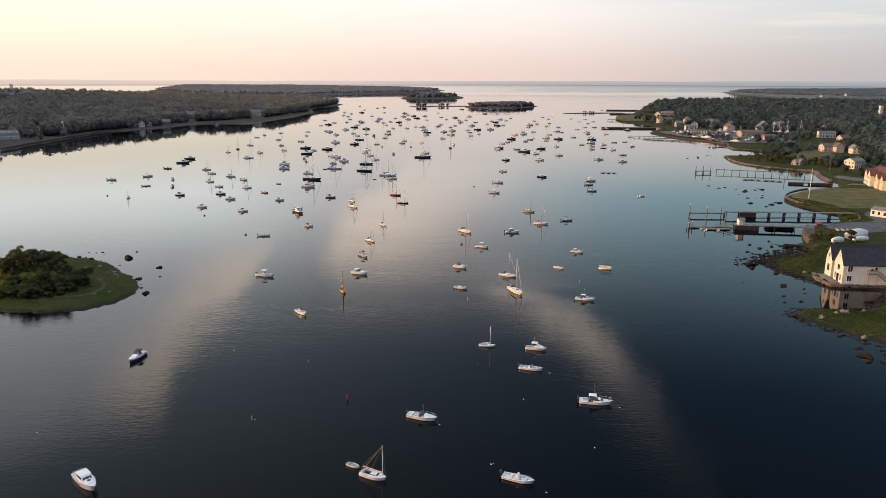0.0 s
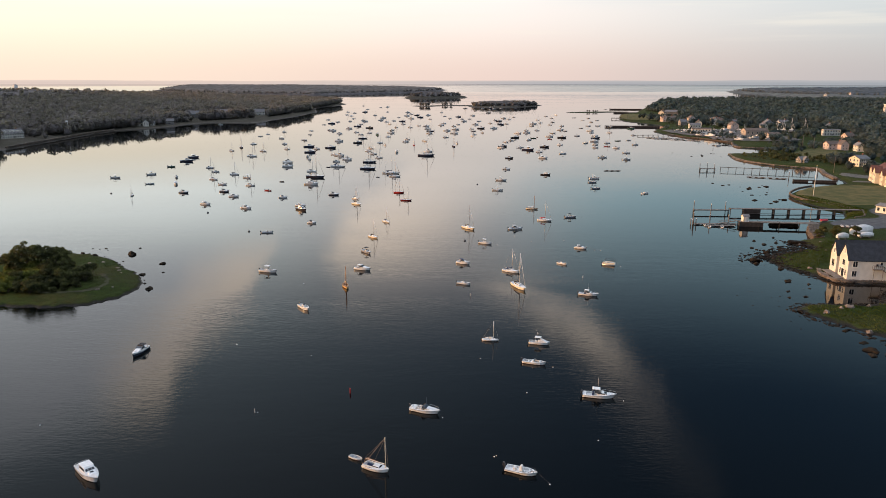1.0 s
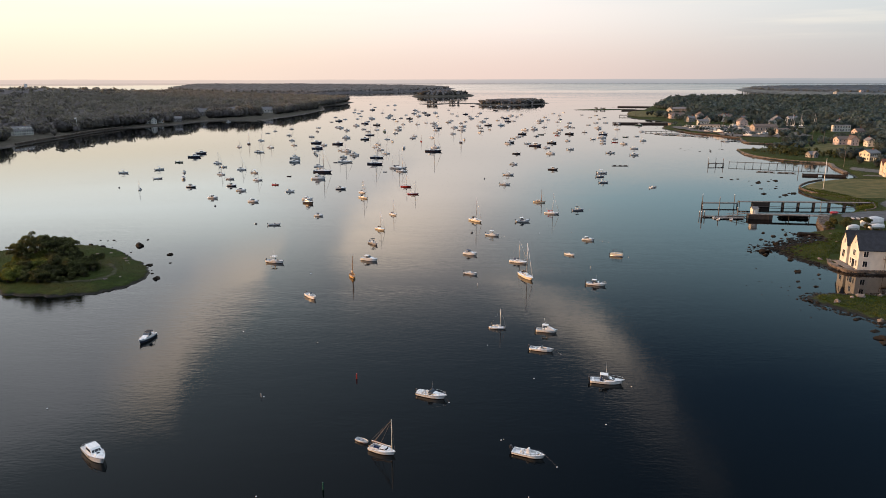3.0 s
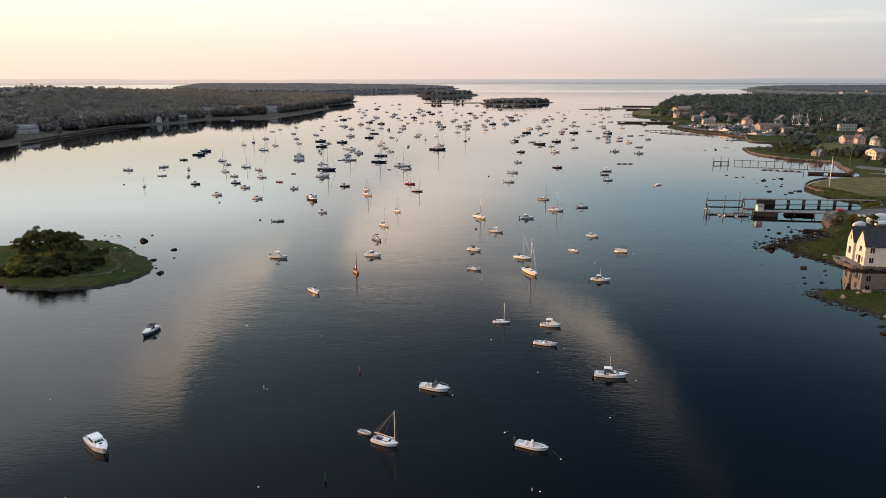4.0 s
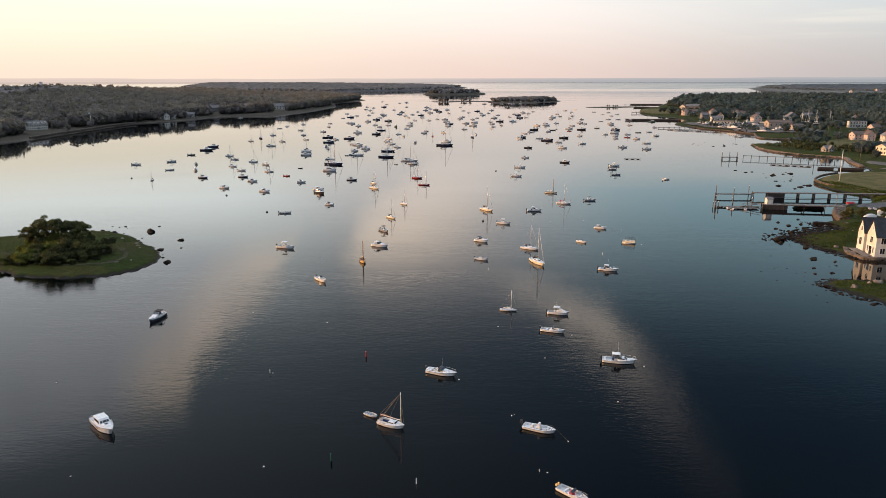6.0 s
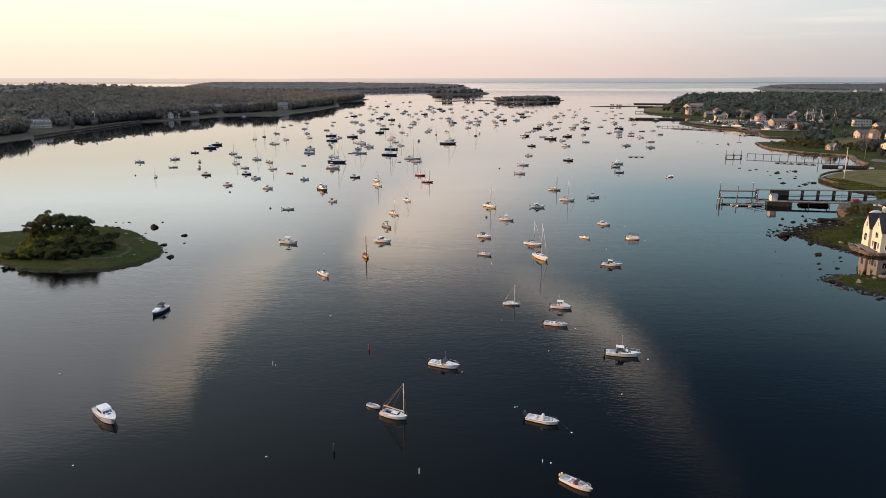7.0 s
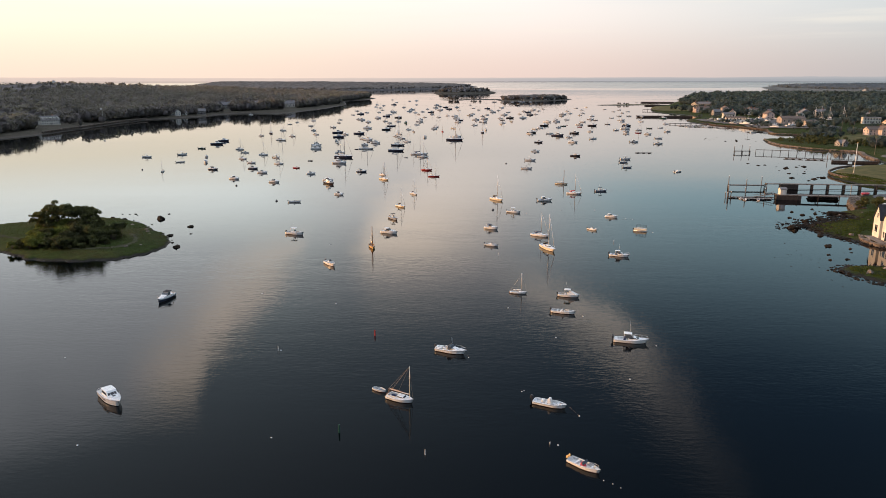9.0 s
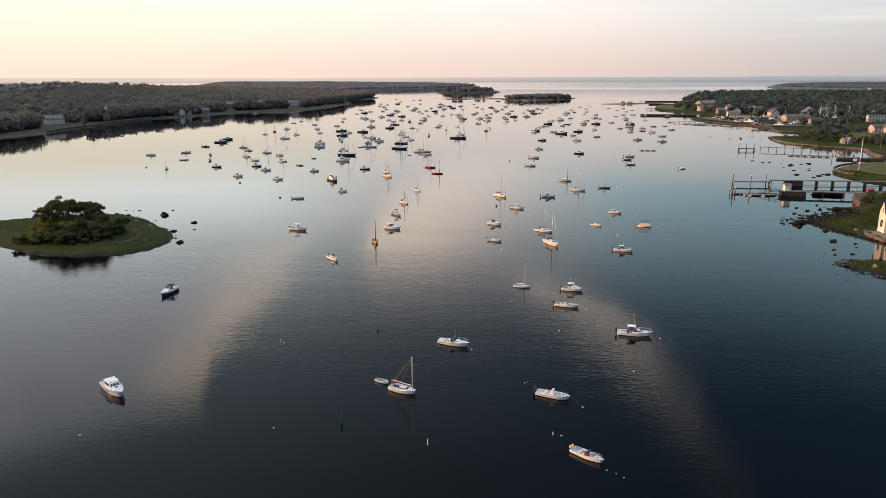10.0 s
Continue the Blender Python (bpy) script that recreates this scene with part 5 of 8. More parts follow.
def make_bowrider(label, length=5.8):
    """Runabout with a long closed foredeck, low windscreen and whip antenna."""
    b = start("runabout", label, "motorboat")
    hull_parts(b, length, length * 0.37, 0.62, GEL_WHITE, 0.06, 0.5, 0.22, stern=0.88, rise=0.55, full=0.48, deck=DECK, rim=0.2, rake=0.09, rub=GEL_GREY)
    cabin(b, 0.02 * length, 0.33 * length, length * 0.22, 0.78, 1.08, 0.9, 0.05, GEL_WHITE, glass=False, name="foredeck_trunk")
    windscreen(b, -0.04 * length, 0.14 * length, length * 0.27, 0.95, 1.38, 0.5)
    part("dash_cover", box(-0.10 * length, -0.02 * length, -0.75, 0.75, 0.3, 1.02, bevel=0.08), CANVAS_WHITE, b, "pale cover over the dash")
    part("screen_frame", add_tube(add_tube(tube((-0.05 * length, -0.82, 0.9), (-0.02 * length, -0.72, 1.46), 0.035, 0.035, 5), (-0.02 * length, -0.72, 1.46), (-0.02 * length, 0.72, 1.46), 0.035, 0.035, 5), (-0.02 * length, 0.72, 1.46), (-0.05 * length, 0.82, 0.9), 0.035, 0.035, 5), TEAK, b, "brown windscreen frame")
    for sy in (-1, 1):
        part("helm_seat", box(-0.20 * length, -0.13 * length, sy * 0.55 - 0.25, sy * 0.55 + 0.25, 0.25, 0.95, bevel=0.07, slope=(0, 0.2, 0.03, 0.03)), CANVAS_WHITE, b)
    part("bench", box(-0.42 * length, -0.3 * length, -0.85, 0.85, 0.25, 0.75, bevel=0.08), CANVAS_WHITE, b)
    part("engine_well", box(-0.5 * length, -0.43 * length, -0.5, 0.5, 0.3, 0.8, bevel=0.06), GEL_WHITE, b)
    part("antenna", tube((0.1, 0.75, 0.9), (0.0, 0.77, 2.9), 0.02, 0.012, 4), GEL_WHITE, b)
    outboard(b, -length / 2, 0.6, 0.9)
    rail(b, length, length * 0.37, 0.72)
    return b


KINDS = {
    "sloop": make_sloop(GEL_WHITE, "white fibreglass sloop with furled sail and blue cover on a mooring"),
    "sloopd": make_sloop(GEL_NAVY, "navy-hulled sloop with white cabin and sail cover on a mooring", 9.2, CANVAS_WHITE, 12.2),
    # the cream hull also stands in for a white one warmed by low sun
    "sloopc": make_sloop(GEL_CREAM, "cream sloop with black sail cover lit by low sun", 8.4, CANVAS_BLACK, 11.8),
    "sloopr": make_sloop(GEL_RED, "red-hulled sloop with white cabin on a mooring", 7.6, CANVAS_WHITE, 10.2),
    "sloopk": make_sloop(GEL_WHITE, "white sloop with bright red sail cover and hood", 8.2, CANVAS_RED, 11.8),
    "ketch": make_sloop(GEL_WHITE, "large white two-masted ketch with blue covers on a mooring", 11.5, CANVAS_BLUE, 14.0, None, True),
    "day": make_daysailer(GEL_WHITE, "small white open daysailer with bare mast on a mooring"),
    "dayy": make_daysailer(GEL_CREAM, "small cream wooden daysailer with varnished spars", 5.8, 7.0, True),
    "dayr": make_daysailer(GEL_RED, "small red daysailer with bare mast on a mooring", 5.8, 7.6),
    "dayo": make_daysailer(GEL_YELLOW, "small orange wooden sailboat with furled tan sail", 5.2, 6.6, True, True),
    "cat": make_catboat("white catboat with varnished mast, boom and furled sail"),
    "exp": make_express(GEL_WHITE, "white express cruiser with dark windscreen and pale bimini top", 7.2, CANVAS_WHITE),
    "expw": make_express(GEL_WHITE, "white cuddy cruiser with a dark blue bimini top", 6.6, CANVAS_BLUE),
    "expb": make_express(GEL_WHITE, "white express cruiser with navy hull band and dark canvas", 7.0, CANVAS_BLACK, GEL_NAVY),
    "con": make_console("white centre console boat with pale t-top on a mooring"),
    "cont": make_console("white centre console boat under a white mooring cover", 6.0, True, GEL_WHITE, CANVAS_WHITE),
    "cong": make_console("grey centre console boat with black t-top on a mooring", 6.4, True, GEL_GREY, None, CANVAS_BLACK),
    "cono": make_console("white open console boat with outboard on a mooring", 5.6, False),
    "walk": make_walkaround("white walkaround boat with hardtop, antenna and twin outboards"),
    "pilot": make_pilot("white hardtop cruiser with blue waterline on a mooring"),
    "lob": make_lobster(GEL_WHITE, "white downeast cabin boat with raised wheelhouse"),
    "lobn": make_lobster(GEL_NAVY, "navy-hulled downeast cabin boat with white wheelhouse"),
    "lobb": make_lobster(GEL_BLACK, "black-hulled downeast cabin boat with white wheelhouse", 8.2),
    "lobg": make_lobster(GEL_GREEN, "dark green cabin boat with white wheelhouse", 8.2),
    "fly": make_flybridge("white flybridge motor yacht with canvas bimini"),
    "flyb": make_flybridge("two-decked cabin boat with black hull and white house", 10.5, GEL_BLACK),
    "pont": make_pontoon("small pontoon boat with cream sides and bare top frame"),
    "rib": make_rib("pale inflatable boat with covered console and black outboard"),
    "whal": make_whaler("white open boat with covered console and black outboard"),
    "bow": make_bowrider("white runabout with brown-framed low windscreen and pale seats"),
    "skiff": make_skiff("white open skiff with outboard motor on a mooring"),
    "skiffr": make_skiff("white open skiff with red console cover and outboard", 5.6, GEL_WHITE, CANVAS_RED),
    "skiffd": make_skiff("dark open skiff with outboard on a mooring", 5.2, GEL_GREEN),
    "skiffk": make_skiff("red-sided open skiff with outboard on a mooring", 5.4, GEL_RED),
    "ding": make_dinghy("small white rowing dinghy with grey thwarts"),
    "dingd": make_dinghy("small dark rowing dinghy with grey thwarts", 2.9, GEL_BLACK),
}
placed = set()


def moor(kind, x, y, heading=-15, size=1.0, z=0.0):
    """One boat at its mooring; the first of a kind is the built one, the others copies."""
    m = pose(x, y, z, 0, 0, heading) @ Matrix.Scale(size, 4)
    if kind not in placed:
        placed.add(kind)
        KINDS[kind].matrix_basis = m
        return KINDS[kind]
    return copy_thing(KINDS[kind], m)

# ---- the mooring field ----
moor("pilot", -56.4, 96.0, -42, 0.92)
moor("cat", -11.9, 98.5, -25, 0.85)
moor("ding", -15.5, 101.6, -30, 0.90)
moor("whal", 11.0, 98.0, -23, 0.95)
moor("bow", -5.0, 118.4, -22, 0.95)
moor("walk", 28.6, 125.2, -12, 0.85)
moor("expb", -70.3, 145.9, -98, 0.80)
moor("cono", -39.8, 177.8, -52, 0.90)
moor("cont", 20.4, 153.0, -14, 0.78)
moor("skiff", 17.9, 141.4, -18, 0.92)
moor("day", 9.1, 154.9, -8, 0.68)
moor("walk", 39.0, 191.3, -20, 0.88)
moor("sloopc", 19.8, 198.6, -66, 0.90)
moor("sloop", 18.9, 215.8, -28, 0.68)
moor("dayo", -31.7, 198.1, -72)
moor("con", -59.0, 214.2, -16, 0.95)
moor("exp", -29.1, 217.5, -20, 0.76)
moor("cong", -30.6, 240.6, -55, 0.85)
moor("cono", 3.5, 201.8, -24, 0.82)
moor("expw", 3.7, 225.9, -26, 0.70)
moor("exp", 47.0, 248.3, -24, 0.78)
moor("cono", 36.9, 226.0, -42, 0.71)
moor("pont", 52.4, 225.6, -20, 0.78)
moor("sloopc", 6.6, 282.5, -50, 0.95)
moor("con", 12.4, 255.5, -24, 0.86)
moor("walk", 26.0, 281.9, 5, 0.95)
moor("sloopk", 40.2, 299.7, -16, 0.75)
moor("dayy", 37.9, 327.9, -14, 0.95)
moor("cong", 52.9, 307.7, 8, 0.95)
moor("skiff", -74.7, 272.9, 8, 0.95)
moor("expw", -60.5, 292.3, -14, 0.85)
moor("exp", -74.2, 333.8, -14, 0.95)
moor("flyb", -71.5, 323.4, -42, 0.66)
moor("exp", -98.9, 327.1, -14, 0.95)
moor("exp", -121.9, 337.1, -16, 0.95)
moor("sloop", -50.4, 355.6, -42, 0.81)
moor("sloopc", -47.6, 339.2, -44, 0.85)
moor("sloop", -28.7, 295.5, -52, 0.85)
moor("sloopc", -30.9, 264.9, -46, 0.71)
moor("sloopr", -29.4, 376.3, -14, 0.76)
moor("dayr", -23.8, 351.3, -8, 0.95)
moor("expb", -63.6, 367.7, -6, 0.95)
moor("expw", -88.6, 358.0, 4, 0.95)
moor("ding", -47.4, 438.1, -14, 0.96)
moor("ketch", -40.8, 457.1, -10, 0.95)
moor("sloop", -36.9, 441.1, -10, 1.18)
moor("con", -210.8, 430.0, -3, 0.99)
moor("con", -195.0, 446.3, 47, 1.01)
moor("skiff", -178.5, 404.9, 25, 0.95)
moor("sloop", -170.1, 362.7, -84, 0.71)
moor("skiffd", -198.4, 487.5, -6, 1.06)
moor("cono", -174.0, 433.8, -67, 1.09)
moor("pilot", -163.3, 405.4, -70, 0.95)
moor("expb", -146.3, 372.8, -10, 0.95)
moor("lobn", -200.5, 521.8, 5, 1.04)
moor("lobn", -205.1, 548.6, -1, 0.92)
moor("sloop", -169.1, 482.2, -11, 1.05)
moor("skiff", -158.3, 461.5, -15, 1.06)
moor("sloop", -147.4, 424.7, -22, 0.99)
moor("cono", -135.1, 404.0, -8, 0.95)
moor("expb", -125.5, 377.2, -8, 0.95)
moor("exp", -115.2, 360.8, -6, 0.95)
moor("sloop", -141.7, 448.1, -12, 1.07)
moor("con", -128.8, 432.8, -34, 1.01)
moor("sloop", -117.7, 400.2, -10, 0.95)
moor("skiffk", -102.5, 381.9, -20, 0.76)
moor("dingd", -103.2, 416.5, 0, 0.95)
moor("sloop", -191.4, 602.3, -25, 0.95)
moor("sloopd", -192.1, 632.8, -63, 1.00)
moor("sloop", -190.2, 666.5, -15, 1.10)
moor("ketch", -161.4, 558.6, -19, 0.81)
moor("sloop", -163.0, 598.7, -18, 1.05)
moor("fly", -122.0, 514.0, -26, 0.81)
moor("exp", -116.9, 490.5, -4, 1.34)
moor("skiff", -208.8, 759.5, -3, 1.01)
moor("sloop", -209.1, 791.3, -8, 0.78)
moor("sloop", -198.8, 826.4, -21, 1.01)
moor("con", -178.8, 731.7, -31, 1.07)
moor("exp", -160.8, 667.9, -21, 0.98)
moor("sloop", -147.3, 619.1, -18, 0.98)
moor("cong", -160.0, 785.7, -44, 0.95)
moor("con", -151.1, 712.4, -27, 1.10)
moor("lobn", -132.1, 640.9, 4, 1.05)
moor("exp", -120.9, 620.3, -12, 1.02)
moor("lobn", -121.1, 591.1, 5, 1.03)
moor("con", -116.3, 556.2, -84, 0.99)
moor("con", -110.6, 536.6, -71, 0.99)
moor("sloop", -94.4, 463.8, -19, 1.23)
moor("sloopd", -86.9, 436.8, -16, 1.30)
moor("fly", -83.3, 405.7, -6, 0.95)
moor("skiff", -170.8, 846.3, -12, 1.04)
moor("lobn", -110.6, 631.1, -5, 1.04)
moor("cono", -97.6, 574.0, -27, 1.08)
moor("fly", -114.1, 701.1, -15, 1.01)
moor("fly", -81.5, 537.7, -22, 0.90)
moor("lob", -92.0, 565.6, -23, 0.96)
moor("exp", -87.3, 522.5, -22, 1.00)
moor("ketch", -81.5, 491.8, -14, 0.97)
moor("dingd", -87.7, 488.4, 0, 0.96)
moor("lobb", -93.0, 683.1, 6, 1.03)
moor("sloopd", -94.8, 735.9, -1, 1.01)
moor("sloop", -73.0, 602.6, -14, 0.96)
moor("sloop", -73.9, 627.5, -32, 1.06)
moor("sloop", -66.0, 579.7, -8, 1.02)
moor("sloopd", -62.3, 519.9, -2, 1.05)
moor("sloopd", -58.8, 480.0, -14, 1.17)
moor("sloop", -58.3, 550.4, -19, 1.02)
moor("sloop", -71.1, 684.2, -15, 0.96)
moor("con", -63.9, 660.8, -71, 1.02)
moor("lobg", -85.0, 789.8, -72, 1.07)
moor("sloop", -70.1, 759.2, -1, 0.97)
moor("lob", -72.0, 815.7, -12, 1.01)
moor("pilot", -47.9, 594.2, -94, 1.08)
moor("sloop", -47.1, 724.4, -19, 1.02)
moor("exp", -47.1, 697.9, -7, 1.09)
moor("sloopr", -36.7, 662.0, -77, 0.99)
moor("sloopd", -21.9, 568.5, -8, 1.42)
moor("fly", -21.1, 600.0, -16, 0.88)
moor("con", -28.2, 705.2, -51, 1.06)
moor("sloopd", 0.8, 652.4, -81, 1.05)
moor("con", 4.1, 681.6, -86, 1.09)
moor("lob", -31.7, 883.7, -1, 0.99)
moor("sloopd", -27.0, 845.1, -3, 1.04)
moor("fly", -27.1, 809.6, -14, 0.85)
moor("sloop", -212.0, 1672.8, -5, 0.96)
moor("con", -178.7, 1483.6, -5, 1.04)
moor("con", -160.8, 1575.9, -13, 1.07)
moor("fly", -148.8, 1609.7, -1, 0.95)
moor("exp", -125.7, 1358.2, -1, 0.99)
moor("lobn", -168.7, 1354.6, -9, 1.08)
moor("sloop", -200.8, 1351.8, -8, 1.06)
moor("exp", -181.8, 1307.6, 3, 1.09)
moor("sloop", -186.9, 1243.9, -5, 1.10)
moor("sloop", -173.6, 1206.0, -0, 1.10)
moor("sloop", -135.4, 1228.1, -1, 1.07)
moor("fly", -112.9, 1139.3, -1, 1.05)
moor("lob", -110.2, 1075.9, -13, 0.99)
moor("sloop", -97.6, 1033.5, 1, 1.09)
moor("exp", -89.2, 1062.6, -10, 1.07)
moor("exp", -88.8, 1158.1, -10, 0.94)
moor("fly", -85.4, 1338.2, -5, 1.04)
moor("sloop", -75.1, 1273.3, 0, 1.25)
moor("lob", -79.4, 1213.2, -9, 1.10)
moor("fly", -66.5, 1126.0, -11, 1.07)
moor("lobn", -75.5, 1049.1, 2, 1.02)
moor("sloop", -69.2, 982.7, -8, 1.04)
moor("sloop", -73.8, 912.6, -16, 0.96)
moor("con", -88.0, 981.5, -40, 1.03)
moor("exp", -74.6, 861.4, -4, 1.03)
moor("sloop", -55.6, 913.7, -13, 1.06)
moor("sloop", -46.2, 947.9, -16, 0.98)
moor("lob", -35.9, 937.1, -5, 1.04)
moor("sloop", -36.3, 1112.1, -14, 0.96)
moor("lobb", -63.0, 1233.8, -1, 1.06)
moor("lobn", -53.7, 1160.7, -5, 1.06)
moor("fly", -43.3, 1235.3, -8, 0.96)
moor("sloop", -22.4, 1343.5, -8, 0.95)
moor("con", -14.2, 1199.5, -1, 0.98)
moor("sloop", -5.2, 1130.5, -1, 0.99)
moor("fly", -16.0, 961.6, -9, 0.94)
moor("exp", -12.6, 999.1, -7, 1.10)
moor("exp", 1.0, 939.3, -10, 1.04)
moor("lob", -7.3, 855.6, -7, 1.02)
moor("lob", 1.5, 811.1, -14, 1.07)
moor("sloop", -7.7, 754.9, -4, 1.09)
moor("lob", 3.0, 875.7, -10, 1.08)
moor("exp", 7.2, 975.2, -6, 0.96)
moor("fly", 16.3, 1055.3, -1, 0.99)
moor("sloop", 14.5, 1115.7, -1, 1.04)
moor("lobn", 8.7, 1183.0, -1, 0.98)
moor("lob", 33.4, 1221.9, -5, 0.99)
moor("sloop", 26.1, 1116.5, -6, 0.99)
moor("con", 39.1, 1056.8, -1, 1.08)
moor("lob", 30.7, 976.7, -5, 1.05)
moor("lobb", 35.5, 897.9, -8, 1.10)
moor("sloop", 23.0, 886.9, -11, 1.05)
moor("cong", 24.7, 848.1, -11, 1.05)
moor("cong", 34.6, 821.6, -61, 1.05)
moor("sloop", 23.9, 795.6, -2, 0.95)
moor("con", 21.3, 771.6, -66, 0.94)
moor("con", -192.1, 1085.4, -16, 1.02)
moor("con", -168.2, 1028.8, -13, 1.06)
moor("lobn", -170.5, 988.8, -2, 1.04)
moor("skiff", -176.2, 963.5, -14, 1.02)
moor("lob", -145.1, 847.8, -8, 1.02)
moor("fly", -131.2, 888.0, -12, 0.97)
moor("exp", -152.2, 1043.9, -11, 0.97)
moor("sloop", -157.7, 1119.5, -0, 0.98)
moor("sloop", -136.7, 1074.1, -10, 1.04)
moor("fly", -130.6, 1045.3, -11, 1.04)
moor("con", -127.9, 978.9, -8, 0.94)
moor("lobn", -126.2, 931.5, -5, 1.04)
moor("lobb", -106.8, 899.9, -11, 1.09)
moor("sloop", -96.8, 814.4, -6, 1.05)
moor("con", -103.4, 788.8, -12, 0.97)
moor("sloop", -113.0, 822.2, -3, 1.04)
moor("fly", -129.9, 804.0, -14, 0.78)
moor("exp", -150.1, 857.0, -15, 1.10)
moor("lobb", 65.9, 1328.1, -7, 1.05)
moor("sloop", 89.3, 1330.0, -16, 1.08)
moor("sloop", 87.7, 1105.1, -3, 1.07)
moor("lob", 81.1, 1136.7, -12, 1.04)
moor("sloop", 64.6, 1088.1, -4, 1.06)
moor("sloop", 65.4, 1017.2, 1, 0.96)
moor("sloop", 53.2, 1003.3, -16, 0.95)
moor("lobn", 66.1, 978.9, -5, 0.98)
moor("fly", 52.1, 898.9, -5, 1.02)
moor("lobn", 68.8, 1058.9, -3, 1.00)
moor("sloop", 74.9, 992.0, -8, 0.99)
moor("sloop", 100.4, 1172.1, -10, 0.94)
moor("con", 159.0, 1212.6, -14, 1.00)
moor("sloop", 159.0, 1142.3, -7, 0.97)
moor("con", 182.2, 1252.9, -51, 1.00)
moor("sloop", 146.1, 1036.0, -0, 0.97)
moor("sloop", 133.2, 971.0, -17, 0.96)
moor("sloop", 126.1, 1021.2, -0, 1.02)
moor("fly", 112.5, 994.4, -11, 1.16)
moor("con", 105.6, 945.8, -14, 1.00)
moor("sloop", 130.4, 1092.6, -17, 1.05)
moor("exp", 146.1, 948.3, -4, 1.09)
moor("lob", 132.6, 873.3, -13, 0.99)
moor("cong", 135.9, 854.3, -16, 0.95)
moor("con", 115.8, 817.3, -16, 1.07)
moor("sloop", 102.6, 861.9, -6, 1.06)
moor("sloop", 89.4, 861.2, -3, 0.96)
moor("fly", 86.3, 824.4, -6, 0.98)
moor("lob", 74.9, 815.1, -27, 1.00)
moor("lobb", 66.1, 751.3, -0, 1.07)
moor("exp", 59.1, 716.1, -7, 0.99)
moor("exp", 78.3, 723.8, 0, 0.94)
moor("skiffd", 85.4, 745.0, -7, 1.08)
moor("dingd", 91.3, 760.0, -62, 0.95)
moor("lob", 105.2, 768.2, -13, 0.96)
moor("skiffk", 100.9, 731.7, -14, 1.08)
moor("lobb", 116.6, 753.9, -11, 1.09)
moor("cono", 52.4, 696.3, -24, 1.07)
moor("exp", 43.5, 638.0, -26, 1.04)
moor("lobb", 45.8, 648.9, -1, 0.98)
moor("con", 61.6, 638.8, -3, 1.02)
moor("lobn", 66.2, 618.4, -24, 1.15)
moor("lobb", 84.1, 645.2, -8, 0.99)
moor("sloop", 73.9, 599.4, -6, 1.00)
moor("expw", 102.1, 668.4, -17, 1.07)
moor("con", 92.2, 586.4, 17, 1.05)
moor("lobb", 44.4, 550.6, -14, 0.74)
moor("exp", 71.3, 551.6, -21, 1.24)
moor("skiff", 198.8, 1162.0, 0, 1.02)
moor("skiff", 198.3, 1082.3, -16, 1.02)
moor("con", 219.1, 1146.6, -14, 0.97)
moor("exp", 203.1, 1039.8, -16, 0.95)
moor("skiff", 220.2, 1083.8, 0, 1.08)
moor("con", 182.1, 950.5, -8, 1.02)
moor("con", 195.2, 951.3, -15, 1.03)
moor("skiff", 164.2, 905.5, -6, 1.04)
moor("lob", 166.4, 856.1, -16, 0.98)
moor("exp", 162.5, 828.6, -3, 1.04)
moor("fly", 156.6, 778.6, -14, 0.80)
moor("lobn", 151.3, 748.4, 1, 1.01)
moor("cong", 137.1, 777.6, -14, 1.03)
moor("con", 129.8, 687.6, 23, 0.97)
moor("lob", 141.9, 707.0, -5, 1.06)
moor("exp", 135.8, 670.0, -9, 0.99)
moor("exp", 130.2, 641.9, -11, 0.99)
moor("sloop", 151.1, 688.6, -2, 1.04)
moor("skiffk", 143.5, 653.4, -11, 1.30)
moor("expw", 148.3, 637.4, -19, 1.29)
moor("walk", 119.4, 557.6, -0, 1.10)
moor("sloop", 184.0, 829.8, -27, 1.08)
moor("lobb", 203.2, 918.4, -13, 0.98)
moor("lobg", 226.3, 898.8, -10, 0.98)
moor("sloop", 202.3, 788.9, -4, 0.99)
moor("skiffd", 167.6, 714.8, -10, 0.95)
moor("skiff", 180.3, 722.0, 6, 1.01)
moor("con", 174.5, 671.8, 23, 1.10)
moor("con", 146.9, 593.2, -1, 1.05)
moor("walk", 134.6, 542.4, -0, 1.06)
moor("skiff", 282.7, 1369.2, -8, 1.09)
moor("skiff", 321.6, 1501.2, -4, 1.00)
moor("lobb", 60.3, 452.4, -18, 0.73)
moor("exp", 37.0, 480.4, -17, 0.96)
moor("con", 29.8, 425.7, -12, 1.06)
moor("con", 25.2, 385.8, -10, 0.95)
moor("con", 88.6, 435.0, 5, 1.08)
moor("cong", 84.2, 418.0, 10, 0.95)
moor("cong", 81.4, 393.7, 5, 0.95)
moor("rib", 104.8, 376.6, 35, 0.95)
moor("skiffr", 13.8, 80.8, -42, 0.80)

# ---- houses ----


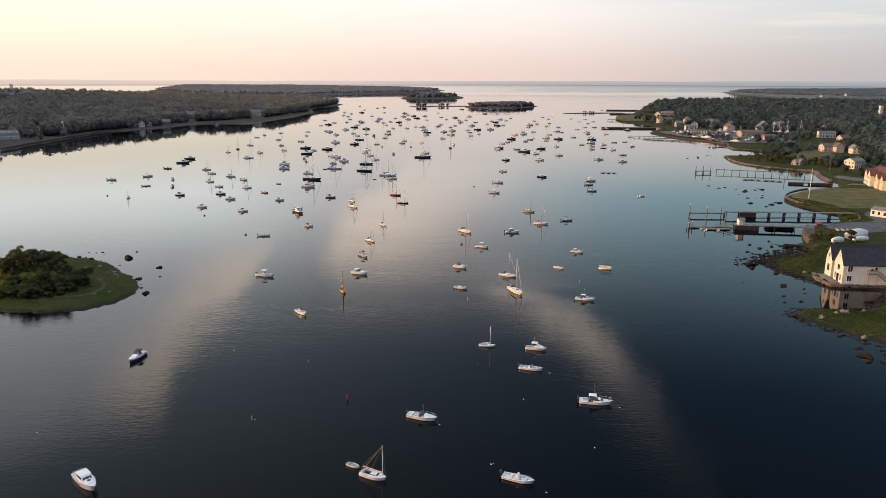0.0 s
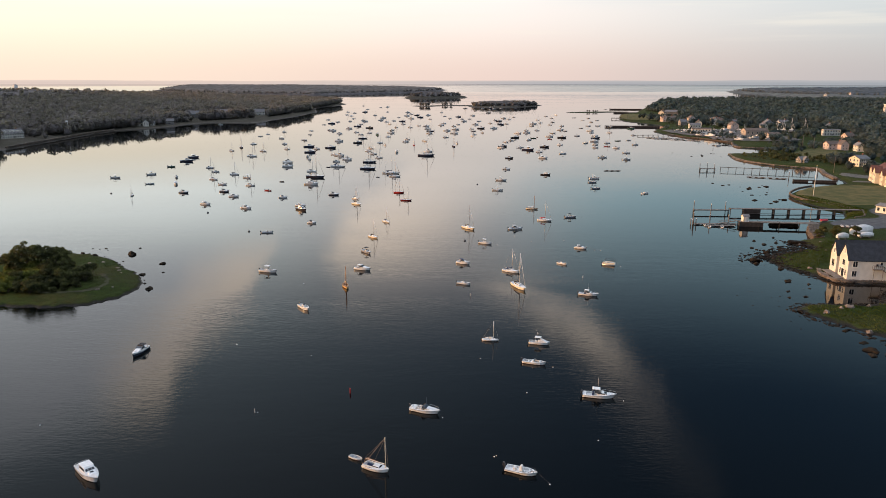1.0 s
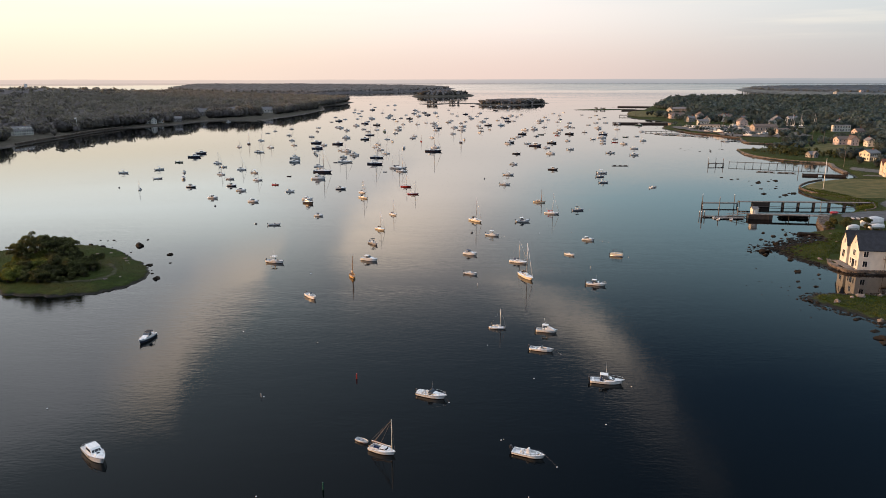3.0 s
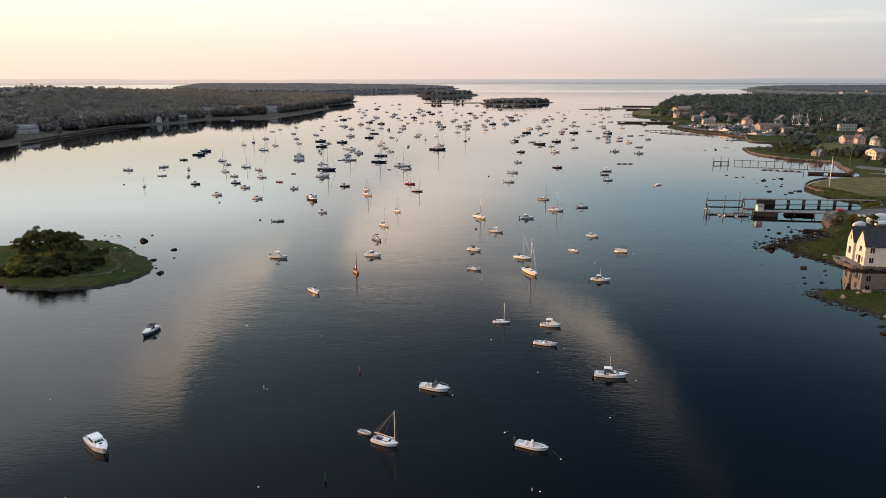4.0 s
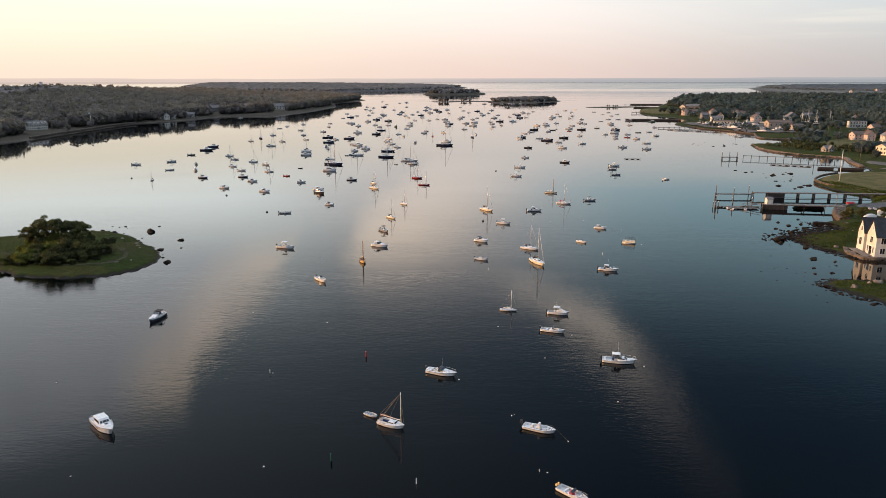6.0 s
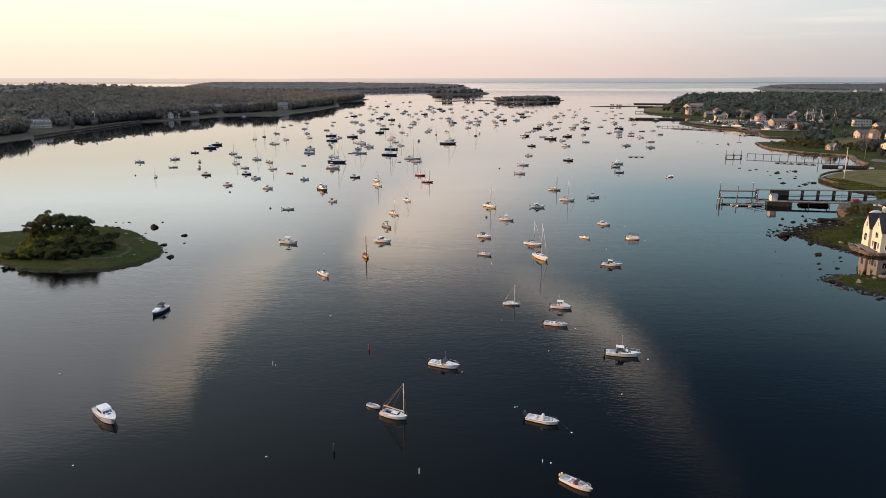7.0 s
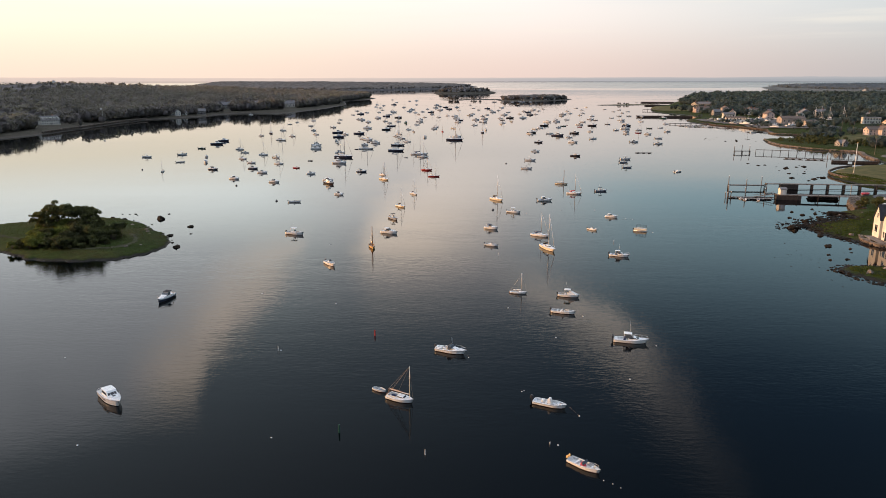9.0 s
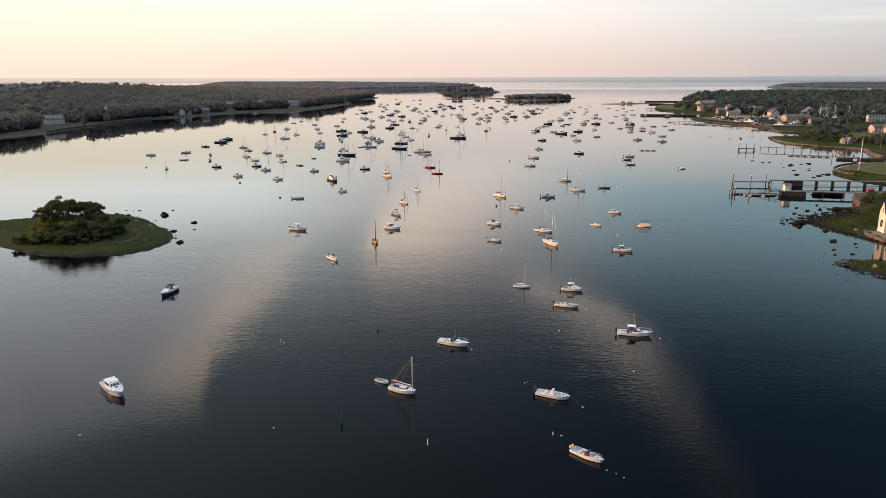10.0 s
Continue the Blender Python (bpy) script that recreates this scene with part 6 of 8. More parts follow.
def window(wall, at, face, w, h, cross=False):
    """A window on a wall. at: its centre on the wall's face; face: degrees the outward normal is turned from +x."""
    m = pose(*at, 0, 0, face)
    f = bmesh.new()
    t = 0.09
    rings = [[f.verts.new((x, sy * (w / 2 + e), sz * (h / 2 + e))) for sy, sz in ((-1, -1), (1, -1), (1, 1), (-1, 1))] for x, e in ((-0.05, t), (0.07, t), (0.07, 0), (-0.05, 0))]
    for a, b in zip(rings, rings[1:] + rings[:1]):
        for k in range(4):
            f.faces.new((a[k], a[(k + 1) % 4], b[(k + 1) % 4], b[k]))
    win = link("window", f, TRIM, wall, "", m)
    link("pane", box(-0.04, 0.02, -w / 2, w / 2, -h / 2, h / 2), PANE, win)
    if cross:
        link("glazing_bar", box(0.021, 0.045, -0.03, 0.03, -h / 2, h / 2), TRIM, win)
    return win


def gable_body(w, d, eave, ridge, z0=-1.0):
    bm = bmesh.new()
    pts = [(-d / 2, z0), (d / 2, z0), (d / 2, eave), (0, ridge), (-d / 2, eave)]
    a = [bm.verts.new((-w / 2, y, z)) for y, z in pts]
    b = [bm.verts.new((w / 2, y, z)) for y, z in pts]
    bm.faces.new(a), bm.faces.new(b[::-1])
    for i in range(5):
        bm.faces.new((a[i], a[(i + 1) % 5], b[(i + 1) % 5], b[i]))
    return bm


def gable_roof(w, d, eave, ridge, over=0.4, thick=0.22):
    bm = bmesh.new()
    run = d / 2
    fall = (ridge - eave) / run
    for s in (1, -1):
        pts = [(0, ridge + 0.03), (s * (run + over), eave - fall * over + 0.03), (s * (run + over), eave - fall * over + 0.03 + thick), (0, ridge + 0.03 + thick)]
        a = [bm.verts.new((-w / 2 - over, y, z)) for y, z in pts]
        b = [bm.verts.new((w / 2 + over, y, z)) for y, z in pts]
        bm.faces.new(a), bm.faces.new(b[::-1])
        for i in range(4):
            bm.faces.new((a[i], a[(i + 1) % 4], b[(i + 1) % 4], b[i]))
    return bm


def house(x, y, z, turn, w, d, eave, ridge, walls, roof, label, rows=2, cols=4, ends=2, chimney=True, porch=False, wing=None, dormers=0, category="house"):
    """A gabled house, ridge along its own x. wing: (along, length, depth, eave, ridge) of a cross wing towards -y."""
    h = empty("house", pose(x, y, z, 0, 0, turn), label, category, "houses round the harbour")
    wall = part("wall", gable_body(w, d, eave, ridge), walls, h)
    part("roof", gable_roof(w, d, eave, ridge), roof, h)
    step = eave / rows
    away = Vector((x, y - 20, 0)).normalized()
    along = Vector((math.cos(radians(turn)), math.sin(radians(turn)), 0))
    seen_long = [k for k in (1, -1) if k * away.dot(Vector((-along.y, along.x, 0))) < 0.15 or y < 420]
    seen_ends = [k for k in (1, -1) if k * away.dot(along) < 0.15 or y < 420]
    for r in range(rows):
        zc = step * (r + 0.55)
        for c in range(cols):
            xc = -w / 2 + w * (c + 0.5) / cols
            for s in seen_long:
                window(wall, (xc, s * d / 2, zc), 90 * s, min(1.1, w / cols * 0.5), step * 0.5)
        for c in range(ends):
            yc = -d / 2 + d * (c + 0.5) / ends
            for s in seen_ends:
                window(wall, (s * w / 2, yc, zc), 0 if s > 0 else 180, min(1.0, d / ends * 0.4), step * 0.5)
    for s in seen_ends:
        window(wall, (s * w / 2, 0, eave + (ridge - eave) * 0.35), 0 if s > 0 else 180, 0.7, (ridge - eave) * 0.28)
    part("door", box(-0.5, 0.5, -d / 2 - 0.06, -d / 2 + 0.02, 0.0, 2.05), DARK_TIMBER, h)
    if chimney:
        part("chimney", box(w * 0.22, w * 0.22 + 0.8, -0.4, 0.4, ridge - 1.2, ridge + 1.3, bevel=0.04), BRICKWORK, h)
    for k in range(dormers):
        xc = -w / 2 + w * (k + 0.5) / dormers
        dm = part("dormer", add_box(bmesh.new(), xc - 0.8, xc + 0.8, -d / 2 + 0.4, -0.3, eave + 0.3, eave + (ridge - eave) * 0.72), walls, h)
        window(dm, (xc, -d / 2 + 0.4, eave + 0.3 + (ridge - eave) * 0.22), -90, 0.8, (ridge - eave) * 0.3)
    if porch:
        part("porch_roof", box(-w * 0.4, w * 0.4, -d / 2 - 2.4, -d / 2, 2.5, 2.75, slope=(0, 0, 0.0, 0)), roof, h)
        for c in range(5):
            xc = -w * 0.38 + w * 0.76 * c / 4
            part("porch_post", box(xc - 0.09, xc + 0.09, -d / 2 - 2.3, -d / 2 - 2.1, -0.5, 2.5), TRIM, h)
    for a, wl, wd, we, wr in ((wing,) if wing and not isinstance(wing[0], tuple) else wing or ()):
        g = gable_body(wl, wd, we, wr)
        bmesh.ops.transform(g, matrix=pose(a, -d / 2 - wl / 2 + 0.6, 0, 0, 0, 90), verts=g.verts)
        wg = part("wing", g, walls, h)
        g = gable_roof(wl, wd, we, wr)
        bmesh.ops.transform(g, matrix=pose(a, -d / 2 - wl / 2 + 0.6, 0, 0, 0, 90), verts=g.verts)
        part("wing_roof", g, roof, h)
        for zc in (we * 0.28, we * 0.75):
            for xo in (-wd * 0.22, wd * 0.22):
                window(wg, (a + xo, -d / 2 - wl + 0.6, zc), -90, 0.8, 1.1)
    return h


def hz(x, y):
    return at_height(right_height, x, y)


def wz(x, y):
    return at_height(left_height, x, y)


def boathouse():
    """White waterside house: two steep gables to the water with a recessed link between, long body behind."""
    x0, z0 = 120.8, 1.25
    h = empty("waterside_house", pose(x0, 211.5, z0, 0, 0, -5), "white clapboard waterside house with twin gables and dark roof", "house", "houses round the harbour")

    def bay(y, d, length, eave, ridge, name):
        g = gable_body(length, d, eave, ridge)
        bmesh.ops.transform(g, matrix=pose(length / 2, y, 0), verts=g.verts)
        w = part(name, g, WALL_WHITE, h)
        g = gable_roof(length, d, eave, ridge, 0.3, 0.2)
        bmesh.ops.transform(g, matrix=pose(length / 2, y, 0), verts=g.verts)
        part("roof", g, SHINGLE, h, "dark slate-grey shingled gable roof")
        return w
    near = bay(-2.9, 6.0, 30.0, 6.0, 10.4, "near_wing")
    far = bay(4.0, 4.3, 24.0, 5.8, 9.8, "far_wing")
    part("link_wall", box(1.0, 20, 0.1, 1.85, -1.0, 5.3), WALL_GREY, h, "recessed dark link between the gables")
    part("link_roof", box(0.6, 20, -0.1, 2.0, 5.3, 5.5), SHINGLE_GREY, h)
    for zc in (1.7, 4.1):
        window(h, (1.0, 0.95, zc), 180, 1.0, 1.9)
    for y, zc, w, hh in ((-2.9, 7.9, 0.45, 1.2), (-2.9, 4.5, 1.5, 1.7), (-4.6, 1.6, 0.8, 1.8), (-1.2, 1.6, 0.8, 1.8)):
        window(near, (0.0, y, zc), 180, w, hh, True)
    part("double_door", box(-0.08, 0.03, -3.7, -2.1, 0.0, 2.5), PANE, h, "glazed double doors")
    part("door_frame", add_box(add_box(add_box(bmesh.new(), -0.1, 0.0, -3.85, -3.7, 0, 2.65), -0.1, 0.0, -2.1, -1.95, 0, 2.65), -0.1, 0, -3.85, -1.95, 2.5, 2.65), TRIM, h)
    for y, zc, w, hh in ((4.0, 6.6, 0.8, 1.4), (4.0, 2.6, 1.6, 2.2)):
        window(far, (0.0, y, zc), 180, w, hh, True)
    for x, zc in ((2.0, 4.6), (2.0, 1.6), (14.5, 4.5), (19.0, 4.5), (24.0, 4.5), (24.0, 1.6)):
        window(near, (x, -5.9, zc), -90, 1.3, 1.7, True)
    window(near, (9.5, -5.9, 4.9), -90, 0.7, 0.9)
    part("wall_lamp", box(8.0, 8.5, -6.25, -5.9, 4.2, 4.8, bevel=0.05), MOTOR, h)
    stair = part("outside_stair", bmesh.new(), TIMBER, h, "grey timber outside stair")
    bm = bmesh.new()
    add_box(bm, 7.0, 9.8, -7.1, -5.95, 3.2, 3.35)
    for k in range(12):
        add_box(bm, 9.8 + 0.32 * k, 10.2 + 0.32 * k, -7.0, -6.0, 2.95 - 0.25 * k, 3.02 - 0.25 * k)
    for y in (-7.1, -5.98):
        add_tube(bm, (7.0, y, 4.3), (9.8, y, 4.3), 0.05)
        add_tube(bm, (9.8, y, 4.3), (13.8, y, 1.0), 0.05)
        for k in range(6):
            add_tube(bm, (7.0 + 0.55 * k, y, 3.3), (7.0 + 0.55 * k, y, 4.3), 0.035)
        for k in range(6):
            add_tube(bm, (9.9 + 0.75 * k, y, 3.1 - 0.6 * k), (9.9 + 0.75 * k, y, 4.25 - 0.62 * k), 0.035)
    for x in (7.1, 9.7):
        add_tube(bm, (x, -7.0, -0.5), (x, -7.0, 3.2), 0.07)
    bm.to_mesh(stair.data)
    bm.free()
    part("terrace", box(-2.6, 0.0, -4.9, 5.4, -0.25, -0.1), TIMBER, h, "weathered timber terrace")
    part("chimney", box(15, 15.9, -3.3, -2.5, 9.8, 12.0, bevel=0.04), BRICKWORK, h)


boathouse()


def rubble(name, line, width, height, base, size, material, label, seed, category="stone wall", rows=3, lean=0.3):
    """A wall or bank of separate uneven blocks, laid along a line, all in one mesh."""
    rnd = random.Random(seed)
    pts = curve_through(line, size * 0.9, closed=False)
    ball = bmesh.new()
    bmesh.ops.create_cube(ball, size=1.0)
    bmesh.ops.bevel(ball, geom=list(ball.edges), offset=0.16, segments=1, affect="EDGES")
    bmesh.ops.triangulate(ball, faces=ball.faces)
    ball.verts.index_update()
    cv = np.array([v.co[:] for v in ball.verts])
    cf = np.array([[v.index for v in f.verts] for f in ball.faces])
    vs, fs, base_i = [], [], 0
    for i in range(len(pts) - 1):
        a, b = pts[i], pts[i + 1]
        t = (b - a) / (np.linalg.norm(b - a) + 1e-9)
        nrm = np.array([-t[1], t[0]])
        for r in range(rows):
            for k in range(max(1, int(width / size))):
                s = size * rnd.uniform(0.75, 1.25)
                off = (k + 0.5) / max(1, int(width / size)) - 0.5
                p = a + (b - a) * rnd.uniform(0.2, 0.8) + nrm * (off * width * (1 - lean * r / rows) + rnd.uniform(-0.1, 0.1) * size)
                q = Euler((rnd.uniform(-0.25, 0.25), rnd.uniform(-0.25, 0.25), math.atan2(t[1], t[0]) + rnd.uniform(-0.3, 0.3))).to_matrix()
                v = (cv * np.array([s * 1.2, s, height / rows * rnd.uniform(1.0, 1.4)])) @ np.array(q).T
                vs.append(v + np.array([p[0], p[1], base + height * (r + 0.5) / rows]))
                fs.append(cf + base_i)
                base_i += len(cv)
    me = raw(name, np.concatenate(vs), np.concatenate(fs).tolist())
    me.materials.append(material)
    return tagged(new(name, me), label, category, kind="structure")


rubble("trim_terrace_wall", [(118.6, 219.0), (116.6, 213), (117.0, 208), (119.4, 205.4), (128, 204.8), (140, 203.6)], 1.6, 1.1, -0.1, 0.7, WALL_STONE, "rounded granite boulders under the house terrace", 1)
rubble("trim_lawn_wall", [(206, 399), (193, 388.5), (181, 372), (178.6, 358), (180.5, 346), (186, 331), (190, 321)], 0.7, 1.0, 0.7, 0.7, WALL_STONE, "low pale granite wall round the lawn", 2, rows=2)
rubble("trim_point_wall", [(231, 585), (222.5, 543), (230.5, 511), (243.5, 495.5), (254, 486), (246, 462), (240, 437)], 3.4, 1.2, -0.2, 1.0, WALL_STONE, "brown granite sea wall along the point", 3, rows=2, lean=0.7)
rubble("trim_jetty", [(141, 263), (144, 272), (149, 283), (154, 291)], 5.0, 1.8, 0.1, 1.1, WALL_STONE, "heaped stone jetty beside the pier", 4, rows=3)
rubble("trim_ramp_wall", [(190, 321), (183, 306), (176, 301)], 0.7, 1.2, 0.9, 0.8, WALL_STONE, "stone wall beside the small beach", 5, rows=2)
rubble("trim_shore_bank", [(128, 259.5), (139, 256), (150, 252)], 3.0, 0.8, 0.0, 0.7, DARK_ROCK, "rough stone bank by the shore", 6, rows=2)
rubble("trim_quay", [(243, 850), (250, 768), (262, 747), (276, 697)], 2.0, 1.2, -0.2, 1.6, BARK, "worn dark timber and stone quay edge", 7, rows=1, lean=0)
rubble("trim_inner_quay", [(276, 697), (263, 648), (291, 636)], 2.4, 1.2, -0.2, 1.5, WALL_STONE, "red-brown stone quay at the inlet", 8, rows=1, lean=0)


def patch(name, outline, step, lift, material, label, category):
    line = curve_through(outline, 3)
    x0, y0 = line.min(0)
    x1, y1 = line.max(0)
    cells = grid_cells(x0, x1, y0, y1, step, lambda p: right_height(p) + lift, lambda c: inside_depth(c, line) > 0)
    land(name, [cells], material, label, category)


patch("lawn", [(183, 370), (181, 358), (183, 347), (188, 333), (215, 333), (262, 350), (300, 372), (268, 388), (230, 396), (208, 396), (196, 387)], 1.0, 0.10, LAWN, "large mown lawn turning brown", "lawn")
patch("road", [(158, 288), (170, 296), (186, 300), (192, 318), (215, 330), (300, 352), (300, 320), (215, 295), (175, 276), (160, 277)], 1.0, 0.16, ASPHALT, "grey asphalt car park and lane", "road")
patch("pavement_gravel", [(246, 440), (252, 425), (275, 405), (284, 420), (262, 436), (252, 452)], 1.0, 0.12, GRAVEL, "stony ground by the inlet", "ground")
patch("road_lane", [(236, 412), (262, 398), (310, 384), (312, 389), (264, 404), (239, 417)], 1.0, 0.14, GRAVEL, "pale lane along the lawn", "road")
patch("lawn_point", [(264, 520), (288, 528), (312, 572), (338, 622), (318, 618), (285, 585), (266, 556)], 1.5, 0.14, LAWN, "grass behind the point", "lawn")
patch("lawn_far", [(300, 1255), (265, 1105), (285, 1060), (345, 1090), (345, 1200)], 4, 0.25, LAWN, "broad lawn on the far point", "lawn")
patch("pavement_yard", [(252, 845), (256, 772), (268, 750), (282, 700), (345, 700), (345, 830), (300, 850)], 4, 0.2, GRAVEL, "boatyard gravel", "yard")


# ---- piers ----
rubble("trim_crib_mound", [(135.5, 291.5), (140, 291.8), (146, 290.6)], 4.0, 1.3, -0.3, 0.9, DARK_ROCK, "mound of dark weedy rocks under the pier", 9, rows=2, lean=0.7)


def pier(name, a, b, width, deck, posts, label, rails=True, skirt=None, material=None, deep=-1.2, thick=0.3, lower=None):
    a, b = Vector((*a, 0)), Vector((*b, 0))
    n = (b - a).length
    ang = math.degrees(math.atan2(b.y - a.y, b.x - a.x))
    p = empty(name, pose(a.x, a.y, 0, 0, 0, ang), label, "pier")
    part("deck", box(0, n, -width / 2, width / 2, deck - thick, deck, bevel=0.04), material or TIMBER, p)
    bm = bmesh.new()
    for k in range(int(n / 0.9)):
        add_box(bm, k * 0.9 + 0.03, k * 0.9 + 0.85, -width / 2 - 0.06, width / 2 + 0.06, deck + 0.003, deck + 0.05)
    tagged(part("planking", bm, material or TIMBER, p), kind="stuff")
    for k in range(posts):
        x = n * k / max(1, posts - 1)
        for y in (-width / 2 + 0.15, width / 2 - 0.15):
            part("post", tube((x, y, deep), (x, y, deck + (0.9 if rails else 0.3)), 0.16, 0.14, 7), DARK_TIMBER, p)
        part("cross_beam", box(x - 0.15, x + 0.15, -width / 2, width / 2, deck - thick - 0.3, deck - thick), DARK_TIMBER, p)
    if rails:
        for y in (-width / 2 + 0.1, width / 2 - 0.1):
            part("handrail", box(0, n, y - 0.05, y + 0.05, deck + 0.85, deck + 0.95), TIMBER, p)
            part("mid_rail", box(0, n, y - 0.03, y + 0.03, deck + 0.45, deck + 0.53), TIMBER, p)
    if lower:
        part("lower_walkway", box(lower[0], lower[1], -width / 2 - 0.9, -width / 2 - 0.1, lower[2] - 0.12, lower[2], bevel=0.03), DARK_TIMBER, p, "dark low walkway beside the piles")
    for k, (x0, x1) in enumerate(skirt or ()):
        part("timber_crib", box(x0, x1, -width / 2 + 0.1, width / 2 - 0.1, deep, deck - thick), DARK_TIMBER, p, "dark planked crib under the deck")
    return p


def mooring_pile(x, y, top, material=None, r=0.2):
    p = empty("mooring_pile", pose(x, y, 0), "tall wooden mooring pile standing in the water", "pile", "mooring piles")
    part("shaft", tube((0, 0, -1.5), (0, 0, top), r, r * 0.85, 8), material or TIMBER, p, smooth_shade=True)
    part("cap", add_tube(bmesh.new(), (0, 0, top), (0, 0, top + 0.35), r * 1.05, 0.03, 8), TRIM, p, "white conical cap")
    return p


def float_dock(x, y, turn, length, width=2.2):
    f = empty("floating_dock", pose(x, y, 0, 0, 0, turn), "grey timber floating dock on the water", "dock", "floating docks")
    part("deck", box(-length / 2, length / 2, -width / 2, width / 2, 0.30, 0.48, bevel=0.03), TIMBER, f)
    for k in range(max(2, int(length / 3))):
        xc = -length / 2 + length * (k + 0.5) / max(2, int(length / 3))
        part("float", box(xc - 0.8, xc + 0.8, -width / 2 + 0.1, width / 2 - 0.1, -0.2, 0.3, bevel=0.04), DARK_TIMBER, f)
    return f


pier("pier", (128.5, 319.2), (187, 317.0), 2.4, 2.4, 2, "long dark timber pier on heavy piled bents", rails=False, skirt=[(6, 13.6)] + [(19.6 + 6.85 * k, 20.05 + 6.85 * k) for k in range(6)], lower=(6, 52, 0.40), thick=0.2)
pier("trestle", (112, 319.6), (128, 319.3), 1.6, 1.7, 2, "narrow timber trestle at a pier's end", rails=False)
for x, y, h in ((112.4, 320.6, 5.4), (127.0, 320.6, 5.2), (119.5, 318.2, 4.4), (103.2, 293.6, 5.0), (104.0, 292.6, 2.6), (102.6, 292.6, 2.4), (103.6, 294.4, 2.5), (102.2, 293.8, 2.3), (104.4, 293.8, 2.4), (110.5, 294.6, 4.0), (118.5, 294.6, 3.8)):
    mooring_pile(x, y, h)
float_dock(112.5, 293.4, 0, 18)
float_dock(113.5, 289.8, 0, 12)
pier("pier", (121.5, 291.0), (153, 287.0), 3.2, 2.0, 5, "timber pier on a dark crib beside the stone jetty", rails=False, skirt=[(0.2, 9.5)], thick=0.2)
gangway = empty("gangway", look((121.4, 292.2, 2.0), (113.6, 293.2, 0.55)), "sloping timber gangway from the pier down to a float", "gangway")
span = math.hypot(7.8, 1.45)
part("deck", box(-0.6, 0.6, -0.06, 0.06, -span, 0), TIMBER, gangway)
for side in (-0.62, 0.62):
    part("side_rail", box(side - 0.04, side + 0.04, 0.85, 0.93, -span, 0), TIMBER, gangway)
    for k in range(4):
        part("baluster", box(side - 0.03, side + 0.03, 0, 0.86, -span * (k + 0.5) / 4 - 0.03, -span * (k + 0.5) / 4 + 0.03), TIMBER, gangway)
shed = empty("pier_shed", pose(124.0, 291.0, 2.05), "small white shed standing on the pier", "shed")
part("wall", gable_body(2.4, 2.6, 2.2, 2.9, 0.0), WALL_WHITE, shed)
part("roof", gable_roof(2.4, 2.6, 2.2, 2.9, 0.2, 0.1), SHINGLE_GREY, shed)
part("door", box(-0.45, 0.45, -1.35, -1.28, 0.05, 2.0), TRIM, shed)
pier("pier", (183.7, 479.2), (240, 459.4), 1.3, 2.3, 13, "slender timber pier on many piles", rails=False, material=BARK, thick=0.16)
pier("pier", (168.8, 476.6), (178.8, 476.8), 2.0, 1.6, 3, "detached timber pier head on piles", rails=False)
for x, y, h in ((169.0, 477.5, 5.0), (174.0, 477.7, 5.2), (179.0, 477.6, 4.8), (210.4, 436.5, 4.5)):
    mooring_pile(x, y, h)
float_dock(193, 443, -22, 11)
float_dock(204, 438.3, -22, 11)
pier("crib_wharf", (208.5, 426.5), (232, 421.0), 2.2, 1.15, 7, "dark boarded wharf at the head of the inlet", rails=False, skirt=[(0.1, 8), (11, 23.5)], material=DARK_TIMBER)
pier("pier", (200.5, 932), (275, 925.5), 5.0, 2.0, 12, "long stone-coloured town pier", rails=False, skirt=[(1, 70)])
pier("pier", (250, 1118), (300, 1112), 4.0, 1.8, 8, "timber pier on the far point", rails=True)
pier("pier", (330, 1500), (400, 1490), 5.0, 2.0, 8, "far dark timber pier on cribs", rails=False, skirt=[(1, 66)])
pier("pier", (300, 1330), (345, 1325), 4.0, 2.0, 6, "far dark timber pier on cribs", rails=False, skirt=[(1, 44)])
pier("jetty", (204, 778), (246, 787), 2.0, 1.3, 8, "thin timber jetty by the marina", rails=False)
pier("pier", (-266, 970), (-284, 985), 3.0, 1.6, 4, "short timber dock on the western shore", rails=False)
for k in range(5):
    float_dock(214 + 7.5 * k, 752 - 6.0 * k + (k % 2) * 4, -78, 24, 2.0)
float_dock(226, 748, -18, 40, 2.2)
float_dock(258, 668, 10, 26, 2.2)

# ---- the eastern shore ----
house(252.5, 400, hz(252.5, 400), -105, 38, 12, 6.0, 10.2, WALL_CREAM, SHINGLE_RED, "large cream house with red-brown roof and dormers", 2, 8, 3, True, False, ((-14.5, 2.5, 5, 6.0, 9.0), (-4.5, 3.5, 5.5, 6.2, 9.4), (5.5, 2.5, 5, 6.0, 9.0), (14.5, 2.5, 5, 6.0, 9.0)), 0)
house(283, 489, hz(283, 489), 20, 9.5, 8.5, 5.2, 7.2, WALL_CREAM, SHINGLE_GREY, "cream two-storey villa with a porch", 2, 5, 3, True, True)
house(328, 606, hz(328, 606), 6, 16, 8, 4.7, 7.0, WALL_PINK, SHINGLE_BROWN, "salmon boarded house with brown roof", 2, 5, 2, True, False, (3, 6, 7, 5.0, 8.0))
house(340, 590, hz(340, 590), 80, 10, 6, 4.7, 6.9, WALL_WHITE, SHINGLE_GREY, "white gabled house beside the salmon house", 2, 3, 2)
house(254, 510, hz(254, 510), 15, 6.5, 5, 2.2, 4.2, WALL_GREY, SHINGLE_GREY, "small grey shingled boathouse with a front gable", 1, 3, 2, False, False, (0, 2, 3.4, 2.3, 4.4), category="boathouse")
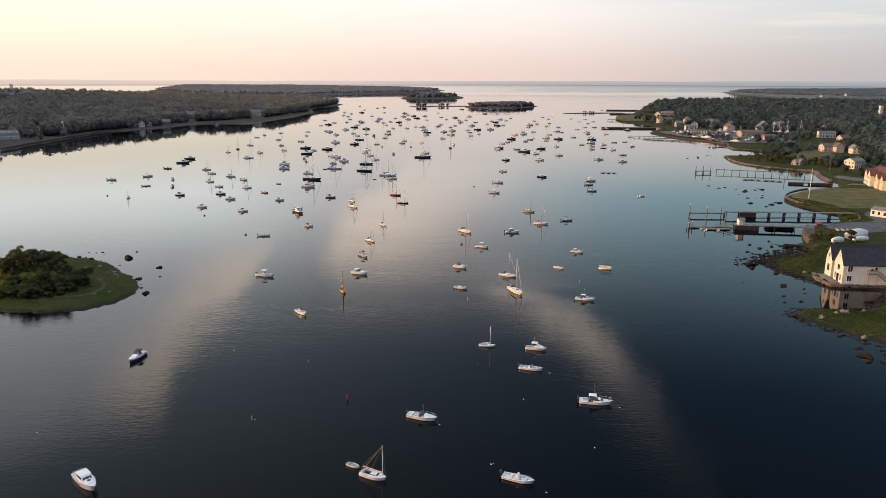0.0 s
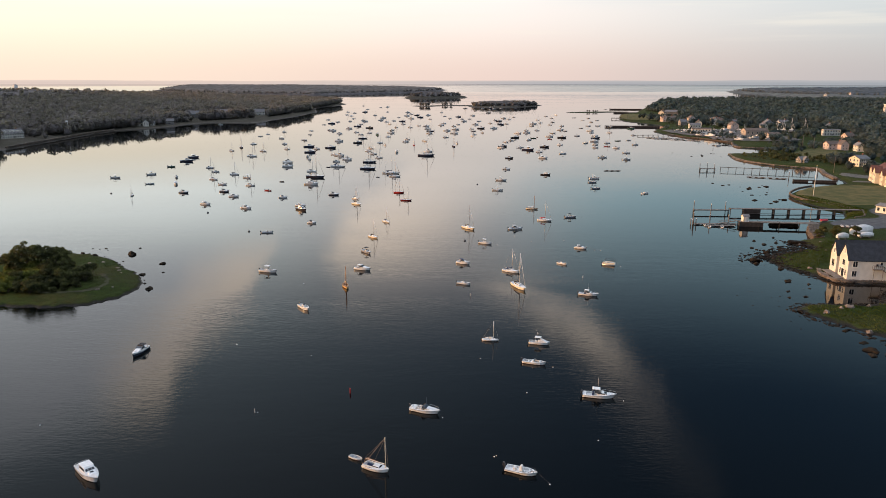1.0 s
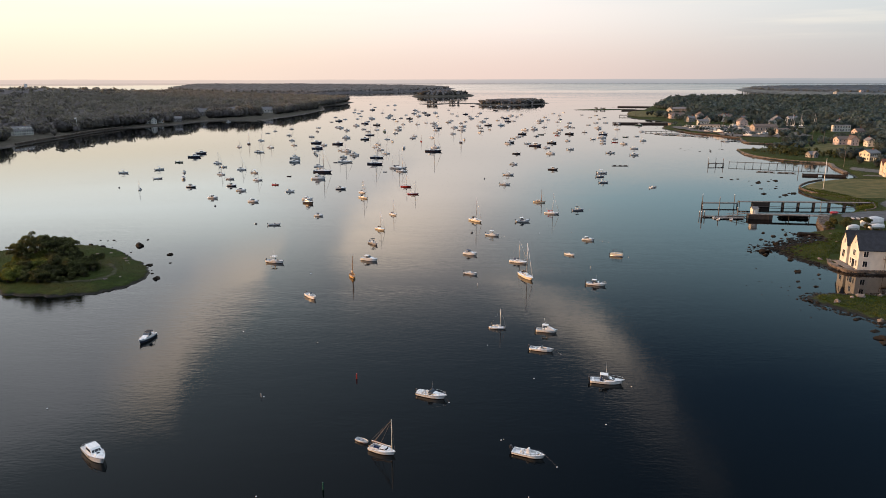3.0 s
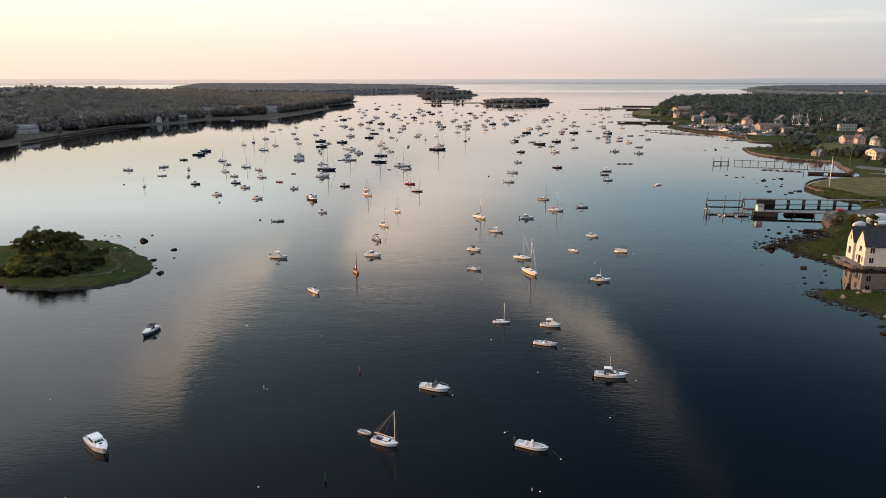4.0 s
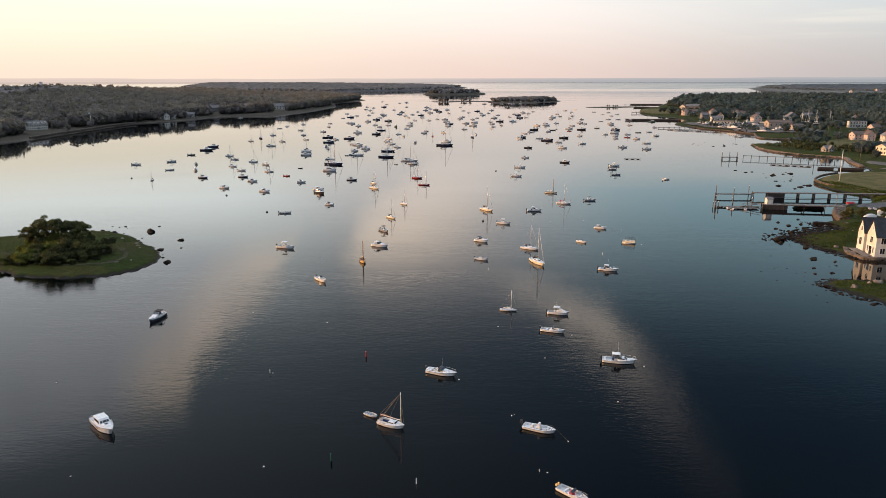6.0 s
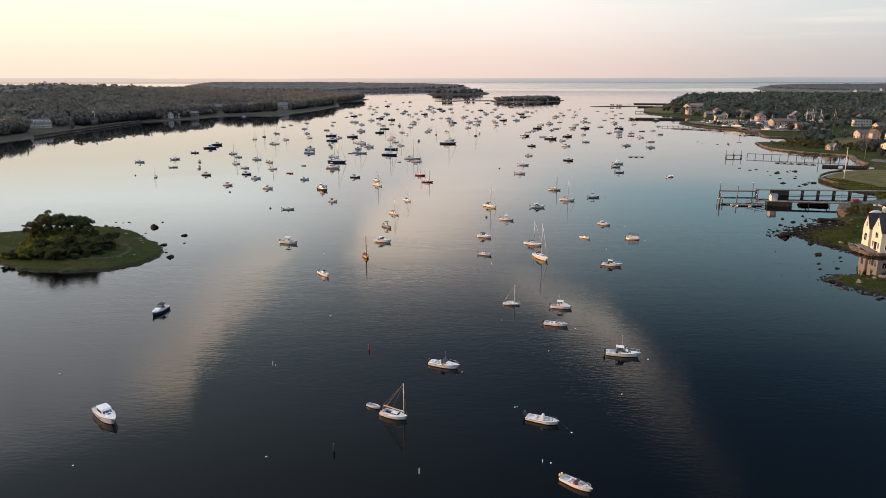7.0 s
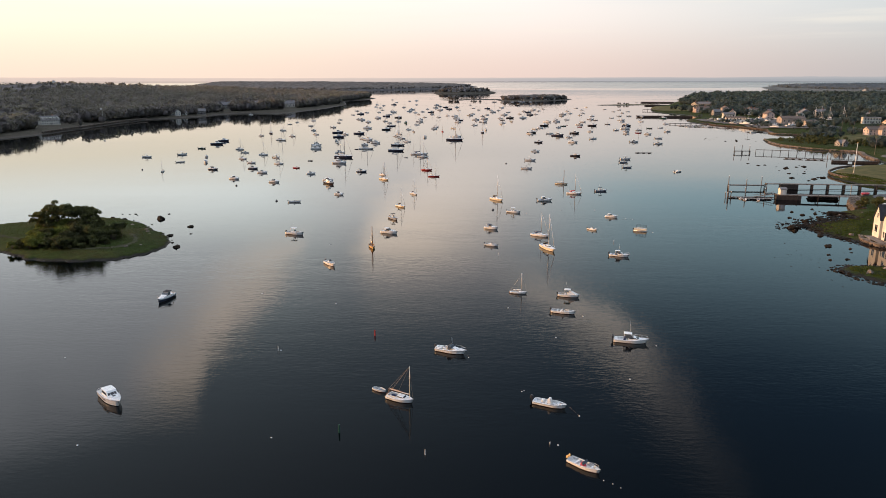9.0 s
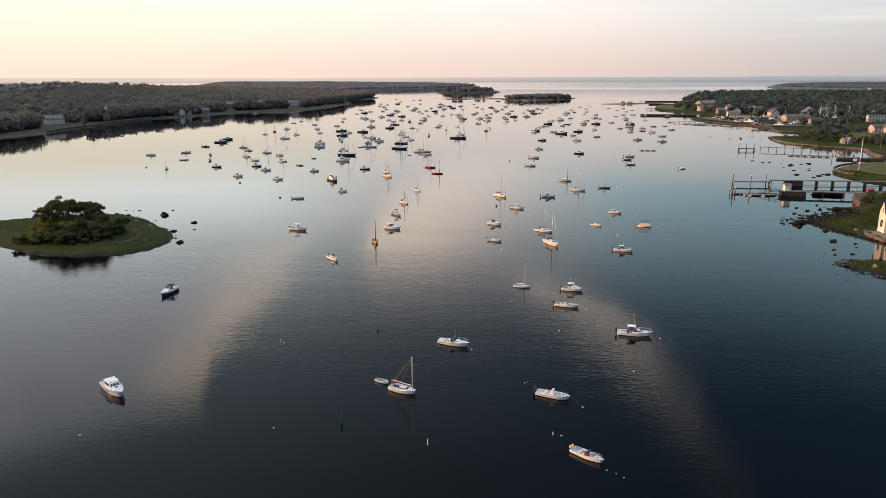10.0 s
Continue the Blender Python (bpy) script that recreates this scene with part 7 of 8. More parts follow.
house(199, 305, hz(199, 305), -60, 20, 7, 3.0, 3.9, WALL_WHITE, SHINGLE_GREY, "long low white building with a row of windows", 1, 8, 2, False, category="shed")
house(400, 750, hz(400, 750), -8, 16, 8, 6.0, 6.4, WALL_WHITE, SHINGLE_GREY, "white flat-topped three-storey house", 2, 6, 2, False)
house(324, 760, hz(324, 760), 0, 24, 13, 5.2, 7.6, WALL_TAN, SHINGLE_BROWN, "tan metal boat shed", 1, 5, 1, False, category="shed")
house(330, 731, hz(330, 731), 10, 13, 9, 3.8, 5.4, WALL_TAN, SHINGLE_BROWN, "low tan workshop with brown roof", 1, 4, 1, False, category="shed")
house(311, 1026, hz(311, 1026), 0, 21, 10, 5.0, 7.7, WALL_PINK, SHINGLE_BROWN, "long salmon waterfront house", 2, 7, 2, True, False, (-6, 4, 7, 5.4, 9.0))
house(331, 987, hz(331, 987), 90, 11, 8, 6.8, 9.6, WALL_PINK, SHINGLE_BROWN, "tall narrow salmon house", 3, 3, 2)
house(352, 948, hz(352, 948), 0, 16, 9, 5.2, 8.4, WALL_WHITE, SHINGLE_BROWN, "white house with twin gables", 2, 5, 2, True, False, (-5, 4, 7, 6.0, 10.0))
house(338, 855, hz(338, 855), 88, 13, 9, 5.2, 8.4, WALL_PINK, SHINGLE_BROWN, "salmon gabled house by the boatyard", 2, 4, 2)
house(392, 884, hz(392, 884), 85, 10, 10, 5.6, 9.2, WALL_BLUE, SHINGLE_GREY, "slate-blue gabled house with white trim", 2, 3, 3)
house(494, 942, hz(494, 942), 0, 24, 11, 5.2, 9.6, WALL_GREY, SHINGLE_GREY, "large grey shingled house among trees", 2, 6, 2, True, False, None, 4)
house(350, 1190, hz(350, 1190), 60, 13, 9, 5.2, 8.8, WALL_CREAM, SHINGLE_BROWN, "cream house lit by the low sun on the point", 2, 4, 2)
house(372, 1212, hz(372, 1212), -10, 21, 10, 4.8, 8.0, WALL_GREY, SHINGLE_GREY, "grey shingled house on the point", 2, 6, 2)
house(420, 905, hz(420, 905), 10, 13, 8, 4.8, 7.6, WALL_WHITE, SHINGLE_GREY, "white house half hidden by trees", 2, 4, 2)
house(362, 985, hz(362, 985), 5, 14, 8, 4.4, 7.2, WALL_GREY, SHINGLE_GREY, "grey house behind the waterfront", 2, 4, 2)
house(300, 880, hz(300, 880), 0, 13, 7, 4.0, 6.0, WALL_WHITE, SHINGLE_GREY, "low white quayside building", 1, 4, 2, False, category="shed")
house(286, 815, hz(286, 815), -12, 21, 7, 3.3, 4.3, WALL_WHITE, SHINGLE_BROWN, "long low quay shed", 1, 6, 2, False, category="shed")
for x, y, w, t, c, r in ((306, 945, 9, 10, WALL_GREY, SHINGLE_GREY), (318, 918, 8, 80, WALL_WHITE, SHINGLE_BROWN), (365, 925, 10, 10, WALL_GREY, SHINGLE_GREY), (372, 850, 10, 85, WALL_WHITE, SHINGLE_GREY), (385, 690, 10, 20, WALL_PINK, SHINGLE_BROWN), (440, 830, 11, 70, WALL_WHITE, SHINGLE_GREY)):
    house(x, y, hz(x, y), t, w, 7, 4.6, 7.4, c, r, "small harbour house among shrubs", 2, 3, 2)
for x, y, w, t, c in ((1010, 2030, 16, 80, WALL_CREAM), (1380, 2660, 15, 70, WALL_WHITE), (1480, 2670, 12, 20, WALL_PINK), (1400, 3240, 13, 60, WALL_WHITE)):
    z = hz(x, y) if y < 2100 else at_height(ISLES[5][1], x, y)
    house(x, y, z, t, w, 9, 5, 8.5, c, SHINGLE_GREY, "far pale house near the beach", 2, 4, 2)
tower = empty("lookout_tower", pose(596, 985, hz(596, 985)), "slim white tower rising above the trees", "tower")
part("shaft", box(-2.2, 2.2, -2.2, 2.2, -1, 22, slope=(0.3, 0.3, 0.3, 0.3)), WALL_WHITE, tower)
part("top", box(-2.4, 2.4, -2.4, 2.4, 22, 23.2, bevel=0.1), TRIM, tower)
for zc in (14, 18):
    window(tower, (-2.1, 0, zc), 180, 1.2, 1.6)


def flagpole(x, y, z, h, flag=None):
    p = empty("flagpole", pose(x, y, z), "tall white flagpole with gold ball" if not flag else "white flagpole flying a pale flag", "flagpole")
    part("pole", tube((0, 0, -0.3), (0, 0, h), 0.22, 0.10, 8), TRIM, p, smooth_shade=True)
    part("ball", blob(0.22, 0.22, 0.22, 0, 2), GEL_YELLOW, p).location = (0, 0, h + 0.15)
    part("base", tube((0, 0, -0.3), (0, 0, 0.35), 0.55, 0.45, 10), CONCRETE, p)
    if flag:
        bm = bmesh.new()
        cols = [[bm.verts.new((-(0.12 + 0.3 * i), 0.12 * math.sin(i * 0.9) * (i / 6), h - 0.3 - 1.5 * k - 0.05 * i)) for k in (0, 1)] for i in range(8)]
        back = [[bm.verts.new(v.co + Vector((0, 0.02, 0))) for v in c] for c in cols]
        for i in range(7):
            bm.faces.new((cols[i][0], cols[i + 1][0], cols[i + 1][1], cols[i][1]))
            bm.faces.new((back[i][0], back[i][1], back[i + 1][1], back[i + 1][0]))
        part("flag", bm, CANVAS_WHITE, p)
    return p


flagpole(186.5, 358.5, hz(186.5, 358.5), 15.5)
flagpole(-408, 741, wz(-408, 741), 17, True)


def pole(x, y, z, h, arm=True):
    p = empty("utility_pole", pose(x, y, z), "weathered wooden utility pole with a cross arm", "pole")
    part("shaft", tube((0, 0, -0.5), (0, 0, h), 0.17, 0.12, 7), TIMBER, p, smooth_shade=True)
    if arm:
        part("cross_arm", box(-1.0, 1.0, -0.06, 0.06, h - 0.8, h - 0.65), TIMBER, p)


for x, y, h in ((250, 459, 10.5), (299, 603, 13), (306, 598, 12), (262, 905, 14), (296, 800, 14), (268, 1090, 12)):
    pole(x, y, hz(x, y), h)
for x, y, h in ((-356, 900, 13), (-350, 905, 12), (-300, 1150, 13), (-282, 1290, 14)):
    pole(x, y, wz(x, y), h)


def wrapped_boat(x, y, turn, length, high, label):
    w = empty("wrapped_boat", pose(x, y, hz(x, y), 0, 0, turn), label, "boat")
    bm = bmesh.new()
    rows = []
    for i in range(9):
        s = i / 8
        b = length * 0.16 * (0.8 + 0.2 * math.sin(s * 3) if s < 0.5 else max(0.06, 1 - ((s - 0.5) / 0.5) ** 2.2))
        rg = high * (0.75 + 0.25 * math.sin(s * math.pi))
        rows.append([bm.verts.new((length * (s - 0.5), y2 * b, z2)) for y2, z2 in ((-0.7, 0.6), (-1, high * 0.5), (-0.55, rg * 0.85), (0, rg), (0.55, rg * 0.85), (1, high * 0.5), (0.7, 0.6))])
    for a, b in zip(rows, rows[1:]):
        for k in range(6):
            bm.faces.new((a[k], a[k + 1], b[k + 1], b[k]))
        bm.faces.new((a[0], b[0], b[6], a[6]))
    bm.faces.new(rows[0]), bm.faces.new(rows[-1][::-1])
    part("shrink_wrap", bm, CANVAS_WHITE, w, "white plastic wrap over the boat", False)
    for k in (-0.3, 0.25):
        for s in (-1, 1):
            part("stand", tube((length * k, s * length * 0.15, -0.2), (length * k, s * length * 0.11, 0.95), 0.08, 0.08, 5), DARK_TIMBER, w)
        part("block", box(length * k - 0.3, length * k + 0.3, -0.3, 0.3, -0.2, 0.65), TIMBER, w)


wrapped_boat(157.5, 263.5, 8, 9, 4.4, "boat on stands wrapped in white plastic with a ridge")
wrapped_boat(147.3, 258.0, 5, 4.8, 2.7, "small boat on stands wrapped in white plastic")
wrapped_boat(157, 259.8, 5, 6.2, 2.4, "low boat on stands wrapped in white plastic")
for k in range(6):
    d = copy_thing(KINDS["ding"], pose(158.5 + 1.9 * k, 279.3 - 0.4 * k, hz(158.5 + 1.9 * k, 279.3) + 0.25, 0, 0, 75) @ Matrix.Scale(1.1, 4))
    tagged(d, "small pale dinghy drawn up on the grass", "dinghy", "dinghies ashore")
k = empty("upturned_kayak", pose(157.0, 290.2, hz(157, 290.2), 0, 0, 10), "red kayaks stacked on a rack", "kayak")
for j in range(2):
    part("kayak_hull", blob(2.1, 0.42, 0.3, 0.05, 2), RED_PAINT, k, smooth_shade=True).location = (0, 0.5 * j, 0.75 + 0.3 * j)
part("rack", box(-1.3, 1.3, -0.3, 0.8, -0.2, 0.5), TIMBER, k)

# boatyard: sailboats on stands ashore
for x, y in ((308, 783), (322, 784), (341, 790), (360, 785), (364, 796), (367, 783), (372, 797), (376, 786), (381, 797), (389, 786), (396, 800)):
    z = hz(x, y)
    c = empty("boat_cradle", pose(x, y, z), "steel boat cradle standing in the yard", "cradle", "cradles in the yard")
    for sx in (-2, 2):
        for sy in (-1.1, 1.1):
            part("cradle_leg", tube((sx, sy * 1.2, -0.3), (sx, sy, 1.7), 0.08, 0.08, 5), DARK_TIMBER, c)
    part("cradle_base", box(-2.6, 2.6, -1.3, 1.3, -0.3, 0.25), DARK_TIMBER, c)
    b = moor("sloop" if int(x) % 3 else "sloopd", x, y, random.uniform(-20, 20) + 90 * (int(y) % 2), 1.15, z + 1.6)
    tagged(b, "white sloop laid up on a cradle ashore" if int(x) % 3 else "navy sloop laid up on a cradle ashore", "sailboat", "boats laid up ashore")
for x, y, k in ((300, 840, "exp"), (308, 835, "con"), (318, 830, "lob"), (290, 845, "con"), (280, 838, "exp"), (352, 770, "exp"), (360, 765, "fly"), (300, 790, "exp"), (312, 785, "con"), (268, 840, "con"), (262, 830, "skiff"), (272, 826, "exp"), (266, 812, "lob"), (274, 800, "con"), (268, 790, "exp"), (280, 788, "con"), (276, 770, "lob"), (286, 765, "exp"), (294, 752, "con"), (284, 742, "skiff"), (300, 740, "exp"), (290, 725, "con"), (305, 718, "lob"), (318, 712, "con")):
    tagged(moor(k, x, y, random.uniform(-40, 40), 1.0, hz(x, y) + 0.45), "white motorboat standing ashore in the yard", "motorboat", "boats laid up ashore")
rnd = random.Random(31)
for k in range(34):
    x, y = rnd.uniform(258, 338), rnd.uniform(704, 850)
    if x > 262 + (y - 704) * -0.05 + 22 and any((x - cx) ** 2 + (y - cy) ** 2 < 200 for cx, cy in ((324, 760), (330, 731), (286, 815), (300, 880), (338, 855))):
        continue
    if right_height(np.array([[x, y]]))[0] > 1.7:
        tagged(moor(("con", "exp", "lob", "skiff", "walk")[k % 5] if "walk" in KINDS else ("con", "exp", "lob", "skiff")[k % 4], x, y, rnd.uniform(-180, 180), rnd.uniform(0.9, 1.3), hz(x, y) + 0.5), "white motorboat standing ashore in the yard", "motorboat", "boats laid up ashore")
# small boats packed at the marina floats
for k in range(5):
    for j in range(5):
        for s in (-1, 1):
            x, y = 214 + 7.5 * k + s * 2.4 + 0.9 * (j - 2), 752 - 6.0 * k + (k % 2) * 4 - 4.6 * (j - 2)
            tagged(moor(("skiff", "ding", "cono", "skiffd", "rib")[(k + 2 * j + s) % 5], x, y, 12 if s > 0 else 192, 0.75), group="tenders at the marina")
moor("con", 250, 664, 10, 0.9), moor("skiff", 262, 665, 190, 0.9)
moor("rib", 107.5, 291.2, 80, 0.6), moor("ding", 113.4, 287.6, 70, 1.2), moor("skiff", 108.4, 288.2, 60, 0.7)
float_dock(108.5, 473.9, -4, 11, 1.2)
moor("con", -318, 960, 5)
for k, x in enumerate((26, 43, 64, 81, 88, 104)):
    moor("sloop" if k % 3 else "sloopd", x, 1528 + 9 * (k % 2), -20 + 9 * k, 1.1)


def car(x, y, turn, paint, label):
    c = empty("car", pose(x, y, hz(x, y) + 0.18, 0, 0, turn), label, "car", "parked cars")
    part("body", box(-2.2, 2.2, -0.88, 0.88, 0.3, 0.95, bevel=0.12, slope=(0.08, 0.15, 0.06, 0.06)), paint, c)
    part("cabin", box(-1.6, 0.9, -0.78, 0.78, 0.93, 1.48, bevel=0.1, slope=(0.45, 0.7, 0.14, 0.14)), GLASS, c)
    part("roof_panel", box(-1.1, 0.15, -0.62, 0.62, 1.47, 1.52, bevel=0.02), paint, c)
    for wx in (-1.35, 1.4):
        for wy in (-0.8, 0.8):
            w = part("wheel", tube((wx, wy - 0.1, 0.15), (wx, wy + 0.1, 0.15), 0.33, 0.33, 12), MOTOR, c)
            part("rim", tube((wx, wy - 0.11, 0.15), (wx, wy + 0.11, 0.15), 0.19, 0.19, 10), ALLOY, w)


for x, y, p, l in ((236, 352, GEL_WHITE, "white car parked beside the lawn"), (240, 355, GEL_NAVY, "dark blue car parked beside the lawn"), (245, 357, GEL_GREY, "silver car parked beside the lawn"), (205, 316, GEL_GREY, "grey car in the car park"), (212, 314, GEL_WHITE, "white car in the car park"), (222, 318, GEL_RED, "red car in the car park")):
    car(x, y, 100, p, l)
for k in range(5):
    car(296 + 3.2 * k, 812 - 1.5 * k, 95, (GEL_WHITE, GEL_GREY, GEL_NAVY, GEL_WHITE, GEL_BLACK)[k % 5], ("white", "silver", "dark blue", "white", "black")[k % 5] + " car parked in the boatyard")

# ---- the western shore ----
house(-437, 690, wz(-437, 690), 62, 19, 9, 4.6, 8.6, WALL_WHITE, SHINGLE_GREY, "long white shore house with dormers", 2, 8, 2, True, False, None, 5)
house(-398, 893, wz(-398, 893), 40, 11, 7, 4.2, 7.2, WALL_WHITE, SHINGLE_GREY, "white gabled house above the beach", 2, 4, 2, True, False, (4, 5, 7, 4.5, 7.5))
house(-388, 905, wz(-388, 905), 30, 6, 5, 2.8, 4.4, WALL_WHITE, SHINGLE_GREY, "small white outbuilding by the beach", 1, 3, 1, False)
house(-378, 935, wz(-378, 935), 30, 11, 7, 4.4, 7.2, WALL_GREY, SHINGLE_GREY, "grey shingled house under trees", 2, 4, 2)
house(-390, 1052, wz(-390, 1052), 20, 19, 10, 6.0, 10.4, WALL_GREY, SHINGLE_GREY, "large grey shingled house with steep gables", 2, 5, 2, True, False, (-5, 5, 8, 7.0, 12.5))
house(-378, 1150, wz(-378, 1150), 10, 21, 9, 4.8, 7.6, WALL_WHITE, SHINGLE_GREY, "long white house behind the trees", 2, 6, 2)
house(-318, 1156, wz(-318, 1156), 20, 18, 10, 5.2, 9.6, WALL_WHITE, SHINGLE_GREY, "pale house with a steep grey roof", 2, 4, 2)
tower = empty("water_tower", pose(-1450, 2345, wz(-1450, 2345)), "pale water tower above the far woods", "tower")
part("tank", tube((0, 0, 25), (0, 0, 38), 6.5, 6.5, 20), TRIM, tower)
part("tank_roof", tube((0, 0, 38), (0, 0, 40), 6.7, 1.0, 20), WALL_GREY, tower)
part("stem", tube((0, 0, -1), (0, 0, 25), 4, 4, 14), WALL_WHITE, tower)
rubble("trim_west_wall", [(-393, 610), (-397, 655), (-401, 707), (-406, 773), (-403, 830)], 1.2, 1.4, 1.2, 1.6, WALL_STONE, "low stone wall along the western beach", 11, rows=1)

# ---- trees that stand near ----


def leaf_mesh(name, clumps, count, size, seed):
    """Leaves scattered through the shells of several clumps (x, y, z, radius)."""
    rnd = np.random.RandomState(seed)
    c = np.array(clumps)
    pick = rnd.choice(len(c), count, p=c[:, 3] ** 2 / (c[:, 3] ** 2).sum())
    d = rnd.normal(size=(count, 3))
    d /= np.linalg.norm(d, axis=1)[:, None]
    d[:, 2] = np.where(d[:, 2] < -0.3, -d[:, 2] * 0.6, d[:, 2])
    rr = c[pick, 3] * rnd.uniform(0.55, 1.08, count) ** 0.6
    p = c[pick, :3] + d * rr[:, None] * np.array([1, 1, 0.82])
    n = d + rnd.normal(scale=0.55, size=(count, 3))
    n /= np.linalg.norm(n, axis=1)[:, None]
    a = np.cross(n, rnd.normal(size=(count, 3)))
    a /= np.linalg.norm(a, axis=1)[:, None]
    b = np.cross(n, a)
    s = size * rnd.uniform(0.6, 1.3, count)[:, None]
    v = np.stack([p - a * s, p - b * s * 0.55 + n * s * 0.15, p + a * s, p + b * s * 0.55 + n * s * 0.15], 1).reshape(-1, 3)
    F = np.arange(count * 4).reshape(-1, 4)
    me = bpy.data.meshes.new(name)
    me.vertices.add(len(v))
    me.vertices.foreach_set("co", v.ravel().astype(np.float32))
    me.loops.add(F.size)
    me.loops.foreach_set("vertex_index", F.ravel().astype(np.int32))
    me.polygons.add(len(F))
    me.polygons.foreach_set("loop_start", (np.arange(len(F)) * 4).astype(np.int32))
    me.update(calc_edges=True)
    return me


def tree(x, y, z, h, spread, seed, leaves=5000, material=None, label="broad leafy tree with a rounded crown", low=0.35, name="tree", size=0.34):
    rnd = random.Random(seed)
    t = empty(name, pose(x, y, z), label, "tree" if name == "tree" else "shrub")
    bm = bmesh.new()
    fork = h * low
    add_tube(bm, (0, 0, -0.5), (0.1, 0, fork), h * 0.035, h * 0.026, 8)
    clumps = []
    for k in range(rnd.randint(8, 12)):
        a, r = rnd.uniform(0, math.tau), spread * rnd.uniform(0.25, 0.78)
        zz = h * rnd.uniform(low + 0.12, 0.86)
        if r < spread * 0.45:
            zz = h * rnd.uniform(0.7, 0.9)
        p = (r * math.cos(a), r * math.sin(a), zz)
        clumps.append((*p, spread * rnd.uniform(0.24, 0.40)))
        mid = Vector(p) * 0.5 + Vector((0.05, 0, fork * 0.5 + h * 0.08))
        add_tube(bm, (0.1, 0, fork * rnd.uniform(0.8, 1.0)), mid, h * 0.015, h * 0.010, 5)
        add_tube(bm, mid, p, h * 0.010, h * 0.004, 5)
    clumps.append((0, 0, h * 0.72, spread * 0.5))
    part("trunk", bm, BARK, t)
    me = leaf_mesh("crown", clumps, leaves, size, seed)
    me.materials.append(material or LEAF)
    part("crown", me, None, t)
    return t


def iz(x, y):
    return at_height(islet_height, x, y)


def oak(x, y, z, h, spread, seed, leaves, label):
    """A spreading oak: bare forking limbs under a broad, airy, flat-topped crown of many small leaf masses."""
    rnd = random.Random(seed)
    t = empty("tree", pose(x, y, z), label, "tree")
    bm = bmesh.new()
    fork = h * 0.30
    add_tube(bm, (0, 0, -0.5), (0.15, 0.1, fork), h * 0.034, h * 0.026, 8)
    masses = []
    for k in range(11):
        a, r = math.tau * (k + rnd.random()) / 11, spread * math.sqrt(rnd.uniform(0.03, 1.0)) * 0.82
        top = h * (0.90 - 0.26 * (r / spread) ** 2) - rnd.uniform(0.0, 0.10) * h
        p = Vector((r * math.cos(a), r * math.sin(a), top))
        knee = Vector((p.x * 0.5, p.y * 0.5, fork + (top - fork) * 0.62))
        add_tube(bm, (0.15, 0.1, fork * rnd.uniform(0.85, 1.0)), knee, h * 0.016, h * 0.010, 6)
        add_tube(bm, knee, p, h * 0.010, h * 0.004, 5)
        for _ in range(5):
            q = p + Vector((rnd.gauss(0, 0.20), rnd.gauss(0, 0.20), rnd.gauss(-0.02, 0.10))) * spread
            add_tube(bm, knee.lerp(p, 0.7), q, h * 0.005, h * 0.002, 4)
            masses.append((*q, spread * rnd.uniform(0.14, 0.22)))
    part("trunk", bm, BARK, t)
    me = leaf_mesh("crown", masses, leaves, 0.21, seed)
    me.materials.append(LEAF)
    part("crown", me, None, t)
    return t


for k, (x, y, h, s, n) in enumerate(((-129.5, 203.0, 9.6, 5.6, 9500), (-121.5, 203.5, 9.4, 5.2, 9000), (-125.5, 201.5, 9.4, 4.6, 7000), (-132.5, 200.5, 7.4, 4.0, 4500), (-118.8, 201.0, 7.6, 3.6, 4000))):
    oak(x, y, iz(x, y), h, s, 140 + k, n, "dark spreading oak on the grassy islet")
rnd = random.Random(77)
for k in range(58):
    u, v = (k + 0.5) / 58, (k * 0.618) % 1.0
    x, y = -134.5 + 26 * u, 185.5 + 15 * v + 6.0 * max(0.0, 0.3 - u) + 9.0 * max(0.0, u - 0.72)
    h = (2.6 + 2.4 * v) * rnd.uniform(0.8, 1.25) * (1.0 if 0.15 < u < 0.8 else 0.72)
    pale = u < 0.5 and k % 3 != 2
    tree(x, y, iz(x, y) - 0.2, h, h * 0.70, 60 + k, 2300, LEAF_PALE if pale else LEAF, "yellow-green rounded shrub on the islet" if pale else "dark dense shrub on the islet", 0.02, "shrub", 0.20)
for k, (x, y, h, s, n) in enumerate(((152.5, 258.6, 4.6, 2.2, 2200), (141.5, 264.5, 3.0, 2.4, 1600), (145.5, 269.5, 2.6, 2.2, 1400), (149.5, 266.5, 2.8, 2.0, 1400), (146, 262, 2.4, 2.2, 1200))):
    tree(x, y, hz(x, y) + 0.4, h, s, 80 + k, n, LEAF, "dark evergreen shrub beside the stone jetty", 0.15, "shrub", 0.26)

# ---- grass, rocks ----


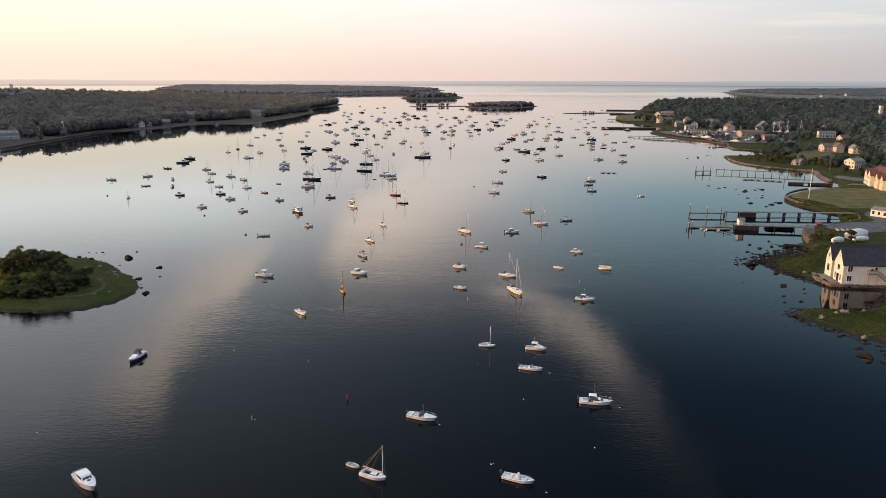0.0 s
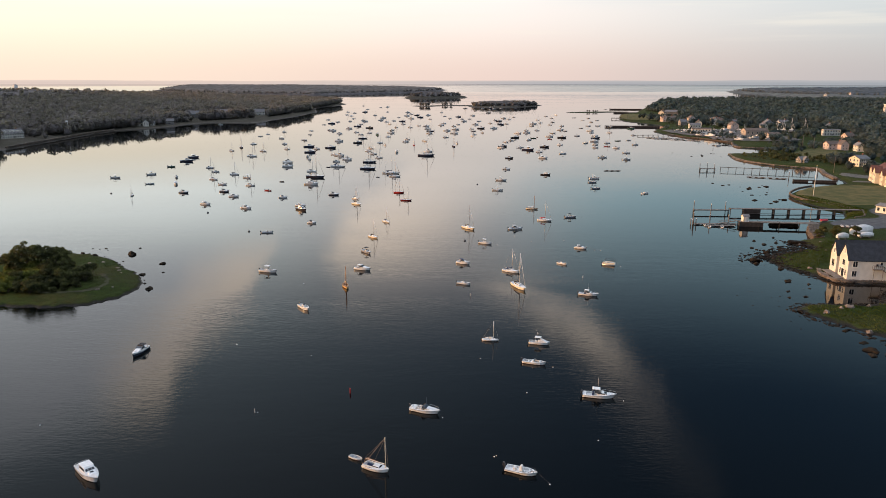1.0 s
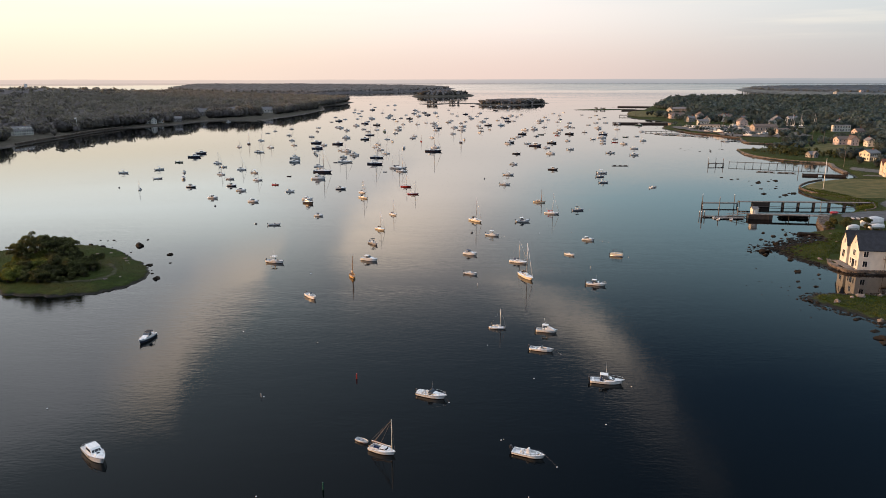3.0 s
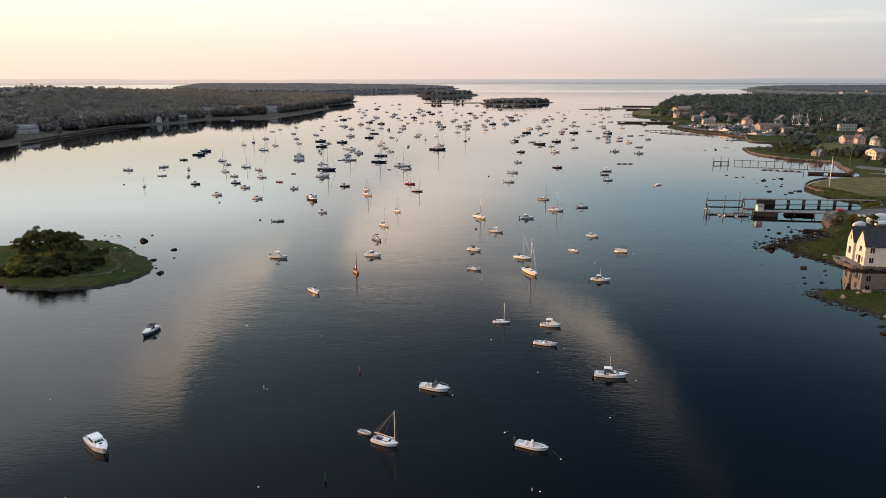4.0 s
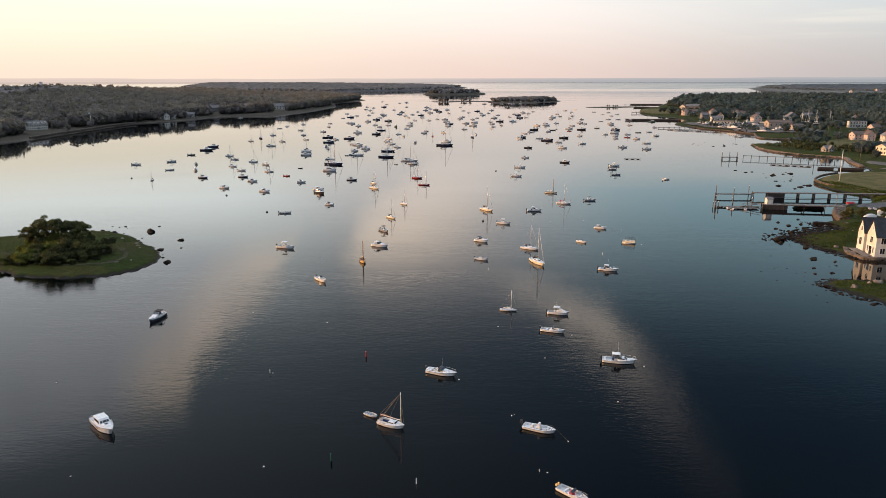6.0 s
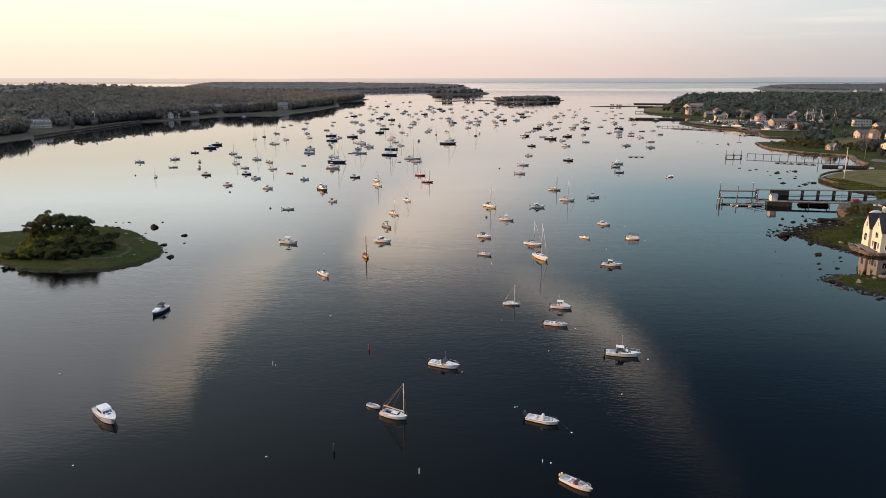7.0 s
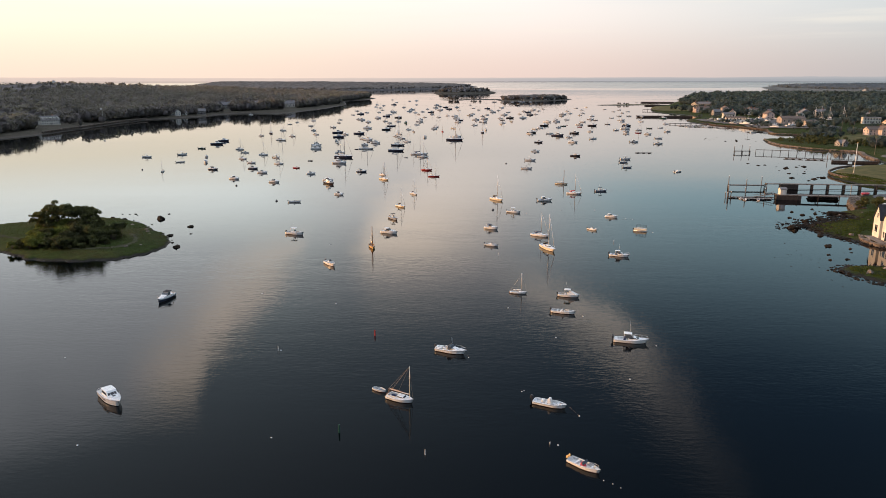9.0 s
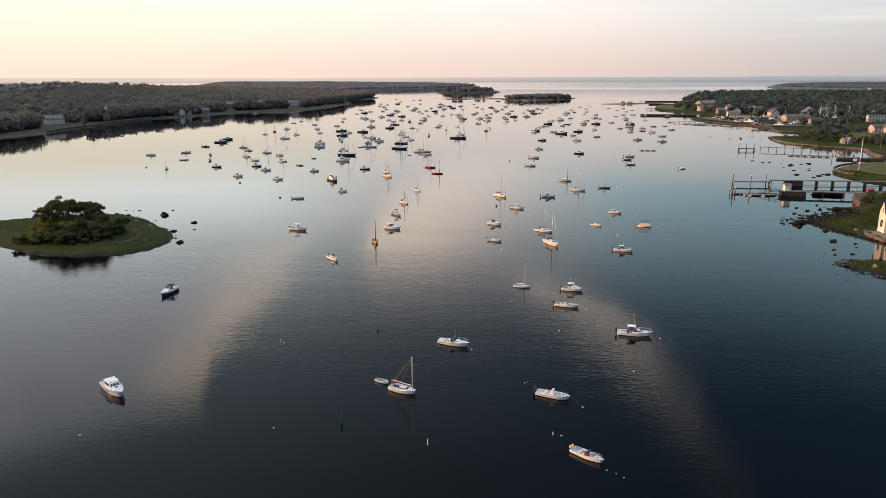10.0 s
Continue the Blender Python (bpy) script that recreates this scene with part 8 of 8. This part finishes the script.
def tufts(name, f, outline, count, seed, size, material, label, lowest=0.75):
    """Blades of long grass in clumps, one mesh."""
    rnd = np.random.RandomState(seed)
    line = np.array(outline, float)
    p = rnd.uniform(line.min(0), line.max(0), (count * 3, 2))
    p = p[inside_depth(p, line) > 0]
    z = f(p)
    ok = z > lowest
    p, z = p[ok][:count], z[ok][:count]
    n = len(p)
    a = rnd.uniform(0, math.tau, n)
    s = size * rnd.uniform(0.5, 1.4, n)
    dx, dy = np.cos(a) * s * 0.55, np.sin(a) * s * 0.55
    lean = rnd.normal(scale=0.35, size=(n, 2)) * s[:, None]
    v = np.stack([np.column_stack([p[:, 0] - dx, p[:, 1] - dy, z - 0.1]), np.column_stack([p[:, 0] + dx, p[:, 1] + dy, z - 0.1]),
                  np.column_stack([p[:, 0] + lean[:, 0] + dx * 0.5, p[:, 1] + lean[:, 1] + dy * 0.5, z + s]), np.column_stack([p[:, 0] + lean[:, 0] - dx * 0.6, p[:, 1] + lean[:, 1] - dy * 0.6, z + s * 0.8])], 1).reshape(-1, 3)
    me = raw(name, v, np.arange(n * 4).reshape(-1, 4).tolist())
    me.materials.append(material)
    tagged(new(name, me), label, "grass", kind="stuff")


GRASS = surface("marsh_grass", (0.060, 0.096, 0.015), 0.85, vary=0.45, scale=0.13, island=0.12, spec=0.1, second=(0.100, 0.110, 0.035), thin=0.4)
GRASS_DARK = surface("islet_grass", (0.052, 0.078, 0.016), 0.85, vary=0.4, scale=0.12, island=0.12, spec=0.1, second=(0.075, 0.068, 0.030), thin=0.4)
tufts("marsh_grass", right_height, [(94, 150), (94, 184), (120, 186), (132, 196), (150, 200), (170, 150)], 24000, 1, 0.20, GRASS, "thick green marsh grass on the spit", 0.5)
tufts("marsh_grass", right_height, [(108, 220), (112, 240), (140, 256), (165, 256), (165, 225), (122, 224), (116, 216)], 14000, 2, 0.19, GRASS, "green marsh grass beside the house", 0.6)
tufts("marsh_grass", right_height, [(122, 205), (165, 206), (165, 200), (130, 198)], 6000, 4, 0.19, GRASS, "green marsh grass along the cove", 0.5)
tufts("islet_grass", islet_height, ISLET, 7000, 3, 0.15, GRASS_DARK, "rough grass covering the islet", 0.75)
tufts("marsh_grass", right_height, [(172, 303), (186, 326), (178, 346), (180, 366), (186, 352), (192, 320), (184, 306)], 2500, 5, 0.35, GRASS, "green shore grass below the lawn", 0.4)
ROCKS = [link("boulder", blob(0.68, 0.68, 0.6, 0.7, 2, 1.3, 3.0 * k), None) for k in range(4)]
for r in ROCKS:
    bpy.data.objects.remove(r)
ROCK_MESH = [bpy.data.meshes[n] for n in ("boulder", "boulder.001", "boulder.002", "boulder.003")]
ROCK_DARK = [m.copy() for m in ROCK_MESH]
for m in ROCK_MESH:
    m.materials.append(ROCK)
for m in ROCK_DARK:
    m.materials.append(DARK_ROCK)


def boulder(x, y, r, z=0.0, dark=True, flat=1.0):
    k = int(abs(x * 7 + y * 3)) % 4
    ob = new("boulder", (ROCK_DARK if dark else ROCK_MESH)[k])
    ob.matrix_basis = pose(x, y, z, 0, 0, x * 37 % 360) @ Matrix.Diagonal((r * 1.2, r, r * 0.8 * flat, 1))
    return tagged(ob, "dark weedy boulder rising from the water" if dark else "pale weathered boulder on the shore", "rock", "shore boulders")


for x, y, r in ((103.7, 232.6, 2.2), (112.7, 243.1, 1.7), (110.4, 250.6, 1.0), (102.3, 227.5, 1.2), (103, 206.8, 1.4), (107.6, 221.2, 1.5), (96, 150, 2.4), (99, 146, 2.2), (102, 151, 1.8), (94.5, 147, 1.6), (97, 155, 1.5), (98.5, 196, 0.8), (101, 191, 0.9),
                (96, 190, 0.7), (108, 203.5, 0.8), (97, 163, 1.0), (93, 178, 1.0), (93.6, 171, 0.8), (106, 199, 0.6), (111, 248, 0.8), (117, 256, 1.2), (121, 252, 1.0), (116, 262, 0.9), (123, 259, 1.1), (126, 268, 0.8), (119, 247, 1.0),
                (92, 210, 0.4), (88, 196, 0.4)):
    boulder(x, y, r, -0.15, True, 0.6 if y < 160 else 1.1)
for x, y, r in ((98.5, 175, 1.3), (107.3, 179.5, 1.6), (104, 178, 0.8), (113, 181, 1.0), (102, 161.5, 1.1), (118, 212.5, 1.2), (116, 219, 1.0), (131, 257, 1.2)):
    boulder(x, y, r, hz(x, y), False)
rnd = random.Random(12)
for k in range(46):
    s = rnd.random()
    x, y = 112 + 26 * s + rnd.uniform(-5, 3), 236 + 22 * s + rnd.uniform(-9, 10)
    boulder(x, y, rnd.uniform(0.35, 1.1), max(-0.1, hz(x, y)), hz(x, y) < 1.0, 0.7)


def rock_field(name, line, spread, count, lo, hi, seed, label):
    """A loose litter of low stones along a line, past counting, in one mesh."""
    rnd2 = np.random.RandomState(seed)
    pts = curve_through(line, 1.0, closed=False)
    ball = bmesh.new()
    bmesh.ops.create_icosphere(ball, subdivisions=1, radius=1.0)
    bv = np.array([v.co[:] for v in ball.verts])
    bf = np.array([[v.index for v in f.verts] for f in ball.faces])
    ball.free()
    spots = pts[rnd2.randint(len(pts), size=count)] + rnd2.normal(scale=spread, size=(count, 2))
    vs, fs = [], []
    for p, ground in zip(spots, right_height(spots)):
        if ground > 0.75:
            continue
        r = lo + (hi - lo) * rnd2.rand() ** 2.2
        w = bv * rnd2.uniform(0.7, 1.25, (len(bv), 1)) * (r * rnd2.uniform(0.9, 1.7), r, r * rnd2.uniform(0.35, 0.6))
        t = rnd2.uniform(0, math.tau)
        c, d = math.cos(t), math.sin(t)
        fs.append(bf + len(vs) * len(bv))
        vs.append(np.column_stack([w[:, 0] * c - w[:, 1] * d + p[0], w[:, 0] * d + w[:, 1] * c + p[1], w[:, 2] + max(ground, 0.0)]))
    me = raw(name, np.concatenate(vs), np.concatenate(fs).tolist())
    me.materials.append(DARK_ROCK)
    tagged(new(name, me), label, "rocks", kind="stuff")


rock_field("weedy_rocks", [(104, 234), (110, 237), (116, 241), (124, 246), (131, 251)], 3.0, 900, 0.12, 0.65, 5, "dark weedy stones bared along the spit")
rock_field("weedy_rocks", [(110, 236), (110.5, 229), (111, 222), (113, 215), (116, 208), (121, 203.5)], 1.1, 420, 0.12, 0.5, 6, "dark weedy stones along the house shore")
rock_field("weedy_rocks", [(128, 198), (119, 185.5), (108, 184), (96, 183.5), (92.5, 179), (94.5, 171), (98, 165), (101, 158), (104, 150)], 0.8, 380, 0.12, 0.5, 7, "dark weedy stones along the marsh edge")
rock_field("weedy_rocks", [(126, 262), (134, 256), (142, 262)], 2.2, 260, 0.12, 0.5, 8, "dark stones below the bank")
for k in range(90):
    x, y = right_line[rnd.randrange(len(right_line))] + np.array([rnd.gauss(0, 1.2), rnd.gauss(0, 1.2)])
    if 150 < y < 262 and x < 150:
        for j in range(1):
            boulder(x + rnd.gauss(0, 0.9), y + rnd.gauss(0, 0.9), rnd.choice((0.2, 0.3, 0.45, 0.7)), 0.02, True, 0.6)
for k in range(34):
    boulder(rnd.gauss(92, 6), rnd.gauss(186, 12), rnd.choice((0.15, 0.22, 0.35)), -0.05, True, 0.6)
for k in range(26):
    x, y = rnd.uniform(155, 182), rnd.uniform(345, 420)
    boulder(x, y, rnd.choice((0.6, 0.9, 1.3, 2.0)), -0.2, True, 0.8)
for k in range(12):
    x, y = rnd.uniform(176, 222), rnd.uniform(560, 610)
    boulder(x, y, rnd.uniform(0.7, 1.5), -0.2, True, 0.7)
for x, y, r in ((-113.1, 236.3, 2.0), (-97.0, 223.7, 1.3), (-92.3, 212.8, 0.6), (-98.0, 210.1, 1.2), (-89.3, 194.7, 1.5), (-113.9, 245.4, 0.7), (-125.2, 233.6, 1.5), (-131.1, 237.5, 1.0), (-132.2, 231.9, 0.8), (-113.1, 224.8, 0.7), (-106.4, 216.5, 0.6), (-130.9, 244.2, 0.5), (-128.0, 243.4, 0.5), (-126.0, 244.3, 0.7), (-124.2, 241.8, 0.4), (-111.5, 226.3, 0.5)):
    boulder(x, y, r, -0.1)
for k in range(60):
    i = rnd.randrange(len(islet_line))
    x, y = islet_line[i] + np.array([rnd.uniform(-1.5, 1.5), rnd.uniform(-1.5, 1.5)])
    if x > -135:
        boulder(x, y, rnd.uniform(0.2, 0.6), -0.05)
for x, y in ((-108, 215), (-106, 212), (-104, 209), (-102, 190), (-99, 193), (-116, 222), (-119, 219)):
    boulder(x, y, rnd.uniform(0.5, 0.9), iz(x, y), False, 0.6)


# ---- buoys and marks ----


def buoy(x, y, r=0.15, material=None, stick=0.0, rope=None):
    b = empty("mooring_buoy", pose(x, y, 0), "small white mooring buoy afloat" if not stick else "slim channel stake standing in the water", "buoy", "mooring buoys")
    r = r * (0.55 if stick else 0.85)
    part("float", blob(r, r, r, 0.0, 2), material or GEL_WHITE, b, smooth_shade=True)
    if stick:
        part("stick", tube((0, 0, -0.5), (0, 0, stick), 0.07 if stick < 1.0 else 0.15, 0.05 if stick < 1.0 else 0.11, 8), material or TRIM, b)
    else:
        part("ring", tube((0, 0, r * 0.9), (0, 0, r * 1.6), 0.05, 0.03, 6), DARK_TIMBER, b)
    if rope:
        part("mooring_rope", tube((0, 0, 0.05), rope, 0.008, 0.008, 4), TIMBER, b, "pale rope up to a boat's bow")
buoy(33.1, 123.4, rope=(-1.30, 1.12, 0.7))
buoy(15.1, 94.7, rope=(-1.60, 2.24, 0.7))
buoy(21.8, 139.4, rope=(-1.30, 1.16, 0.7))
buoy(6.4, 144.0)
buoy(14.9, 126.7)
buoy(25.2, 108.2)
buoy(-1.6, 116.0, rope=(-0.78, 1.34, 0.7))
buoy(7.1, 102.6)
buoy(-44.9, 201.3)
buoy(-50.0, 151.3)
buoy(-31.4, 145.0)
buoy(30.4, 259.6)
buoy(43.1, 261.8)
buoy(51.7, 245.8, rope=(-1.63, 1.38, 0.7))
buoy(53.8, 245.1, rope=(-3.73, 2.08, 0.7))
buoy(55.9, 223.5, rope=(-1.00, 1.29, 0.7))
buoy(58.5, 309.1, rope=(-2.46, -0.96, 0.7))
buoy(17.0, 253.8, rope=(-1.62, 0.96, 0.7))
buoy(11.1, 86.1)
buoy(-28.3, 86.0)
buoy(-53.9, 82.5)
buoy(-35.9, 117.5)
buoy(-73.3, 111.9)
buoy(-44.6, 201.2)
buoy(-19.9, 125.9, 0.16, GEL_RED, 1.1)
buoy(-19.2, 87.9, 0.16, GEL_GREEN, 1.2)
buoy(-6.7, 82.7, 0.12, GEL_WHITE, 0.8)
buoy(10.0, 86.3, 0.12, GEL_WHITE, 0.4)
buoy(5.3, 190.1, 0.12, GEL_WHITE, 0.8)
buoy(40.8, 209.2, 0.12, GEL_WHITE, 0.8)
buoy(-36.4, 117.4, 0.12, GEL_WHITE, 0.8)
buoy(14.6, 408.9, 0.6, GEL_BLACK)
buoy(4.8, 260.0, 0.6, GEL_BLACK)
buoy(-184.6, 369.7, 0.6, GEL_BLACK)
buoy(-113.3, 315.2, 0.6, GEL_BLACK)
buoy(-82.6, 274.9, 0.6, GEL_BLACK)
for x, y in ((15.8, 77.8), (16.8, 77.1), (17.6, 76.3), (7.5, 102.9)):
    buoy(x, y, 0.10)
